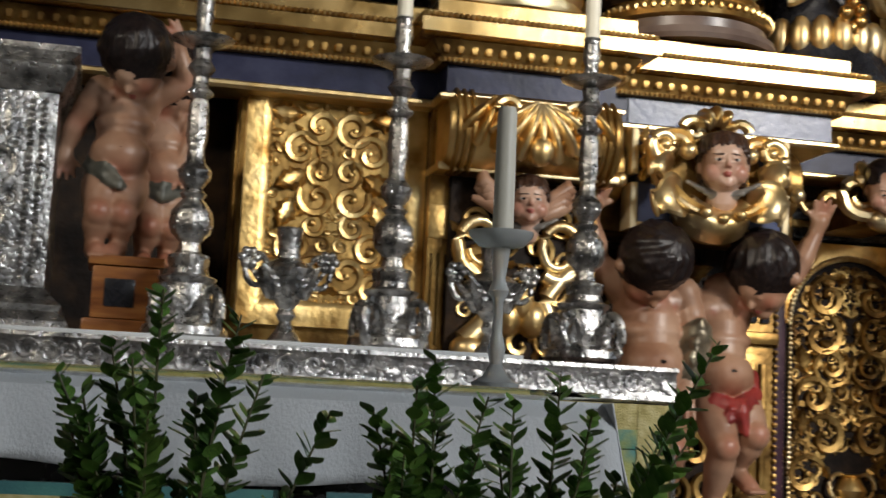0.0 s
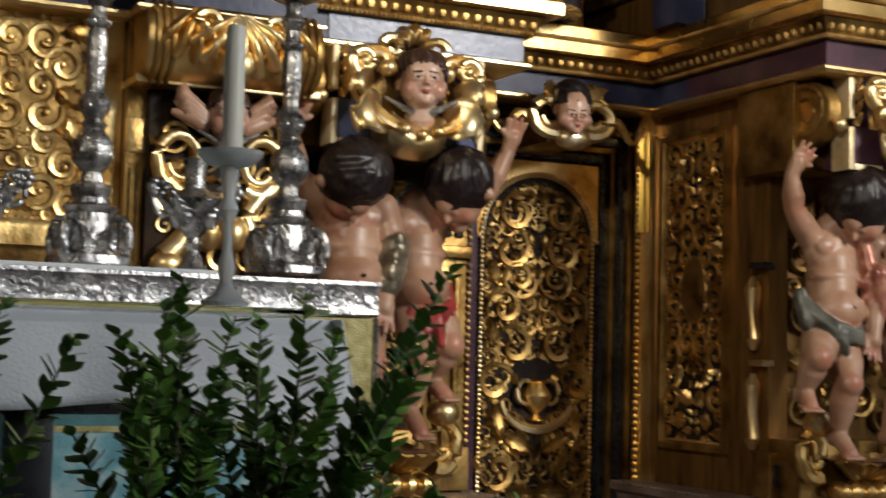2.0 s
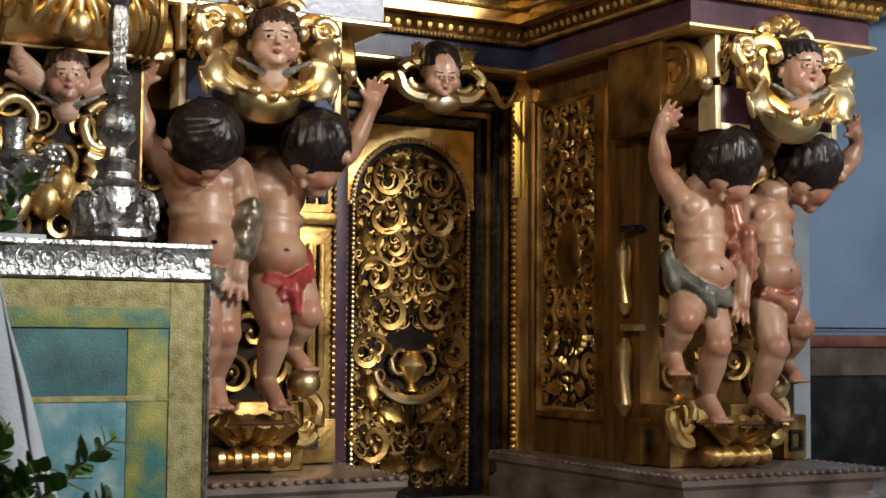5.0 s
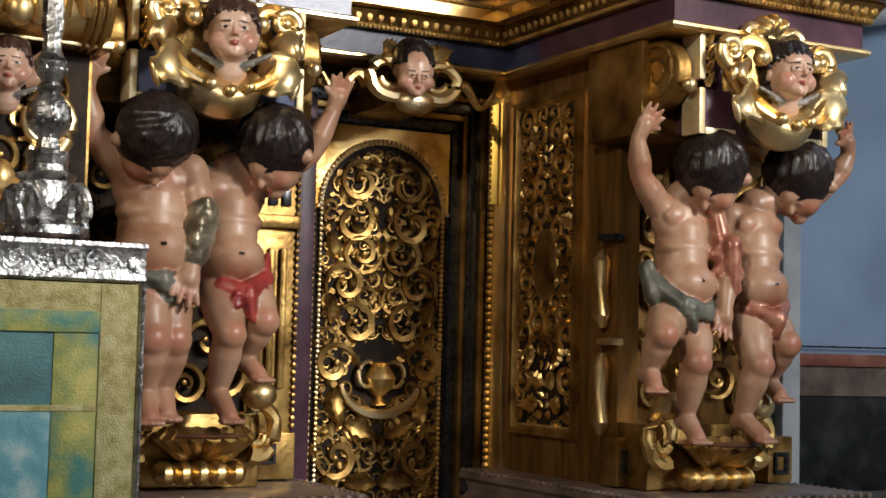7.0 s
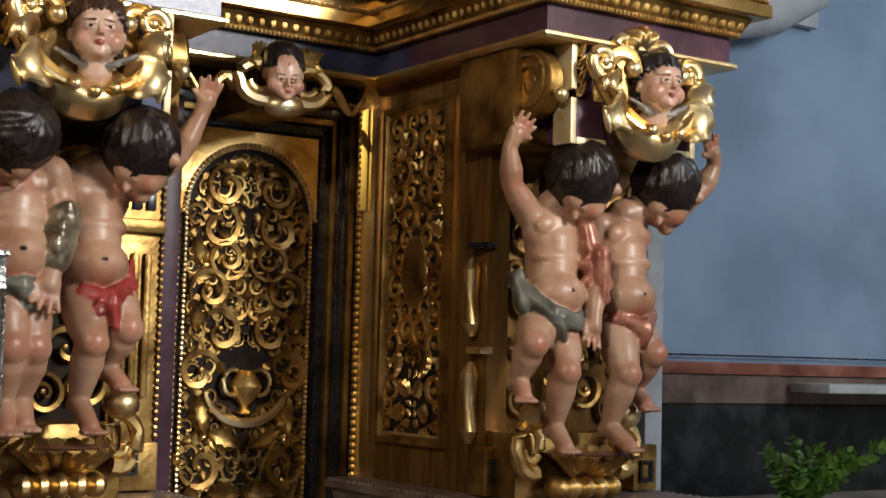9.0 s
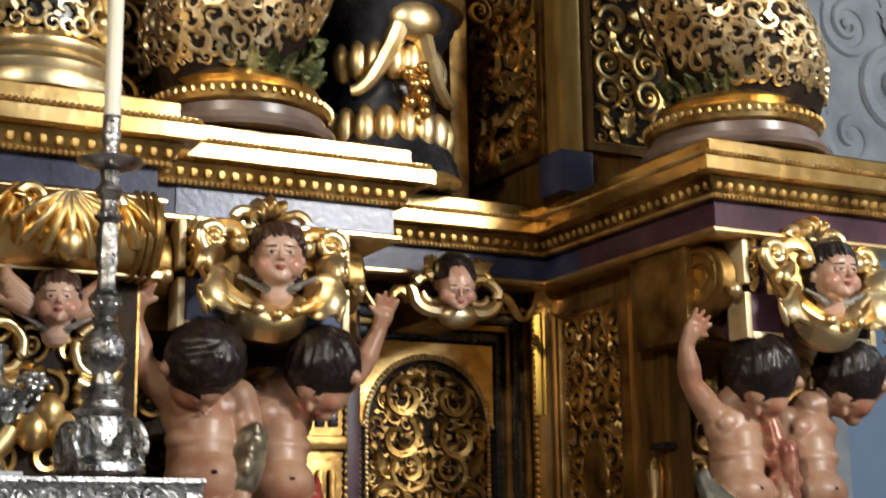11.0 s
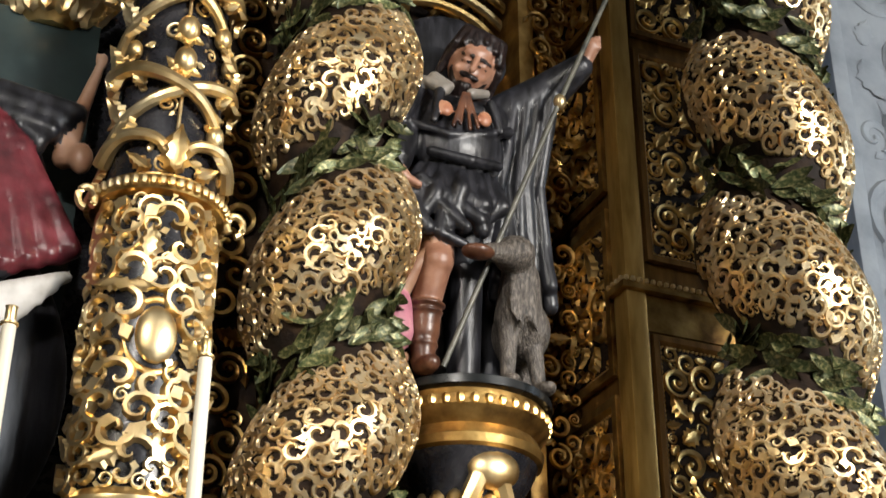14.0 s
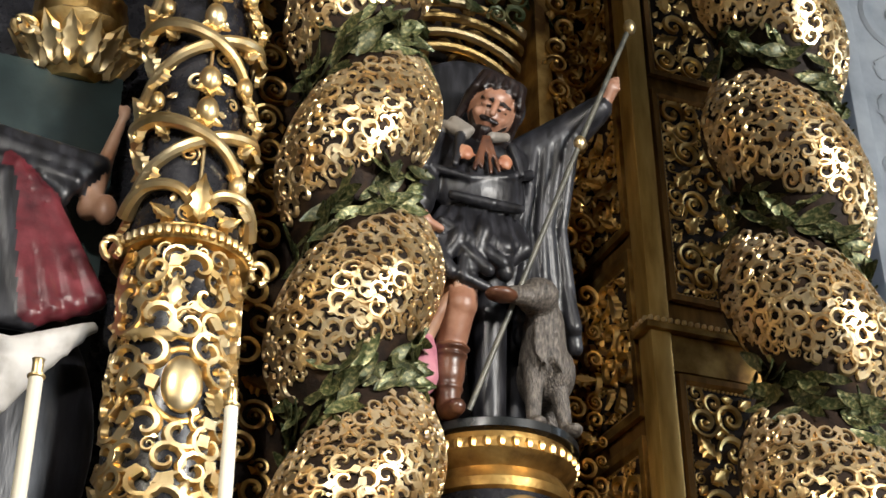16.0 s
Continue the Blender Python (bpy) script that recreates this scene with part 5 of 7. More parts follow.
putto("child_figure", "painted wooden child figure holding up the wing's bracket, pink sash", (4.85, 4.97, 1.565), (-0.68, -0.34, -0.68), 1.02,
      (4.665, 5.04, 1.33), (4.645, 5.0, 1.11), (4.66, 5.03, 1.01),
      [((4.95, 5.07, 1.48), (5.13, 5.04, 1.61), (5.175, 5.01, 1.71), (5.155, 5.0, 1.765), (5.11, 4.98, 1.83)), ((4.56, 5.07, 1.40), (4.52, 5.10, 1.22), (4.54, 5.08, 1.08), (4.55, 5.07, 1.03), (4.55, 5.06, 0.98))],
      [((4.60, 5.0, 0.95), (4.575, 4.90, 0.775), (4.55, 4.97, 0.56), (4.575, 4.87, 0.475)), ((4.71, 5.01, 0.96), (4.735, 4.92, 0.865), (4.745, 5.04, 0.715), (4.745, 4.96, 0.64))], PINKC,
      [((4.56, 4.95, 1.0), (4.66, 4.89, 0.965), 0.03, 0.034, 5), ((4.66, 4.89, 0.965), (4.78, 4.98, 1.02), 0.034, 0.03, 5), ((4.78, 4.98, 1.02), (4.80, 5.03, 1.08), 0.03, 0.03, 5), ((4.67, 4.88, 0.955), (4.66, 4.89, 0.90), 0.03, 0.018, 5)])


def shell_corbel(x, y, z, label):
    c = thing("shell_corbel", label, "corbel", "shell corbels")
    for k in range(9):
        a = radians(-80 + 20 * k)
        part("shell_rib", tube([(x, y + 0.06, z - 0.13), (x + 0.10 * math.sin(a), y - 0.05, z - 0.10 + 0.03 * math.cos(a)), (x + 0.185 * math.sin(a), y - 0.11 * math.cos(a) - 0.04, z - 0.015)], [0.015, 0.026, 0.036], 8), GOLDD, c)
    part("foot_shelf", ball((x, y - 0.02, z - 0.025), (0.20, 0.15, 0.03), 24, 8), LEATHER, c)
    for s in (-1, 1):
        part("side_scroll", tube([(x + s * (0.25 + 0.07 * math.cos(a) * (1 - a / 12)), y + 0.04, z + 0.0 + 0.10 * math.sin(a) * (1 - a / 12)) for a in np.linspace(-2, 6, 22)], [0.036 * (1 - i / 36) for i in range(22)], 8), GOLD, c)
        part("side_boss", ball((x + s * 0.24, y + 0.02, z + 0.13), (0.075, 0.07, 0.06), 12, 8), GOLDP, c)
    boxpart("block", (x - 0.28, x + 0.28, y + 0.10, y + 0.42, 0.24, z + 0.05), GOLDD, c, 0.01)
    for k in range(5):
        part("base_lobe", ball((x - 0.14 + 0.07 * k, y - 0.0, z - 0.17), (0.045, 0.07, 0.05), 10, 7), GOLD, c)
    return c


shell_corbel(2.42, 5.60, 0.48, "gilded shell corbel under the child figures")
shell_corbel(4.48, 5.05, 0.465, "gilded shell corbel under the wing's child figures")
for x0, x1, y in ((2.0, 2.72, 5.99), (4.30, 5.0, 5.40)):
    bk = thing("carved_backing", "dark gilt carving behind the child figures", "carving", "carved backings")
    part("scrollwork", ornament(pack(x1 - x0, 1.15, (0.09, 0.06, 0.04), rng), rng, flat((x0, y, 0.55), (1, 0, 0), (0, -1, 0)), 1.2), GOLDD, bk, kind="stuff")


# ---- columns ----
def twisted_column(name, cx, cy, z0, z1, hand, zfront, label, seed):
    t = thing(name, label, "column", "twisted columns", at=(cx, cy, z0))
    pitch = 0.94
    r0 = lambda z: 1.0 - 0.04 * (z - z0) / (z1 - z0)

    def rad(th, z):
        ph = th - hand * 2 * np.pi * (z - zfront) / pitch + np.pi / 2
        return (0.245 + 0.165 * (0.5 + 0.5 * np.cos(ph)) ** 0.62) * r0(z)

    n, m = 64, 150
    zz = np.linspace(z0 + 0.20, z1, m)
    th = np.linspace(0, 2 * np.pi, n, endpoint=False)
    T, Z = np.meshgrid(th, zz)
    R = rad(T, Z)
    V = np.stack([cx + R * np.cos(T), cy + R * np.sin(T), Z], -1).reshape(-1, 3)
    F = [(i * n + j, i * n + (j + 1) % n, (i + 1) * n + (j + 1) % n, (i + 1) * n + j) for i in range(m - 1) for j in range(n)]
    part("shaft", (V, F), SHADEG, t, "dark twisted shaft")
    part("base", lathe([(0.40, 0.0), (0.41, 0.02), (0.40, 0.05), (0.36, 0.06), (0.36, 0.10)], (cx, cy, z0), 48), BROWNSTONE, t)
    part("base_torus", lathe([(0.34, 0.10), (0.375, 0.115), (0.385, 0.145), (0.37, 0.175), (0.33, 0.185), (0.32, 0.20), (0.335, 0.22), (0.31, 0.25), (0.25, 0.27)], (cx, cy, z0), 48), GOLD, t)
    ring = [(cx + 0.385 * math.cos(a), cy + 0.385 * math.sin(a), z0 + 0.148) for a in np.linspace(0, 2 * math.pi, 60)]
    part("bead_row", beads(ring, 0.03, 0.013, (1, 1, 1.3)), GOLD, t, kind="stuff")
    # pierced scrollwork over the swelling, on the side that faces the chapel
    g = np.random.default_rng(seed)
    w = 0.36 * math.radians(215)
    A = math.radians(165)

    def put(u, v, h):
        a = A + u / 0.36
        z = z0 + 0.26 + v
        r = rad(a, z) + 0.012 + h
        return np.stack([cx + r * np.cos(a), cy + r * np.sin(a), z], -1)

    def swelling(x, y, r):
        a, z = A + x / 0.36, z0 + 0.26 + y
        return float(rad(a, z)) > 0.318

    Cc = pack(w, z1 - z0 - 0.3, (0.056, 0.046, 0.036, 0.028, 0.021, 0.015), g, swelling, 0.57, 4200)
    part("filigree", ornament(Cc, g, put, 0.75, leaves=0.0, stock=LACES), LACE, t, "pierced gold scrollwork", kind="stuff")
    for k in range(14):
        a = math.radians(170 + 15 * k)
        for sz, up in ((0.12, 0.0),):
            leaves_of("foot_leaf", [acanthus_at((cx + 0.27 * math.cos(a + up), cy + 0.27 * math.sin(a + up), z0 + 0.24), (-math.sin(a), math.cos(a), 0), (0.42 * math.cos(a), 0.42 * math.sin(a), 0.9), (math.cos(a), math.sin(a), -0.3), sz)], VINE, t)
    # leaf garland lying in the groove
    lm = leaf_mesh
    zc = z0 + 0.3
    k = 0
    while zc < z1 - 0.1:
        a = -np.pi / 2 + hand * 2 * np.pi * (zc - zfront) / pitch + np.pi
        am = (a + 2 * math.pi) % (2 * math.pi)
        if 2.7 < am < 6.6 or am < 0.3:
            for q in range(3):
                aa, z = a + g.uniform(-0.24, 0.24), zc + g.uniform(-0.10, 0.10)
                r = float(rad(aa, z)) + 0.012
                ob = part("leaf", lm, VINE, t)
                dirn = Vector((math.cos(aa), math.sin(aa), 0))
                tang = Vector((-math.sin(aa), math.cos(aa), hand * 0.55 + g.uniform(-0.9, 0.9))) * (1 if g.random() < 0.7 else -1)
                tang.normalize()
                wv = tang.cross(dirn + Vector((0, 0, g.uniform(-0.4, 0.5)))).normalized()
                nv = wv.cross(tang)
                s = g.uniform(0.13, 0.21)
                mt = Matrix(((wv.x, tang.x, nv.x), (wv.y, tang.y, nv.y), (wv.z, tang.z, nv.z))).to_4x4()
                ob.matrix_basis = Matrix.Translation(Vector((cx + r * math.cos(aa) - cx, cy + r * math.sin(aa) - cy, z - z0))) @ mt @ Matrix.Diagonal((s, s, s, 1))
        zc += 0.026
    return t


def leaf_shape(width=0.30, curl=0.18):
    V, F = [], []
    for i in range(6):
        s = i / 5
        w = width * math.sin(math.pi * min(0.97, s * 0.92 + 0.05)) ** 0.9
        V += [(-w, s, curl * s * s + 0.05), (0, s, curl * s * s), (w, s, curl * s * s + 0.05)]
    F = [(3 * i + j, 3 * i + j + 1, 3 * i + 4 + j, 3 * i + 3 + j) for i in range(5) for j in range(2)]
    return V, F


leaf_mesh = to_mesh("vine_leaf", leaf_shape(0.19, 0.22), VINE)
twisted_column("twisted_column", 2.40, 5.82, 2.515, 6.9, 1, 4.12, "gilded twisted column with pierced scrollwork and leaf garlands", 11)
twisted_column("twisted_column", 4.45, 5.16, 2.515, 6.7, -1, 3.97, "gilded twisted column on the wing with pierced scrollwork and leaves", 12)

# straight column with strapwork and cartouche
col = thing("relief_column", "gilded straight column with carved cartouche, ring and crossing stems", "column")
CX, CY, Z0 = 1.53, 5.60, 2.515
part("base", lathe([(0.32, 0.0), (0.325, 0.02), (0.32, 0.05), (0.30, 0.055), (0.31, 0.075), (0.315, 0.10), (0.30, 0.125), (0.275, 0.13), (0.27, 0.15), (0.285, 0.17), (0.285, 0.19), (0.26, 0.21), (0.25, 0.23)], (CX, CY, Z0), 48), GOLDP, col)
part("shaft", lathe([(0.245, 0.2), (0.25, 0.8), (0.245, 1.5), (0.225, 2.6), (0.215, 4.4)], (CX, CY, Z0), 48), BLACKP, col, "dark painted shaft under the gilding")
part("shaft_ring", lathe([(0.25, 1.50), (0.285, 1.51), (0.30, 1.54), (0.285, 1.575), (0.26, 1.58), (0.26, 1.60)], (CX, CY, Z0), 48), GOLD, col)
part("bead_row", beads([(CX + 0.30 * math.cos(a), CY + 0.30 * math.sin(a), Z0 + 1.54) for a in np.linspace(0, 2 * math.pi, 50)], 0.038, 0.02, (1, 1, 1.3)), GOLDP, col, kind="stuff")


def on_column(u, v, h):
    a = math.pi + u / 0.25
    r = 0.252 - 0.006 * v + h
    return np.stack([CX + r * np.cos(a), CY + r * np.sin(a), Z0 + v], -1)


wcol = 0.25 * math.pi
cz = 0.86
Cc = pack(wcol, 1.28, (0.085, 0.065, 0.048, 0.034), rng, lambda x, y, r: math.hypot((x - wcol * 0.5) / 0.14, (y + 0.22 - cz) / 0.19) > 1, 0.62, 2200)
part("carved_relief", ornament(Cc, rng, lambda u, v, h: on_column(u, v + 0.22, h + 0.015), 1.1, stock=LACES, leaves=0.15), GOLDP, col, kind="stuff")
part("cartouche", ball((CX, CY - 0.255, Z0 + cz), (0.085, 0.04, 0.125), 24, 14), GOLDP, col, "oval burnished boss")
for k, rr in enumerate((0.115, 0.15)):
    part("cartouche_rim", tube([(CX + rr * math.cos(a), CY - 0.245 + 0.03 * k + 0.04 * math.cos(a) ** 2, Z0 + cz + rr * 1.38 * math.sin(a)) for a in np.linspace(0, 2 * math.pi, 32)], 0.016, 8), GOLD if k == 0 else GOLDP, col)
for s in (-1, 1):
    part("ring_scroll", tube([(CX + s * (0.32 + 0.035 * math.cos(a)), CY - 0.1, Z0 + 1.50 + 0.05 * math.sin(a)) for a in np.linspace(-1.5, 4, 16)], 0.016, 8), GOLDP, col)
# crossing stems on the upper shaft, with trumpet leaves at their ends, bell flowers between and a thin upright stalk
def column_leaf(uu, vv, ang, sz, lift=0.012):
    V, Fq = ACANTHUS
    u = wcol * uu + sz * (V[:, 0] * math.cos(ang) - V[:, 1] * math.sin(ang))
    v = vv + sz * (V[:, 0] * math.sin(ang) + V[:, 1] * math.cos(ang))
    part("stem_leaf", (on_column(u, v, V[:, 2] * sz * 1.2 + lift), Fq), GOLDP, col)


def column_stem(pts, radii, lift):
    line = smooth_line([(u, v, h) for u, v, h in pts], 22)
    P = [on_column(np.array([wcol * p[0]]), np.array([p[1]]), np.array([p[2] + lift]))[0] for p in line]
    part("stem", tube(P, [radii[0] + (radii[1] - radii[0]) * (i / 21) ** 2 for i in range(22)], 9), GOLDP, col)


def bell_flower(uu, vv, sz):
    p = on_column(np.array([wcol * uu]), np.array([vv]), np.array([0.03]))[0]
    part("bell", ball(p, (0.34 * sz, 0.34 * sz, 0.48 * sz), 14, 10), GOLDP, col)
    for a, q in ((2.4, 0.55), (3.14, 0.62), (-2.4, 0.55), (0.5, 0.40), (-0.5, 0.40)):
        column_leaf(uu, vv - 0.15 * sz, a, sz * q, 0.03)


for k in range(5):
    zc = 2.02 + 0.53 * k
    column_stem([(0.02, zc - 0.30, 0.0), (0.22, zc - 0.14, 0.012), (0.5, zc, 0.02), (0.76, zc + 0.09, 0.02), (0.97, zc + 0.13, 0.012)], (0.026, 0.046), 0.012)
    column_stem([(0.80, zc - 0.20, 0.0), (0.68, zc - 0.09, 0.018), (0.5, zc + 0.01, 0.045), (0.27, zc + 0.10, 0.03), (0.05, zc + 0.12, 0.012)], (0.026, 0.046), 0.012)
    for uu, dv, ang, sz in ((0.97, 0.12, 2.4, 0.11), (0.93, 0.14, 0.2, 0.10), (0.05, 0.11, -2.5, 0.12), (0.08, 0.13, -0.1, 0.10), (0.24, -0.13, 2.9, 0.10), (0.18, -0.16, 0.3, 0.10), (0.80, -0.20, 2.9, 0.11), (0.84, -0.19, -2.6, 0.09), (0.30, 0.02, 0.6, 0.07), (0.72, 0.0, -0.7, 0.07), (0.10, -0.02, 0.2, 0.08), (0.92, -0.04, -0.2, 0.08)):
        column_leaf(uu, zc + dv, ang, sz * 1.35, 0.02)
    column_stem([(0.5, zc - 0.26, 0.0), (0.505, zc, 0.0), (0.5, zc + 0.27, 0.0)], (0.009, 0.009), 0.008)
    bell_flower(0.5, zc + 0.155, 0.15)
    bell_flower(0.5, zc + 0.325, 0.15)
    bell_flower(0.72, zc - 0.17, 0.12)
    bell_flower(0.22, zc + 0.22, 0.10)
    bell_flower(0.80, zc + 0.24, 0.10)
for sx in (-1, 1):
    column_stem([(0.5, 1.64, 0.0), (0.5 + sx * 0.10, 1.755, 0.02), (0.5 + sx * 0.28, 1.775, 0.03), (0.5 + sx * 0.44, 1.69, 0.02)], (0.024, 0.04), 0.014)
    column_leaf(0.5 + sx * 0.44, 1.70, -sx * 2.6, 0.12)
    column_leaf(0.5 + sx * 0.12, 1.61, -sx * 0.9, 0.11)
column_leaf(0.5, 1.60, 0.0, 0.20)
g2 = np.random.default_rng(21)
part("shaft_scrollwork", ornament(pack(wcol, 2.75, (0.045, 0.03), g2, None, 1.1, 70), g2, lambda u, v, h: on_column(u, v + 1.62, h + 0.002), 0.9, leaves=0.7), GOLDP, col, kind="stuff")

# carved strip beyond the straight column
vs = thing("carved_strip", "gilded carved strip of scrolls between the columns", "carving")
boxpart("board", (1.86, 2.16, 6.10, 6.16, 2.52, 8.0), SHADEG, vs)
part("scrollwork", ornament(pack(0.22, 4.2, (0.085, 0.06, 0.04), rng), rng, flat((1.88, 6.09, 2.55), (1, 0, 0), (0, -1, 0)), 1.5), GOLD, vs, kind="stuff")
for x0, x1 in ((1.80, 1.85), (2.165, 2.20)):
    boxpart("edge_strip", (x0, x1, 6.02, 6.16, 2.52, 8.0), WOODG, vs)

# ---- upper wing panels and post ----
post = thing("corner_post", "plain gilt corner post with a beaded ledge", "post")
boxpart("post_shaft", (4.02, 4.14, 5.88, 6.02, 2.72, 9.0), POSTG, post, 0.015)
boxpart("post_foot", (3.99, 4.17, 5.85, 6.05, 2.516, 2.72), BLUE, post, 0.01)
boxpart("ledge", (3.985, 4.9, 5.85, 6.02, 4.33, 4.37), GOLDD, post, 0.006)
part("bead_row", beads([(3.985, 6.02, 4.38), (3.985, 5.85, 4.38), (4.9, 5.85, 4.38)], 0.04, 0.016), GOLDP, post, kind="stuff")
boxpart("rail", (4.142, 4.9, 5.895, 5.93, 4.12, 4.328), GOLDD, post, 0.006)
for z0, z1 in ((2.74, 3.80), (3.91, 4.89), (5.0, 6.05), (6.16, 7.6)):
    carved_panel("niche_side_panel", flat((4.045, 6.84, z0), (0, -1, 0), (-1, 0, 0)), 0.80, z1 - z0, 0.07, (0.10, 0.075, 0.05, 0.035, 0.025), "dark gilt carved panel on the side of the niche", group="niche panels", gold=GOLD, frame=GOLDD, relief=1.6)
for z0, z1 in ((2.74, 4.10), (4.53, 5.9), (6.0, 7.6)):
    carved_panel("wing_panel", flat((4.16, 5.91, z0), (1, 0, 0), (0, -1, 0)), 0.90, z1 - z0, 0.05, (0.085, 0.06, 0.045, 0.03), "dark panel with gilt scrolls behind the twisted column", group="wing panels", gold=GOLD, frame=WOODG)

# ---- niche and its figure ----
niche = thing("niche", "dark niche with a gilt ribbed arch", "niche", kind="structure")
boxpart("niche_back", (2.2, 4.04, 6.86, 6.899, 2.52, 8.5), SHADEG, niche)
for k in range(4):
    r = 0.50 + 0.075 * k
    part("arch_rib", tube([(3.30 + r * math.cos(a), 6.70 - 0.05 * k, 6.03 + r * math.sin(a)) for a in np.linspace(0, math.pi, 30)], 0.030, 8), GOLDP if k % 2 else GOLD, niche)
part("scrollwork", ornament(pack(1.6, 5.2, (0.13, 0.09, 0.06), rng), rng, flat((2.3, 6.858, 2.7), (1, 0, 0), (0, -1, 0)), 1.0), GOLDD, niche, kind="stuff")
part("garland", ornament(pack(1.3, 0.35, (0.08, 0.06), rng), rng, flat((2.7, 6.48, 6.62), (1, 0, 0), (0, -1, 0)), 1.4, leaves=0.8), VINE, niche, kind="stuff")
boxpart("niche_pilaster", (3.70, 3.80, 6.4, 6.86, 2.52, 8.5), GOLDD, niche, 0.01)
part("pilaster_carving", ornament(pack(0.24, 4.0, (0.07, 0.05, 0.035), rng), rng, flat((3.76, 6.39, 3.5), (1, 0, 0), (0, -1, 0)), 1.4), GOLD, niche, kind="stuff")

pc = (3.20, 6.12, 2.515)
ped = thing("figure_pedestal", "round gilt pedestal with dark paint, gold leaves and fruit", "pedestal", at=pc)
part("stem", lathe([(0.36, 0.0), (0.34, 0.08), (0.26, 0.25), (0.24, 0.45), (0.27, 0.62), (0.34, 0.74), (0.36, 0.80)], pc, 40), BLACKP, ped)
part("bowl", lathe([(0.34, 0.78), (0.38, 0.80), (0.39, 0.84), (0.37, 0.88), (0.36, 0.90), (0.40, 0.94), (0.42, 0.97), (0.415, 1.02), (0.39, 1.03), (0.40, 1.06)], pc, 48), GOLDD, ped)
part("dark_top", lathe([(0.40, 1.055), (0.435, 1.065), (0.435, 1.105), (0.41, 1.12), (0.0, 1.122)], pc, 48), BLACKSTONE, ped)
part("egg_row", beads([(pc[0] + 0.415 * math.cos(a), pc[1] + 0.415 * math.sin(a), pc[2] + 0.995) for a in np.linspace(0, 2 * math.pi, 40)], 0.052, 0.024, (1, 1, 1.3)), GOLD, ped, kind="stuff")
for k in range(10):
    a = math.pi + 0.2 + k * 0.33
    for z, r in ((0.20, 0.285), (0.52, 0.25)):
        a2 = a + (0.16 if z > 0.3 else 0)
        part("gold_petal", ball((pc[0] + r * math.cos(a2), pc[1] + r * math.sin(a2), pc[2] + z), (0.055, 0.045, 0.10), 10, 7), GOLDP, ped)
for k in range(9):
    part("fruit", ball((pc[0] + 0.02 + 0.05 * math.sin(k * 2.4), pc[1] - 0.30 - 0.02 * (k % 3), pc[2] + 0.24 + 0.035 * k * 0.8), 0.035, 10, 7), FRUIT, ped)
for s in (-1, 1):
    part("drapery_swag", tube([(pc[0] + s * (0.05 + 0.20 * q), pc[1] - 0.30 + 0.10 * q, pc[2] + 0.66 - 0.30 * math.sin(q * 1.6)) for q in np.linspace(0, 1, 10)], [0.05 - 0.025 * i / 9 for i in range(10)], 8), GOLDP, ped)
part("collar_shell", ball((pc[0] + 0.02, pc[1] - 0.30, pc[2] + 0.70), (0.13, 0.07, 0.10), 16, 10), GOLDP, ped)

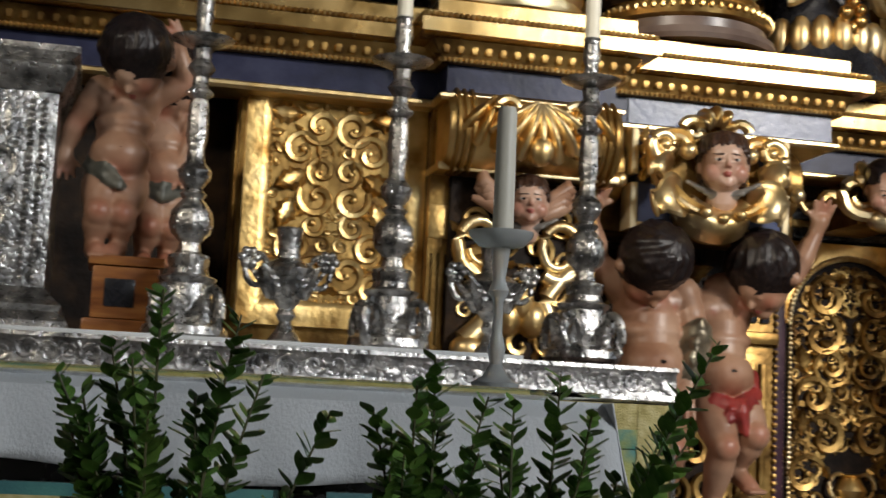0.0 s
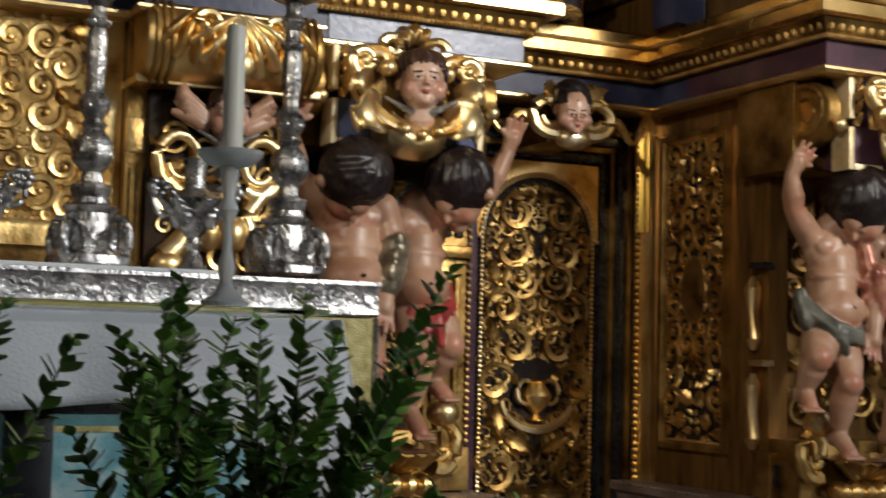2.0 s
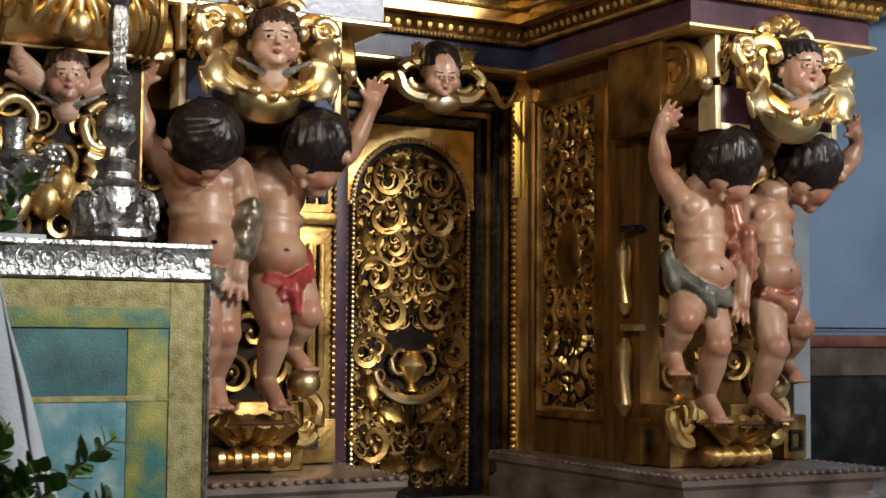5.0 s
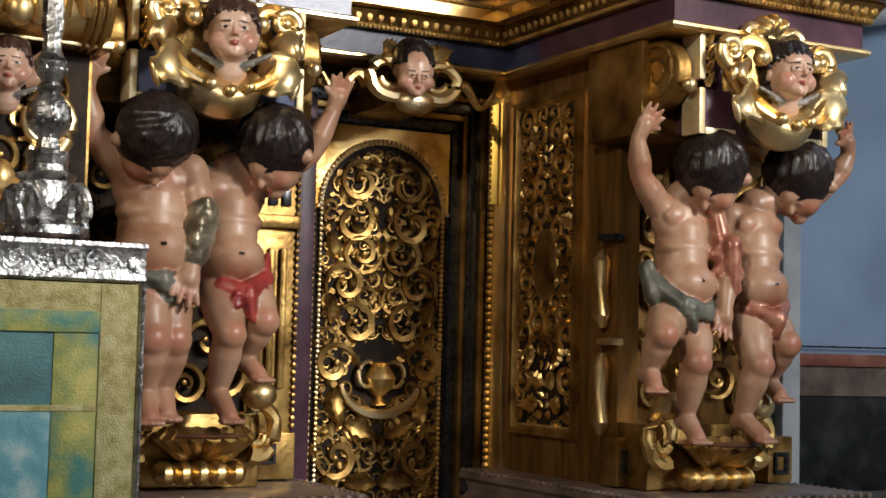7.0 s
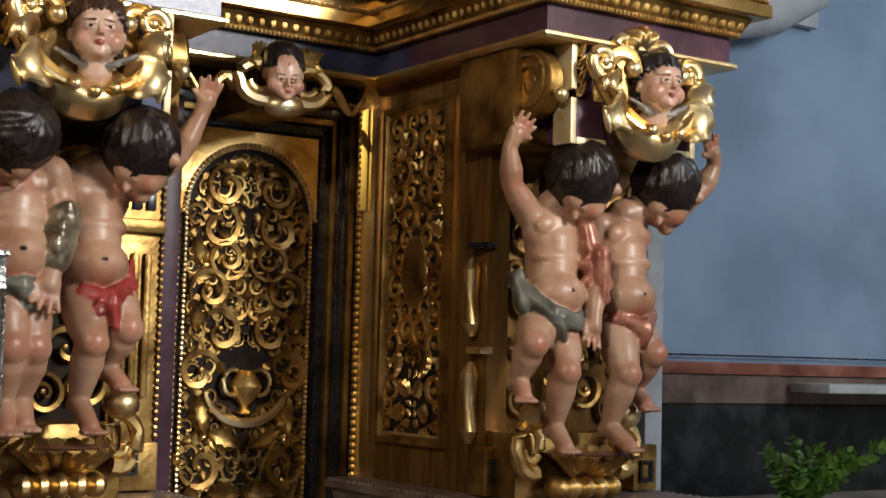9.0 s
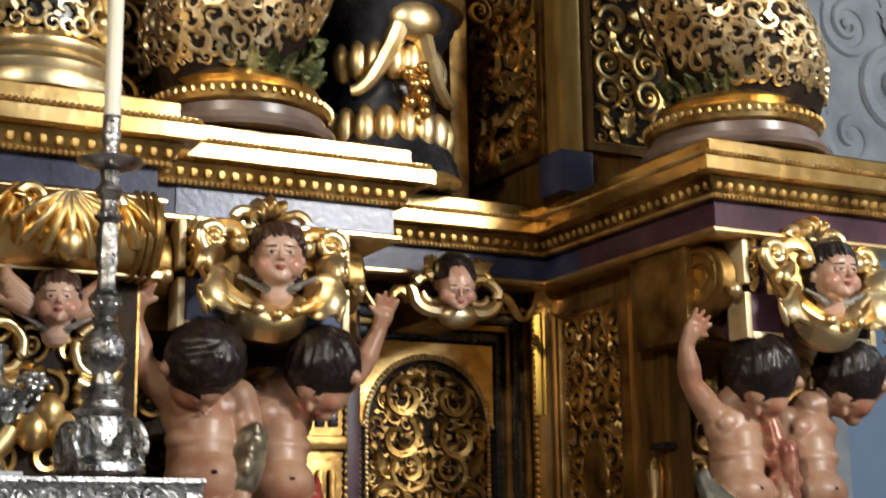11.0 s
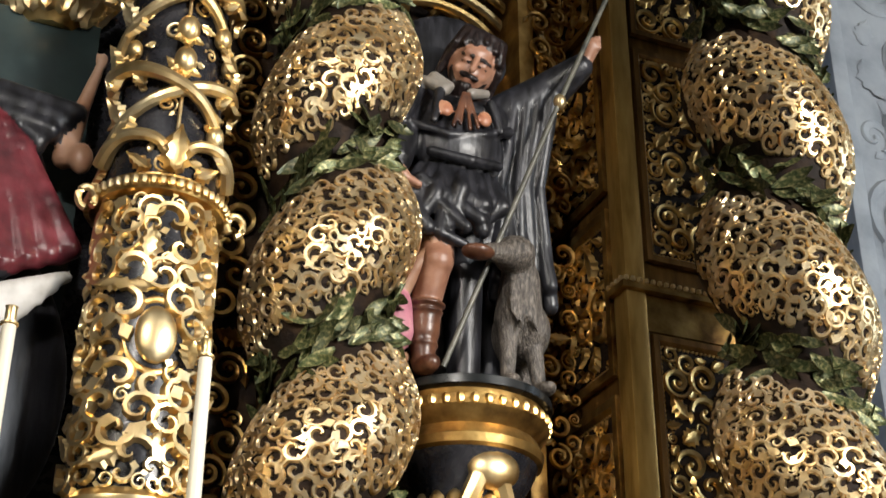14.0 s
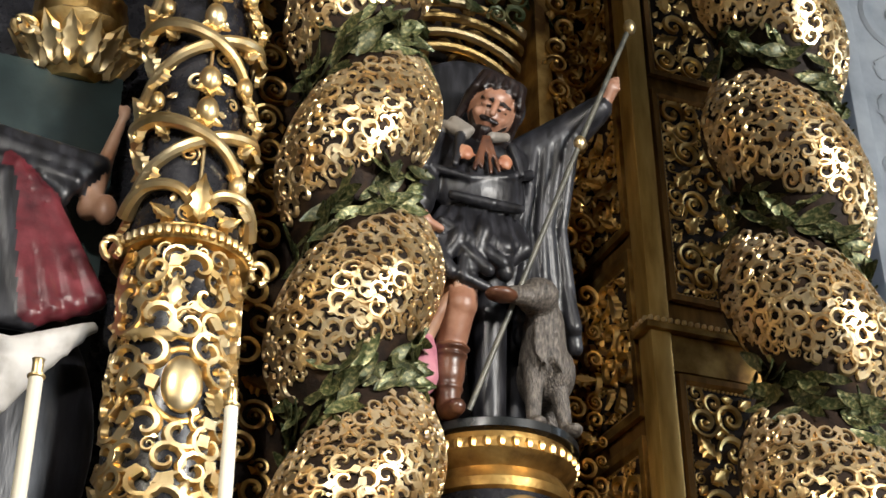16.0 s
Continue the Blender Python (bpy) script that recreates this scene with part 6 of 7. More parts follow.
# the pilgrim: bowed bearded head, cape with collar and shells, wide sleeves, skirted coat and one booted leg
hc, hf, hu = Vector((3.115, 5.80, 5.415)), Vector((-0.22, -0.86, -0.42)).normalized(), Vector((0.27, -0.40, 0.88))
hr = hf.cross(hu).normalized()
hu = hr.cross(hf)
pf = lambda a, b, c: tuple(hc + hf * a + hr * b + hu * c)
S = [("e", pf(0.0, 0, 0.0), (0.125, 0.14, 0.15), (0, 0, 0), 1), ("e", pf(0.07, 0, -0.06), (0.085, 0.075, 0.09), (0, 0, 0), 1), ("e", pf(0.10, 0, 0.05), (0.085, 0.045, 0.05), (0, 0, 0), 1),
     ("c", pf(0.145, 0, 0.02), pf(0.185, 0, -0.055), 0.014, 0.020, 1), ("c", pf(0.15, -0.045, -0.085), pf(0.15, 0.045, -0.085), 0.013, 0.013, 2), ("e", pf(0.14, 0, -0.108), (0.028, 0.018, 0.010), (0, 0, 0), 1),
     ("c", pf(0.11, 0, -0.14), pf(0.10, 0, -0.22), 0.042, 0.022, 2), ("c", pf(0.06, -0.085, -0.07), pf(0.09, -0.03, -0.16), 0.024, 0.034, 2), ("c", pf(0.06, 0.085, -0.07), pf(0.09, 0.03, -0.16), 0.024, 0.034, 2),
     ("e", pf(-0.045, 0, 0.05), (0.145, 0.14, 0.15), (0, 0, 0), 2), ("e", (3.10, 6.02, 5.63), (0.33, 0.05, 0.25), (0, -8, 0), 0),
     ("c", (3.12, 5.85, 5.34), (3.10, 5.95, 5.20), 0.085, 0.10, 1), ("e", (3.12, 5.95, 5.12), (0.31, 0.19, 0.17), (0, -6, 0), 0), ("e", (3.05, 5.90, 4.93), (0.27, 0.20, 0.25), (0, 0, 0), 0), ("e", (3.03, 5.92, 4.66), (0.25, 0.20, 0.22), (0, 0, 0), 0),
     ("c", (2.80, 5.80, 5.26), (2.93, 5.72, 5.17), 0.026, 0.036, 3), ("c", (2.88, 5.745, 5.25), (2.95, 5.70, 5.18), 0.03, 0.026, 3), ("c", (3.07, 5.705, 5.17), (3.17, 5.745, 5.22), 0.030, 0.026, 3),
     ("c", (2.85, 5.95, 5.20), (2.735, 5.87, 4.95), 0.125, 0.115, 0), ("c", (2.735, 5.87, 4.95), (2.68, 5.76, 4.72), 0.115, 0.09, 0), ("c", (2.68, 5.75, 4.66), (2.70, 5.70, 4.59), 0.045, 0.04, 1), ("c", (2.70, 5.70, 4.59), (2.78, 5.68, 4.55), 0.03, 0.018, 1),
     ("c", (3.33, 5.94, 5.22), (3.56, 5.84, 5.38), 0.125, 0.115, 0), ("c", (3.56, 5.84, 5.38), (3.70, 5.69, 5.50), 0.115, 0.075, 0), ("c", (3.72, 5.66, 5.53), (3.742, 5.625, 5.61), 0.04, 0.05, 1),
     ("c", (2.95, 5.90, 4.45), (2.915, 5.78, 4.21), 0.098, 0.088, 1), ("e", (2.915, 5.765, 4.20), (0.075, 0.07, 0.08), (0, 0, 0), 1), ("c", (2.91, 5.79, 4.18), (2.89, 5.86, 4.0), 0.08, 0.074, 1),
     ("c", (2.89, 5.86, 3.99), (2.89, 5.885, 3.86), 0.082, 0.080, 4), ("c", (2.89, 5.885, 3.86), (2.89, 5.89, 3.72), 0.076, 0.056, 4), ("e", (2.89, 5.85, 4.0), (0.098, 0.098, 0.022), (10, 0, 0), 4), ("e", (2.89, 5.86, 3.965), (0.090, 0.090, 0.016), (10, 0, 0), 4),
     ("e", (2.89, 5.885, 3.80), (0.078, 0.074, 0.014), (0, 0, 0), 4), ("c", (2.89, 5.88, 3.685), (2.885, 5.76, 3.665), 0.05, 0.042, 4),
     ("c", (3.14, 5.98, 4.45), (3.16, 6.02, 3.70), 0.11, 0.08, 0), ("e", (3.20, 6.15, 4.2), (0.30, 0.10, 0.55), (0, 0, 0), 0)]
for q in (-1, 1):
    S += [("c", pf(0.142, q * 0.022, 0.022), pf(0.115, q * 0.085, 0.020), 0.010, 0.007, 2), ("e", pf(0.128, q * 0.048, -0.008), (0.022, 0.014, 0.013), (0, 0, 0), 1), ("c", pf(0.140, q * 0.026, -0.014), pf(0.122, q * 0.072, -0.016), 0.005, 0.004, 2), ("e", pf(0.095, q * 0.062, -0.055), (0.034, 0.03, 0.03), (0, 0, 0), 1)]
for k in range(26):
    w = -1.9 + 0.152 * k
    a, b, c = pf(-0.06, 0.02 * math.sin(w), 0.19), pf(0.05 * math.cos(w) + 0.02, 0.11 * math.sin(w), 0.165), pf(0.075 * math.cos(w) + 0.03 + 0.015 * math.sin(k * 2.3), 0.145 * math.sin(w), 0.10 - 0.12 * (abs(w) / 1.9) ** 2 + 0.02 * math.sin(k * 1.7))
    d = pf(0.02 + 0.03 * math.cos(w), 0.155 * math.sin(w), 0.03 - 0.17 * (abs(w) / 1.9) ** 2)
    S += [("c", a, b, 0.018, 0.024, 2), ("c", b, c, 0.024, 0.018, 2)]
    if abs(w) > 1.1:
        S.append(("c", c, d, 0.022, 0.014, 2))
for k in range(4):
    S.append(("c", (3.715 + 0.004 * k, 5.625, 5.575 + 0.024 * k), (3.775, 5.59, 5.585 + 0.024 * k), 0.014, 0.012, 1))
# cape with its hem and loose folds
for p, q, r0, r1 in (((2.82, 5.82, 5.22), (2.72, 5.76, 4.97), 0.05, 0.035), ((2.72, 5.78, 4.97), (2.95, 5.715, 4.90), 0.024, 0.022), ((2.95, 5.715, 4.90), (3.15, 5.72, 4.95), 0.022, 0.022), ((3.15, 5.72, 4.95), (3.32, 5.79, 5.05), 0.022, 0.03),
                     ((2.90, 5.72, 5.14), (2.86, 5.69, 4.95), 0.03, 0.02), ((3.20, 5.74, 5.16), (3.24, 5.72, 4.99), 0.03, 0.02), ((2.86, 5.73, 4.79), (3.06, 5.695, 4.76), 0.026, 0.03), ((3.06, 5.695, 4.76), (3.24, 5.75, 4.80), 0.03, 0.026)):
    S.append(("c", p, q, r0, r1, 0))
# the coat's skirt, gathered towards the hip
for k in range(9):
    x = -1 + 0.25 * k
    top, mid = (3.04 + 0.20 * x, 5.76 + 0.05 * x * x, 4.75), (3.0 + 0.25 * x, 5.69 + 0.06 * x * x + 0.025 * (k % 2), 4.55 + 0.03 * math.sin(k * 1.9))
    low = (2.93 + 0.21 * x + 0.04 * math.sin(k * 2.3), 5.70 + 0.06 * x * x + 0.03 * ((k + 1) % 2), 4.33 + 0.05 * abs(x) + 0.03 * math.sin(k * 1.3) + 0.10 * max(0, x))
    S += [("c", top, mid, 0.022, 0.05 - 0.008 * (k % 2), 0), ("c", mid, low, 0.05, 0.034, 0)]
for p, q, r0, r1 in (((2.80, 5.72, 4.62), (3.10, 5.68, 4.42), 0.03, 0.04), ((2.84, 5.70, 4.53), (3.02, 5.67, 4.36), 0.024, 0.034), ((3.16, 5.76, 4.66), (3.12, 5.70, 4.38), 0.03, 0.045), ((2.74, 5.74, 4.48), (2.84, 5.71, 4.34), 0.05, 0.04), ((2.90, 5.70, 4.32), (3.03, 5.70, 4.28), 0.03, 0.026)):
    S.append(("c", p, q, r0, r1, 0))
# cloak that falls from the raised arm
for k in range(9):
    x0, x1 = 3.30 + 0.035 * k, 3.26 + 0.034 * k + 0.02 * math.sin(k * 2.0)
    S.append(("c", (x0, 5.86 - 0.012 * k + 0.02 * (k % 2), 5.20 + 0.022 * k), (x1, 5.88 + 0.05 * (k % 2), 4.80), 0.042, 0.036, 0))
    S.append(("c", (x1, 5.88 + 0.05 * (k % 2), 4.80), (x1 - 0.02 + 0.014 * k, 5.92 + 0.045 * ((k + 1) % 2), 4.36 - 0.09 * (k % 3)), 0.038, 0.044, 0))
S.append(("e", (3.40, 6.0, 4.85), (0.17, 0.08, 0.50), (0, 0, 0), 0))
for k, x in enumerate((-0.05, -0.02, 0.02, 0.055)):
    S.append(("c", (3.03 + 0.3 * x, 5.68, 5.15), (3.02 + 1.3 * x, 5.67, 4.93 + 0.02 * (k % 2)), 0.009, 0.012, 4))
for x, z in ((2.92, 5.03), (3.135, 5.02)):
    S.append(("e", (x, 5.685, z), (0.040, 0.02, 0.046), (0, 0, 0), 5))
sculpt("pilgrim_statue", S, [DARKC, SKINB, HAIR, COLLAR, LEATHER, SHELLP], 0.0075, 6, "painted wooden figure in dark pilgrim's cloak, pale collar and boots", "statue")
staff = thing("pilgrim_staff", "long thin brown staff with a gilt ferrule held by the figure", "staff")
part("rod", tube([(2.985, 5.86, 3.70), (3.54, 5.63, 5.203), (3.823, 5.52, 5.947)], 0.014, 10), GREYC, staff)
part("ferrule", ball((3.54, 5.63, 5.203), (0.034, 0.034, 0.045), 12, 8), GOLDP, staff)
part("finial", ball((3.83, 5.515, 5.965), (0.035, 0.035, 0.05), 12, 8), GOLDP, staff)
D = [("c", (3.42, 5.93, 4.05), (3.40, 5.86, 4.25), 0.125, 0.10, 0), ("e", (3.33, 5.78, 4.33), (0.105, 0.11, 0.095), (0, 0, 0), 0), ("c", (3.28, 5.74, 4.30), (3.13, 5.68, 4.26), 0.065, 0.04, 0),
     ("e", (3.41, 5.80, 4.28), (0.035, 0.05, 0.09), (0, 10, 0), 0), ("e", (3.47, 6.02, 4.02), (0.14, 0.20, 0.17), (0, 0, 0), 0),
     ("c", (3.35, 5.90, 4.02), (3.33, 5.88, 3.70), 0.055, 0.034, 0), ("c", (3.48, 5.92, 4.0), (3.51, 5.90, 3.70), 0.055, 0.034, 0), ("e", (3.32, 5.84, 3.675), (0.05, 0.075, 0.035), (0, 0, 0), 0), ("e", (3.52, 5.86, 3.675), (0.05, 0.075, 0.035), (0, 0, 0), 0),
     ("c", (3.55, 6.10, 3.9), (3.55, 6.15, 3.68), 0.07, 0.05, 0)]
for k in range(12):
    D.append(("c", (3.33 + 0.02 * (k % 6), 5.80 + 0.02 * (k // 6), 4.18 - 0.03 * (k % 4)), (3.32 + 0.028 * (k % 6), 5.80, 4.02 - 0.04 * (k % 3)), 0.02, 0.008, 0))
sculpt("dog_statue", D, [FUR], 0.012, 1, "grey painted wooden dog standing on the pedestal", "statue")
tagged(part("bread_roll", ball((3.08, 5.66, 4.235), (0.085, 0.06, 0.035), 16, 10), LEATHER), "round brown carved loaf in the dog's mouth", "bread")
A = [("c", (2.74, 5.86, 3.98), (2.72, 5.84, 3.82), 0.08, 0.10, 0), ("c", (2.73, 5.84, 3.86), (2.73, 5.84, 3.68), 0.055, 0.04, 1), ("e", (2.74, 5.80, 3.67), (0.04, 0.07, 0.03), (0, 0, 0), 1),
     ("c", (2.76, 5.86, 4.05), (2.82, 5.80, 4.18), 0.05, 0.042, 1), ("c", (2.82, 5.80, 4.18), (2.89, 5.75, 4.27), 0.04, 0.03, 1), ("e", (2.90, 5.74, 4.31), (0.04, 0.03, 0.05), (0, 0, 0), 1), ("e", (2.66, 5.92, 4.12), (0.10, 0.10, 0.12), (0, 0, 0), 1)]
sculpt("small_child_figure", A, [PINKC, SKIN], 0.012, 2, "small painted child figure in pink beside the pilgrim's leg", "statue")

# ---- dark scene left of the straight column ----
cv = thing("relief_backdrop", "dark green painted board behind a carved scene", "backdrop panel")
boxpart("board", (-1.2, 1.24, 6.05, 6.10, 3.6, 5.28), CANVAS, cv)
# black sheet stands in for the deep shade behind the carved scene
boxpart("shade_sheet", (-1.2, 1.75, 6.25, 6.30, 2.52, 9.0), BLACKP, cv)
rc = thing("gilt_capital", "gilded carved capital above the dark board", "capital")
part("drum", lathe([(0.13, 0.0), (0.17, 0.05), (0.16, 0.10), (0.20, 0.14), (0.19, 0.2), (0.24, 0.26), (0.26, 0.3), (0.22, 0.34), (0.22, 0.5)], (1.0, 6.14, 5.22), 28, 12, 0.08), GOLD, rc)
leaves_of("capital_leaf", ([acanthus_at((1.0 + 0.17 * math.cos(a), 6.14 + 0.17 * math.sin(a), 5.24), (-math.sin(a), math.cos(a), 0), (0.4 * math.cos(a), 0.4 * math.sin(a), 1), (math.cos(a), math.sin(a), 0), 0.22) for a in np.linspace(3.3, 6.1, 8)]), GOLDP, rc)
for s in (-1, 1):
    part("volute", tube([(1.0 + s * (0.26 + 0.06 * math.cos(a) * (1 - a / 10)), 5.98, 5.42 + 0.06 * math.sin(a) * (1 - a / 10)) for a in np.linspace(-1, 6, 18)], 0.02, 7), GOLDP, rc)
Mf = [("e", (0.75, 5.92, 4.15), (0.34, 0.14, 0.45), (0, 10, 0), 0), ("e", (0.7, 5.98, 3.3), (0.6, 0.16, 0.8), (0, 0, 0), 0),
      ("c", (1.13, 5.84, 4.38), (1.18, 5.84, 4.66), 0.055, 0.04, 2), ("c", (1.18, 5.84, 4.66), (1.225, 5.82, 4.86), 0.038, 0.026, 2), ("e", (1.235, 5.81, 4.91), (0.03, 0.025, 0.06), (0, 10, 0), 2), ("c", (1.225, 5.81, 4.88), (1.20, 5.80, 4.95), 0.012, 0.01, 2),
      ("e", (1.20, 5.78, 4.36), (0.055, 0.05, 0.08), (0, 0, 0), 2)]
for k in range(6):
    Mf.append(("c", (0.55 + 0.03 * k, 5.80 - 0.02 * (k % 2), 4.68 - 0.05 * k), (0.90 + 0.05 * (5 - k), 5.80 - 0.015 * (k % 3), 4.60 - 0.07 * k), 0.045, 0.05, 0))
    Mf.append(("c", (0.60 + 0.035 * k, 5.72 + 0.02 * (k % 2), 4.42), (0.70 + 0.045 * k, 5.72, 3.72), 0.035, 0.05, 0))
for k in range(7):
    Mf.append(("c", (0.76 + 0.035 * k, 5.75 - 0.025 * (k % 2), 4.52 - 0.03 * k), (0.93 + 0.045 * k, 5.70 + 0.03 * (k % 2), 3.74 + 0.02 * k), 0.026, 0.05, 1))
for k in range(6):
    Mf.append(("c", (0.50, 5.72 - 0.02 * (k % 2), 3.66 - 0.045 * k), (0.86, 5.66 - 0.02 * ((k + 1) % 2), 3.56 - 0.05 * k), 0.035, 0.045, 3))
    Mf.append(("c", (0.86, 5.66, 3.56 - 0.05 * k), (1.20 - 0.05 * k, 5.72, 3.74 - 0.06 * k), 0.045, 0.03, 3))
sculpt("robed_relief_figure", Mf, [DARKC, CRIMSON, SKIN, WHITEC], 0.018, 2, "carved robed figure in black and red with a raised arm", "statue")

# ---- altar table, its silver and candles ----
altar = thing("altar", "altar table with a chased silver edge and a silk frontal", "altar", at=(0.4, 4.36, 0))
boxpart("block", (-1.4, 1.79, 4.40, 5.40, 0.0, 0.97), BROWNSTONE, altar)
boxpart("table_top", (-1.42, 1.80, 4.375, 5.42, 0.972, 1.085), BROWNSTONE, altar, 0.006)
part("silver_edge", sweep([(-0.02, 0.972), (0.0, 0.972), (0.008, 0.98), (0.004, 0.995), (0.004, 1.065), (0.010, 1.075), (0.008, 1.088), (-0.02, 1.09)], [(-1.43, 4.372), (1.806, 4.372), (1.806, 5.42)]), SILVER, altar, "chased silver edging")
g = np.random.default_rng(3)
part("chased_relief", ornament(pack(3.2, 0.07, (0.032, 0.022), g, tries=1600), g, flat((-1.4, 4.367, 0.995), (1, 0, 0), (0, -1, 0)), 0.5), SILVER, altar, kind="stuff")
part("altar_cloth_edge", bbox(bmesh.new(), -1.42, 1.30, 4.38, 5.3, 1.088, 1.102, 0.004), LINEN, altar, "thin white linen on the table top")
y = 4.385
boxpart("frontal_ground", (-1.4, 1.80, y, 4.40, 0.02, 0.968), TEAL, altar, 0.002)
boxpart("braid_top", (-1.4, 1.80, y - 0.006, y - 0.001, 0.885, 0.968), BROCADE, altar, 0.002)
boxpart("braid_side", (1.685, 1.80, y - 0.009, y - 0.002, 0.02, 0.968), BROCADE, altar, 0.002)
boxpart("fringe", (-1.4, 1.684, y - 0.012, y - 0.007, 0.825, 0.886), YELLOWG, altar, 0.002)
boxpart("silk_panel", (1.555, 1.684, y - 0.004, y - 0.001, 0.02, 0.824), YELLOWG, altar, 0.001)
boxpart("gold_bar", (-1.4, 1.684, y - 0.008, y - 0.0045, 0.60, 0.618), BROCADE, altar, 0.001)
boxpart("silk_lower", (-1.4, 1.553, y - 0.004, y - 0.001, 0.02, 0.598), AQUA, altar, 0.001)
part("edge_rod", tube([(1.806, 4.372, 0.03), (1.806, 4.372, 0.97)], 0.009, 8), SILVER, altar)


def candlestick(x, y, with_candle, label):
    t = thing("candlestick", label, "candlestick", "silver altar candlesticks", at=(x, y, 1.10))
    a = (x, y, 1.102)
    part("drip_pan", lathe([(0.02, 0.925), (0.05, 0.93), (0.098, 0.95), (0.102, 0.957), (0.05, 0.95), (0.02, 0.95)], a, 28), SILVER, t)
    part("stem", lathe([(r * 1.18, h) for r, h in [(0.045, 0.22), (0.05, 0.25), (0.028, 0.27), (0.024, 0.30), (0.046, 0.33), (0.052, 0.36), (0.048, 0.40), (0.024, 0.44), (0.032, 0.455), (0.02, 0.47), (0.036, 0.50), (0.040, 0.53), (0.022, 0.56), (0.020, 0.60), (0.026, 0.64), (0.024, 0.74), (0.020, 0.76), (0.034, 0.78), (0.020, 0.80), (0.018, 0.83), (0.034, 0.86), (0.020, 0.89), (0.024, 0.925)]], a, 24, 8, 0.14), SILVER, t)
    for zz, rr in ((0.255, 0.055), (0.345, 0.056), (0.51, 0.042), (0.78, 0.036)):
        part("knop_ring", lathe([(rr * 0.6, zz - 0.012), (rr, zz - 0.006), (rr * 1.05, zz), (rr, zz + 0.006), (rr * 0.6, zz + 0.012)], a, 24, 12, 0.15), SILVER, t)
    part("socket", lathe([(0.02, 0.95), (0.03, 0.97), (0.022, 1.0), (0.03, 1.03), (0.027, 1.09), (0.031, 1.10), (0.022, 1.10)], a, 20), SILVER, t)
    part("base", lathe([(0.112, 0.0), (0.124, 0.01), (0.120, 0.035), (0.095, 0.05), (0.082, 0.07), (0.074, 0.12), (0.070, 0.17), (0.080, 0.18), (0.084, 0.19), (0.060, 0.20), (0.055, 0.22)], a, 24, 6, 0.10), SILVER, t)
    for k in range(4):
        b = radians(45 + 90 * k)
        dx, dy = math.cos(b), math.sin(b)
        part("scroll_foot", tube([(x + dx * (0.100 + 0.042 * math.cos(q) * (1 - q / 9)), y + dy * (0.100 + 0.042 * math.cos(q) * (1 - q / 9)), 1.195 + 0.075 * math.sin(q) * (1 - q / 9)) for q in np.linspace(-2.4, 4.5, 18)], [0.021 * (1 - i / 30) for i in range(18)], 8), SILVER, t)
    for k in range(6):
        b = k * math.pi / 3
        V, F = acanthus_at((x + 0.085 * math.cos(b), y + 0.085 * math.sin(b), 1.11), (-math.sin(b), math.cos(b), 0), (-0.15 * math.cos(b), -0.15 * math.sin(b), 1), (math.cos(b), math.sin(b), 0), 0.13)
        part("base_leaf", (V, F), SILVER, t)
    if with_candle:
        c = tagged(part("candle", lathe([(0.0, 1.06), (0.026, 1.06), (0.025, 1.40), (0.0235, 1.86), (0.021, 1.88), (0.0, 1.882)], a, 20), WAX), "tall ivory wax candle in a silver candlestick", "candle", "altar candles")
        part("candle_cap", lathe([(0.027, 1.862), (0.03, 1.865), (0.03, 1.872), (0.019, 1.875), (0.019, 1.925), (0.022, 1.93), (0.0, 1.932)], a, 16), GOLDP, c)
    return t


candlestick(1.56, 4.58, True, "tall embossed silver candlestick at the end of the altar")
candlestick(0.905, 4.58, True, "tall embossed silver candlestick on the altar")
candlestick(0.255, 4.58, True, "tall embossed silver candlestick beside the silver pedestal")


def urn(x, y, label):
    t = thing("silver_vase", label, "vase", "silver vases", at=(x, y, 1.102))
    a = (x, y, 1.102)
    part("body", lathe([(0.045, 0.0), (0.05, 0.01), (0.03, 0.04), (0.018, 0.07), (0.03, 0.09), (0.022, 0.11), (0.05, 0.15), (0.085, 0.20), (0.09, 0.235), (0.06, 0.255), (0.035, 0.27), (0.032, 0.30), (0.036, 0.34), (0.042, 0.365), (0.036, 0.368)], a, 24, 10, 0.07), SILVER, t)
    for s in (-1, 1):
        part("handle", tube([(x + s * (0.10 + 0.035 * math.cos(q)), y, 1.102 + 0.23 + 0.05 * math.sin(q)) for q in np.linspace(-2.2, 3.0, 16)], 0.010, 7), SILVER, t)
        part("handle_flower", join([ball((x + s * 0.125 + 0.022 * math.cos(q), y - 0.01, 1.102 + 0.265 + 0.022 * math.sin(q)), 0.016, 8, 5) for q in np.linspace(0, 5.2, 6)]), SILVER, t)
    leaves_of("belly_leaf", ([acanthus_at((x + 0.05 * math.cos(b), y + 0.05 * math.sin(b), 1.102 + 0.14), (-math.sin(b), math.cos(b), 0), (0.4 * math.cos(b), 0.4 * math.sin(b), 1), (math.cos(b), math.sin(b), 0), 0.10) for b in np.linspace(0, 5.5, 8)]), SILVER, t)


urn(0.565, 4.55, "small chased silver vase with flower handles")
urn(1.232, 4.55, "small chased silver vase with scroll handles")

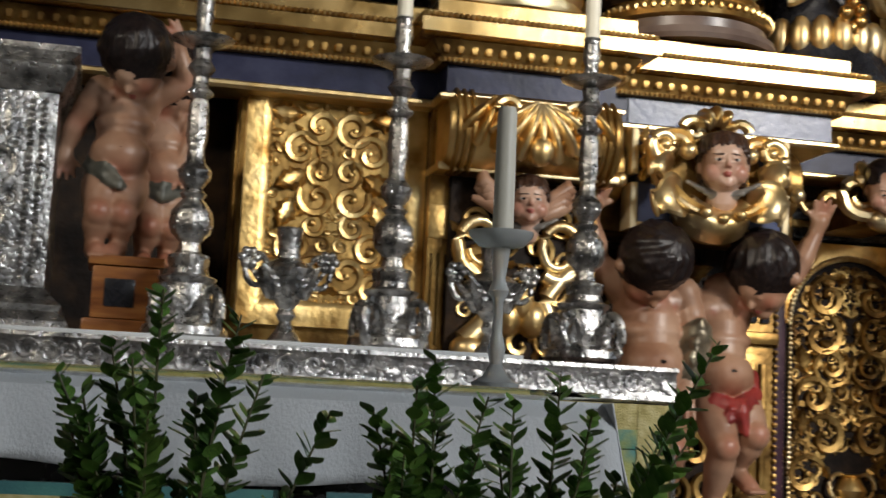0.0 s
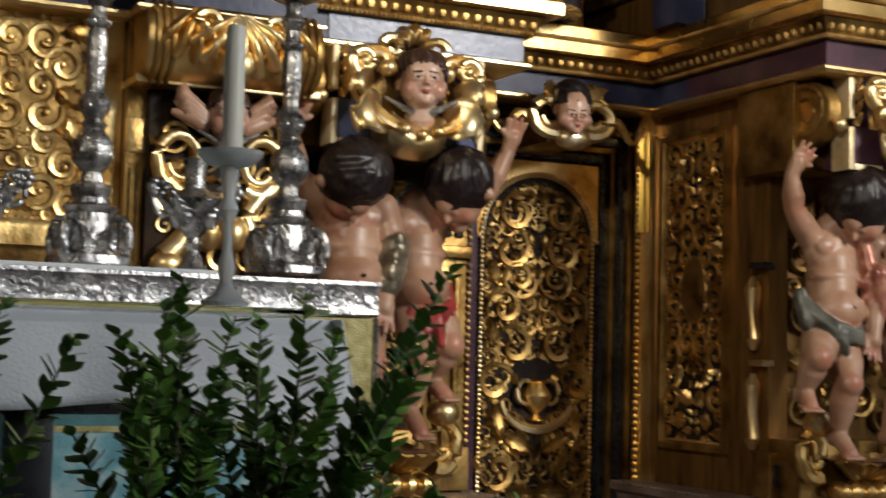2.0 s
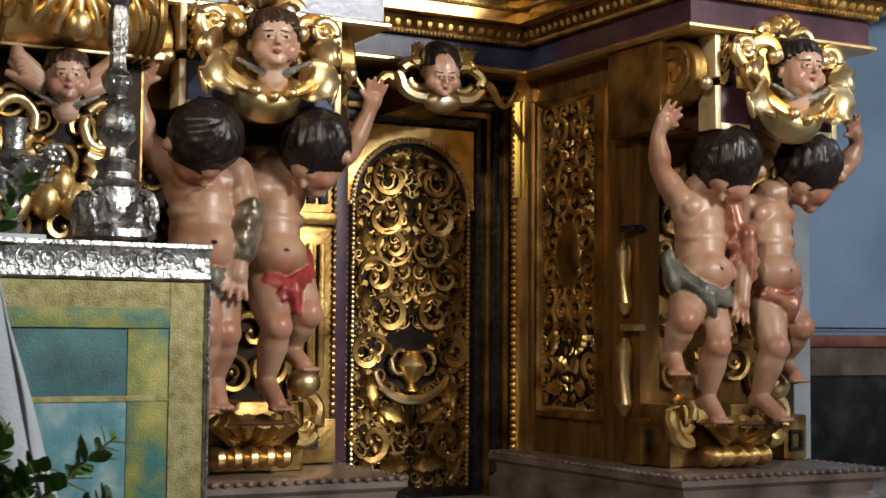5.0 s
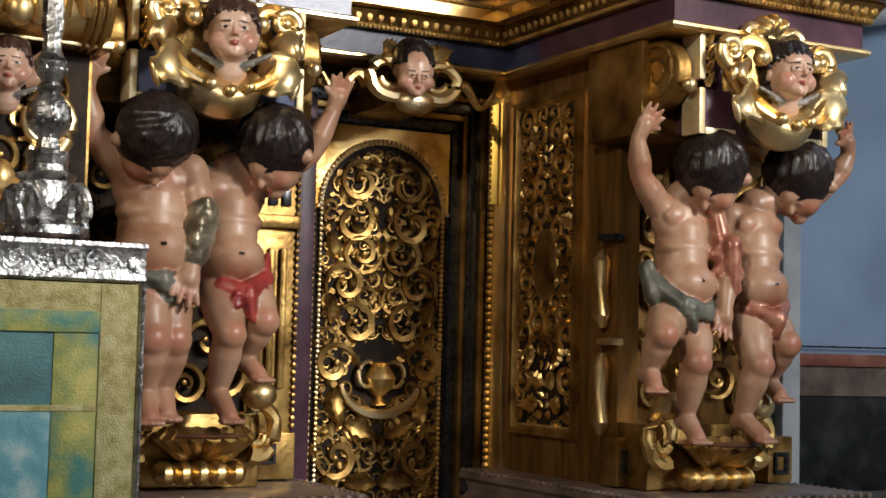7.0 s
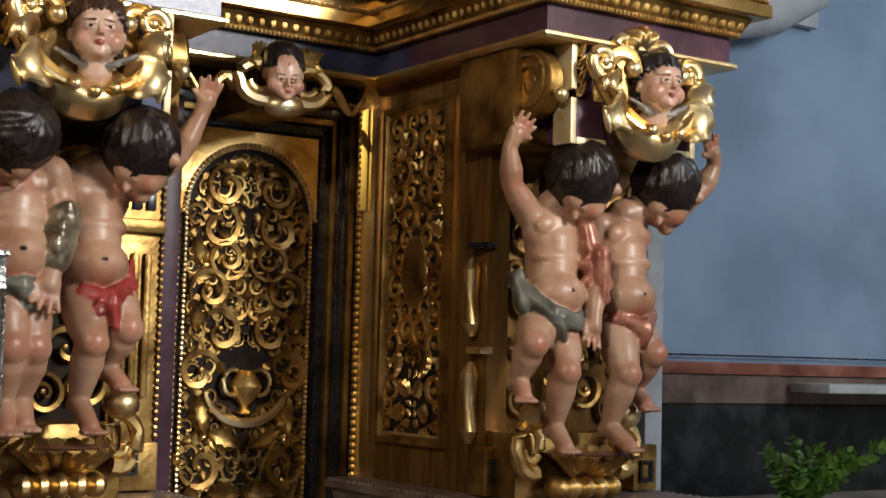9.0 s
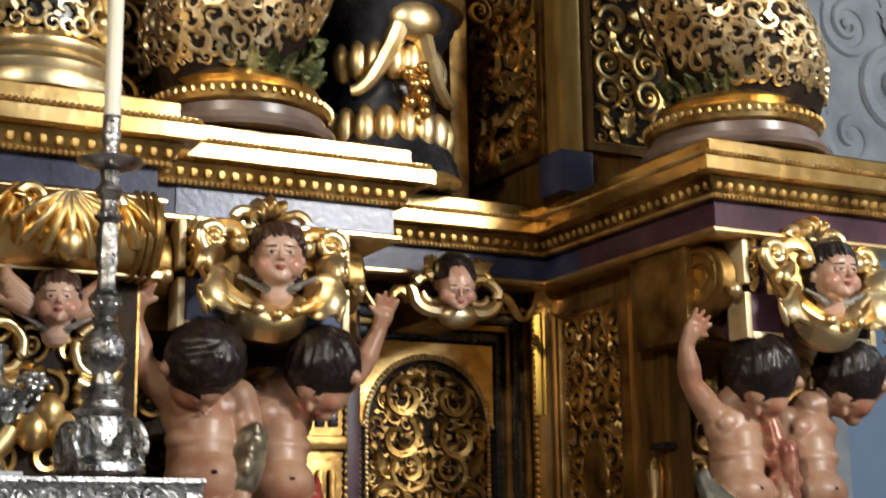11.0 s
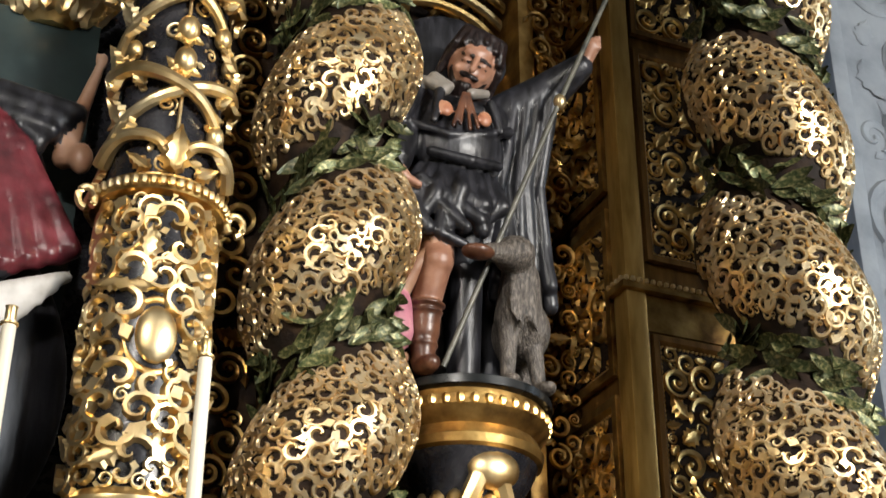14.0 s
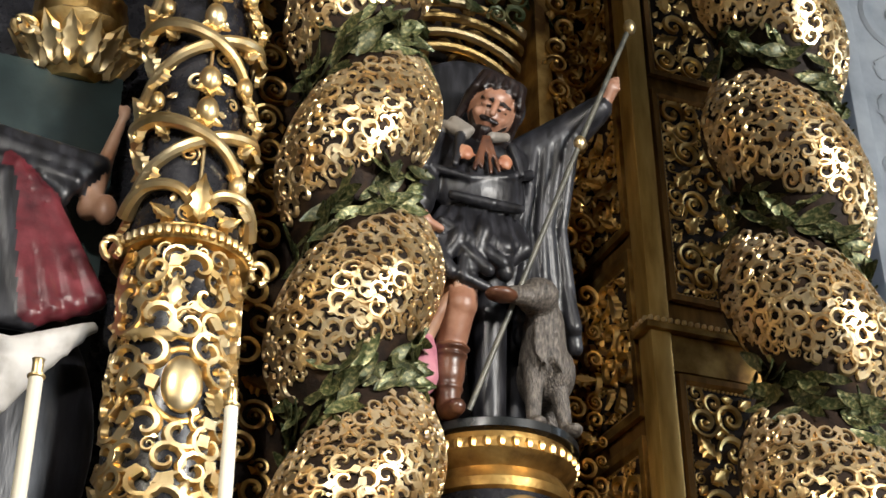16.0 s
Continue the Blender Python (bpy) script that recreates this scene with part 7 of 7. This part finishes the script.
# silver embossed pedestal, wooden stand and its child figures
tab = thing("silver_pedestal", "large embossed silver pedestal with a moulded cap on the altar", "pedestal", at=(-0.5, 4.85, 1.1))
boxpart("body", (-0.95, -0.175, 4.62, 5.2, 1.22, 1.93), SILVER, tab, 0.01)
part("foot_moulding", sweep([(-0.02, 1.102), (0.075, 1.102), (0.075, 1.13), (0.05, 1.16), (0.055, 1.18), (0.02, 1.21), (0.0, 1.235), (-0.02, 1.235)], [(-0.95, 4.62), (-0.175, 4.62), (-0.175, 5.2)]), SILVER, tab)
part("cap_moulding", sweep([(-0.02, 1.84), (0.01, 1.85), (0.02, 1.88), (0.04, 1.90), (0.045, 1.93), (0.03, 1.95), (0.055, 1.97), (0.055, 1.99), (-0.02, 1.995)], [(-0.95, 4.62), (-0.175, 4.62), (-0.175, 5.2)]), SILVER, tab)
part("embossing", ornament(pack(0.62, 0.56, (0.06, 0.045, 0.03, 0.02), g), g, flat((-0.90, 4.617, 1.26), (1, 0, 0), (0, -1, 0)), 0.7), SILVER, tab, kind="stuff")
for x in (-0.215, -0.25):
    part("bead_row", beads([(x, 4.612, 1.25), (x, 4.612, 1.83)], 0.022, 0.010), SILVER, tab, kind="stuff")
st = thing("wooden_stand", "small varnished wooden stand with dark inlay", "stand", at=(0.06, 4.85, 1.1))
boxpart("plinth", (-0.06, 0.20, 4.72, 5.0, 1.102, 1.16), WOOD, st, 0.01)
boxpart("block", (-0.035, 0.175, 4.74, 4.98, 1.162, 1.33), WOOD, st, 0.006)
boxpart("cap", (-0.05, 0.19, 4.73, 4.99, 1.332, 1.365), WOOD, st, 0.008)
boxpart("inlay", (0.005, 0.10, 4.734, 4.742, 1.20, 1.29), BLACKP, st, 0.003)
putto("child_figure", "painted wooden child figure standing on a wooden stand, arm raised", (0.055, 4.80, 2.03), (-0.30, -0.55, -0.78), 0.80,
      (0.04, 4.87, 1.875), (0.025, 4.85, 1.72), (0.02, 4.87, 1.64),
      [((0.13, 4.88, 1.93), (0.225, 4.86, 1.975), (0.195, 4.83, 2.07), (0.185, 4.82, 2.11), (0.15, 4.81, 2.15)), ((-0.055, 4.88, 1.93), (-0.12, 4.92, 1.83), (-0.15, 4.94, 1.74), (-0.155, 4.94, 1.70), (-0.155, 4.94, 1.66))],
      [((-0.025, 4.85, 1.60), (-0.03, 4.79, 1.51), (-0.04, 4.84, 1.41), (-0.025, 4.77, 1.375)), ((0.06, 4.86, 1.60), (0.045, 4.80, 1.51), (0.04, 4.86, 1.42), (0.015, 4.79, 1.375))], GREYC,
      [((-0.075, 4.84, 1.665), (-0.02, 4.78, 1.635), 0.026, 0.028, 2), ((-0.02, 4.78, 1.635), (0.03, 4.77, 1.60), 0.028, 0.024, 2)], "child figures on the stand")
putto("child_figure", "painted wooden child figure behind another on the stand", (0.185, 4.98, 1.99), (0.35, -0.5, -0.75), 0.74,
      (0.165, 5.0, 1.84), (0.17, 4.97, 1.70), (0.165, 5.0, 1.62),
      [((0.245, 5.0, 1.88), (0.26, 4.95, 1.80), (0.235, 4.92, 1.72), (0.23, 4.915, 1.69), (0.225, 4.91, 1.65)), ((0.10, 5.02, 1.89), (0.06, 5.05, 1.81), (0.07, 5.05, 1.73), (0.07, 5.05, 1.70), (0.07, 5.05, 1.66))],
      [((0.13, 4.97, 1.58), (0.135, 4.91, 1.49), (0.12, 4.96, 1.40), (0.125, 4.89, 1.375)), ((0.20, 4.98, 1.58), (0.21, 4.93, 1.49), (0.20, 4.98, 1.41), (0.20, 4.91, 1.375))], GREYC,
      [((0.10, 4.94, 1.62), (0.17, 4.90, 1.60), 0.026, 0.028, 2), ((0.17, 4.90, 1.60), (0.24, 4.95, 1.63), 0.026, 0.026, 2)], "child figures on the stand")

# ---- clothed table with glass top, in front of the altar ----
tbl = thing("clothed_table", "table covered by a long white linen cloth", "table", at=(0, 1.9, 0))
boxpart("table_board", (-1.1, 0.61, 1.77, 2.35, 0.850, 0.890), WOOD, tbl)
for x in (-1.0, 0.22):
    boxpart("leg", (x, x + 0.06, 1.80, 1.86, 0.0, 0.849), BLACKP, tbl)
boxpart("rail", (-1.0, 0.52, 1.80, 1.83, 0.77, 0.849), BLACKP, tbl)


def cloth_mesh():
    """Linen over the table: flat top, a short drop in front and a long diagonal fall at the end."""
    V, F = [], []
    nx, rows = 60, 12
    for i in range(nx + 1):
        s = i / nx
        x = -1.12 + 1.75 * s
        drop = 0.105 + 0.012 * math.sin(x * 9)
        end = max(0, (s - 0.86) / 0.14)
        drop += 0.22 * end ** 1.5
        for j in range(rows + 1):
            q = j / rows
            if q < 0.35:
                V.append((x, 2.36 - (2.36 - 1.75) * q / 0.35, 0.897))
            else:
                d = (q - 0.35) / 0.65
                w = 0.012 * math.sin(x * 22 + 2 * d) * d + 0.01 * math.sin(x * 47) * d
                V.append((x + 0.06 * end * d, 1.745 - 0.01 * d + w, 0.894 - drop * d))
    k = rows + 1
    F = [(i * k + j, i * k + j + 1, (i + 1) * k + j + 1, (i + 1) * k + j) for i in range(nx) for j in range(rows)]
    o = len(V)
    ny, rows2 = 24, 14
    for i in range(ny + 1):
        y = 1.745 + 0.62 * i / ny
        for j in range(rows2 + 1):
            d = j / rows2
            w = 0.02 * math.sin(i * 0.9) * d
            V.append((0.632 + 0.075 * d + w + 0.045 * d * math.sin(i * 0.35), y + 0.02 * math.sin(j * 0.8) * d, 0.897 - (0.34 + 0.05 * math.sin(i * 0.5)) * d))
    k2 = rows2 + 1
    F += [(o + i * k2 + j, o + i * k2 + j + 1, o + (i + 1) * k2 + j + 1, o + (i + 1) * k2 + j) for i in range(ny) for j in range(rows2)]
    return V, F


cl = part("table_cloth", cloth_mesh(), LINEN)
sol = cl.modifiers.new("thickness", "SOLIDIFY")
sol.thickness = 0.003
tagged(cl, "white linen cloth hanging over the table with a diagonal fall", "tablecloth")
gp = tagged(boxpart("glass_plate", (-1.05, 0.62, 1.76, 2.34, 0.902, 0.910), GLASS, None, 0.001), "clear glass plate with a green edge on the cloth", "glass plate")
gp.visible_shadow = False
th = thing("table_candle_holder", "small clear glass candle holder with a drip dish", "candle holder", at=(0.49, 1.80, 0.910))
part("foot", lathe([(0.030, 0.0), (0.032, 0.006), (0.018, 0.014), (0.008, 0.03), (0.012, 0.05), (0.007, 0.07), (0.006, 0.11), (0.014, 0.125), (0.008, 0.14), (0.012, 0.17), (0.014, 0.19)], (0.49, 1.80, 0.910), 20), FROST, th)
part("drip_dish", lathe([(0.008, 0.180), (0.03, 0.184), (0.042, 0.196), (0.043, 0.202), (0.028, 0.190), (0.008, 0.188)], (0.49, 1.80, 0.910), 28), FROST, th)
tagged(part("candle", lathe([(0.0, 0.0), (0.014, 0.0), (0.013, 0.17), (0.011, 0.178), (0.0, 0.178)], (0.492, 1.80, 1.100), 18), WAX), "ivory wax taper in a small glass holder", "candle")

# ---- boxwood sprays close in front ----
box_leaf = to_mesh("box_leaf", leaf_shape(0.36, 0.10), LEAF)


def spray(label, stems, seed, size=1.0):
    """A bunch of leafy twigs; stems: foot and tip of each."""
    q = random.Random(seed)
    t = thing("boxwood_spray", label, "greenery", "boxwood sprays", at=stems[0][0])
    o = Vector(stems[0][0])
    n, rest = 0, []
    for foot, tip in stems:
        a, b = Vector(foot), Vector(tip)
        mid = a.lerp(b, 0.5) + Vector((q.uniform(-0.02, 0.02), q.uniform(-0.02, 0.02), q.uniform(0.0, 0.02)))
        pts = [a.lerp(mid, i / 6).lerp(mid.lerp(b, i / 6), i / 6) for i in range(7)]
        part("twig", tube(pts, [0.0028 - 0.0003 * i for i in range(7)], 5), STEM, t)
        L = (b - a).length
        m = int(L / (0.0043 * size))
        for i in range(m):
            s = 0.12 + 0.88 * i / m
            p = a.lerp(mid, s).lerp(mid.lerp(b, s), s)
            d = (b - a).normalized()
            side = d.cross(Vector((q.uniform(-1, 1), q.uniform(-1, 1), q.uniform(-1, 1)))).normalized()
            way = (d * q.uniform(0.35, 1.0) + side * 0.8).normalized()
            nrm = way.cross(side.cross(d)).normalized()
            wv = way.cross(nrm).normalized()
            nv = wv.cross(way)
            sz = size * q.uniform(0.017, 0.027) * (1 if s < 0.9 else 0.75)
            mt = Matrix.Translation(p - o) @ Matrix(((wv.x, way.x, nv.x), (wv.y, way.y, nv.y), (wv.z, way.z, nv.z))).to_4x4() @ Matrix.Diagonal((sz, sz, sz, 1))
            n += 1
            if n <= 280:
                ob = new("leaf", box_leaf)
                ob.parent = t
                ob.matrix_basis = mt
            else:
                V, F = leaf_shape(0.36, 0.10)
                rest.append(([tuple(mt @ Vector(v) + o) for v in V], F))
    if rest:
        part("foliage", join(rest), LEAF, t, kind="stuff")
    return t


def bunch(foot, tips, q, extra):
    """Twigs from one foot to the given tips and to extra tips strewn between them."""
    out = [(foot, t) for t in tips]
    for _ in range(extra):
        a, b = q.choice(tips), q.choice(tips)
        k = q.random()
        c = Vector(a).lerp(Vector(b), k) * 0.82 + Vector(foot) * 0.18
        out.append((foot, tuple(c + Vector((q.uniform(-0.04, 0.04), q.uniform(-0.06, 0.06), q.uniform(-0.05, 0.01))))))
    return out


rq = random.Random(7)
spray("bushy spray of dark green boxwood leaves", bunch((0.06, 1.30, 0.58), [(0.042, 1.3, 0.965), (-0.045, 1.3, 0.890), (-0.03, 1.32, 0.845), (0.11, 1.28, 0.945), (0.20, 1.31, 0.865), (0.0, 1.3, 0.915), (0.14, 1.34, 0.895)], rq, 11), 1)
spray("spray of young green boxwood twigs", bunch((0.28, 1.30, 0.56), [(0.292, 1.3, 0.920), (0.24, 1.32, 0.870), (0.345, 1.3, 0.885), (0.27, 1.27, 0.895), (0.31, 1.34, 0.865)], rq, 11), 2)
spray("spray of boxwood with one long leaning twig", bunch((0.385, 1.30, 0.56), [(0.575, 1.30, 0.950), (0.415, 1.3, 0.910), (0.37, 1.3, 0.885), (0.44, 1.28, 0.875), (0.36, 1.32, 0.845)], rq, 9), 3)
spray("low spray of boxwood with spread twigs", bunch((0.48, 1.30, 0.54), [(0.51, 1.3, 0.790), (0.655, 1.3, 0.710), (0.56, 1.3, 0.725), (0.46, 1.28, 0.765), (0.60, 1.32, 0.685)], rq, 5), 4)
stand = thing("flower_stand", "low dark stand holding the boxwood sprays", "stand", at=(0.25, 1.3, 0))
boxpart("foot", (0.1, 0.4, 1.2, 1.4, 0, 0.04), BLACKP, stand, 0.01)
part("pole", tube([(0.25, 1.3, 0.04), (0.25, 1.3, 0.41)], 0.03, 12), BLACKP, stand)
boxpart("trough", (-0.1, 0.62, 1.22, 1.38, 0.40, 0.56), BLACKP, stand, 0.02)

# ---- right-hand wall: marble dado and stucco ----
dado = thing("marble_dado", "black marble dado with brown and red marble bands", "dado", kind="structure")
boxpart("black_slab", (5.17, 12.25, 6.93, 6.998, 0.0, 0.58), BLACKSTONE, dado)
boxpart("brown_band", (5.17, 12.25, 6.91, 6.998, 0.582, 0.76), BROWNSTONE, dado, 0.006)
boxpart("red_moulding", (5.17, 12.25, 6.88, 6.998, 0.762, 0.84), REDMARBLE, dado, 0.015)
part("wire", tube([(5.2, 6.94, 0.875), (8.0, 6.94, 0.885), (12.2, 6.94, 0.88)], 0.006, 6), BLACKP, dado)
wp = thing("stucco_pilaster", "pale grey stucco pilaster with raised scrollwork", "pilaster", kind="structure")
boxpart("flat_pilaster", (6.6, 8.0, 6.93, 6.998, 3.1, 11.9), STUCCO, wp, 0.01)
part("stucco_scrolls", ornament(pack(1.3, 7.0, (0.32, 0.22, 0.14), np.random.default_rng(5)), np.random.default_rng(6), flat((6.65, 6.925, 3.2), (1, 0, 0), (0, -1, 0)), 0.35), STUCCO, wp, kind="stuff")
boxpart("edge_fillet", (6.44, 6.58, 6.86, 6.998, 0.0, 11.9), STUCCO, wp, 0.02)
part("corbel_curve", tube([(6.3, 6.85, 3.0), (6.8, 6.8, 2.95), (7.4, 6.8, 3.1), (7.9, 6.85, 3.3)], [0.06, 0.14, 0.16, 0.1], 12), STUCCO, wp)

spray("low green plant in front of the black dado", bunch((7.1, 6.3, 0.0), [(7.0, 6.2, 0.42), (7.3, 6.3, 0.36), (7.6, 6.3, 0.33), (6.85, 6.3, 0.34), (7.9, 6.2, 0.40)], random.Random(3), 8), 9, 3.5)
tagged(boxpart("white_ledge", (7.70, 11.0, 6.55, 6.88, 0.66, 0.72), STUCCO, None, 0.01), "pale painted ledge fixed along the marble band", "ledge")
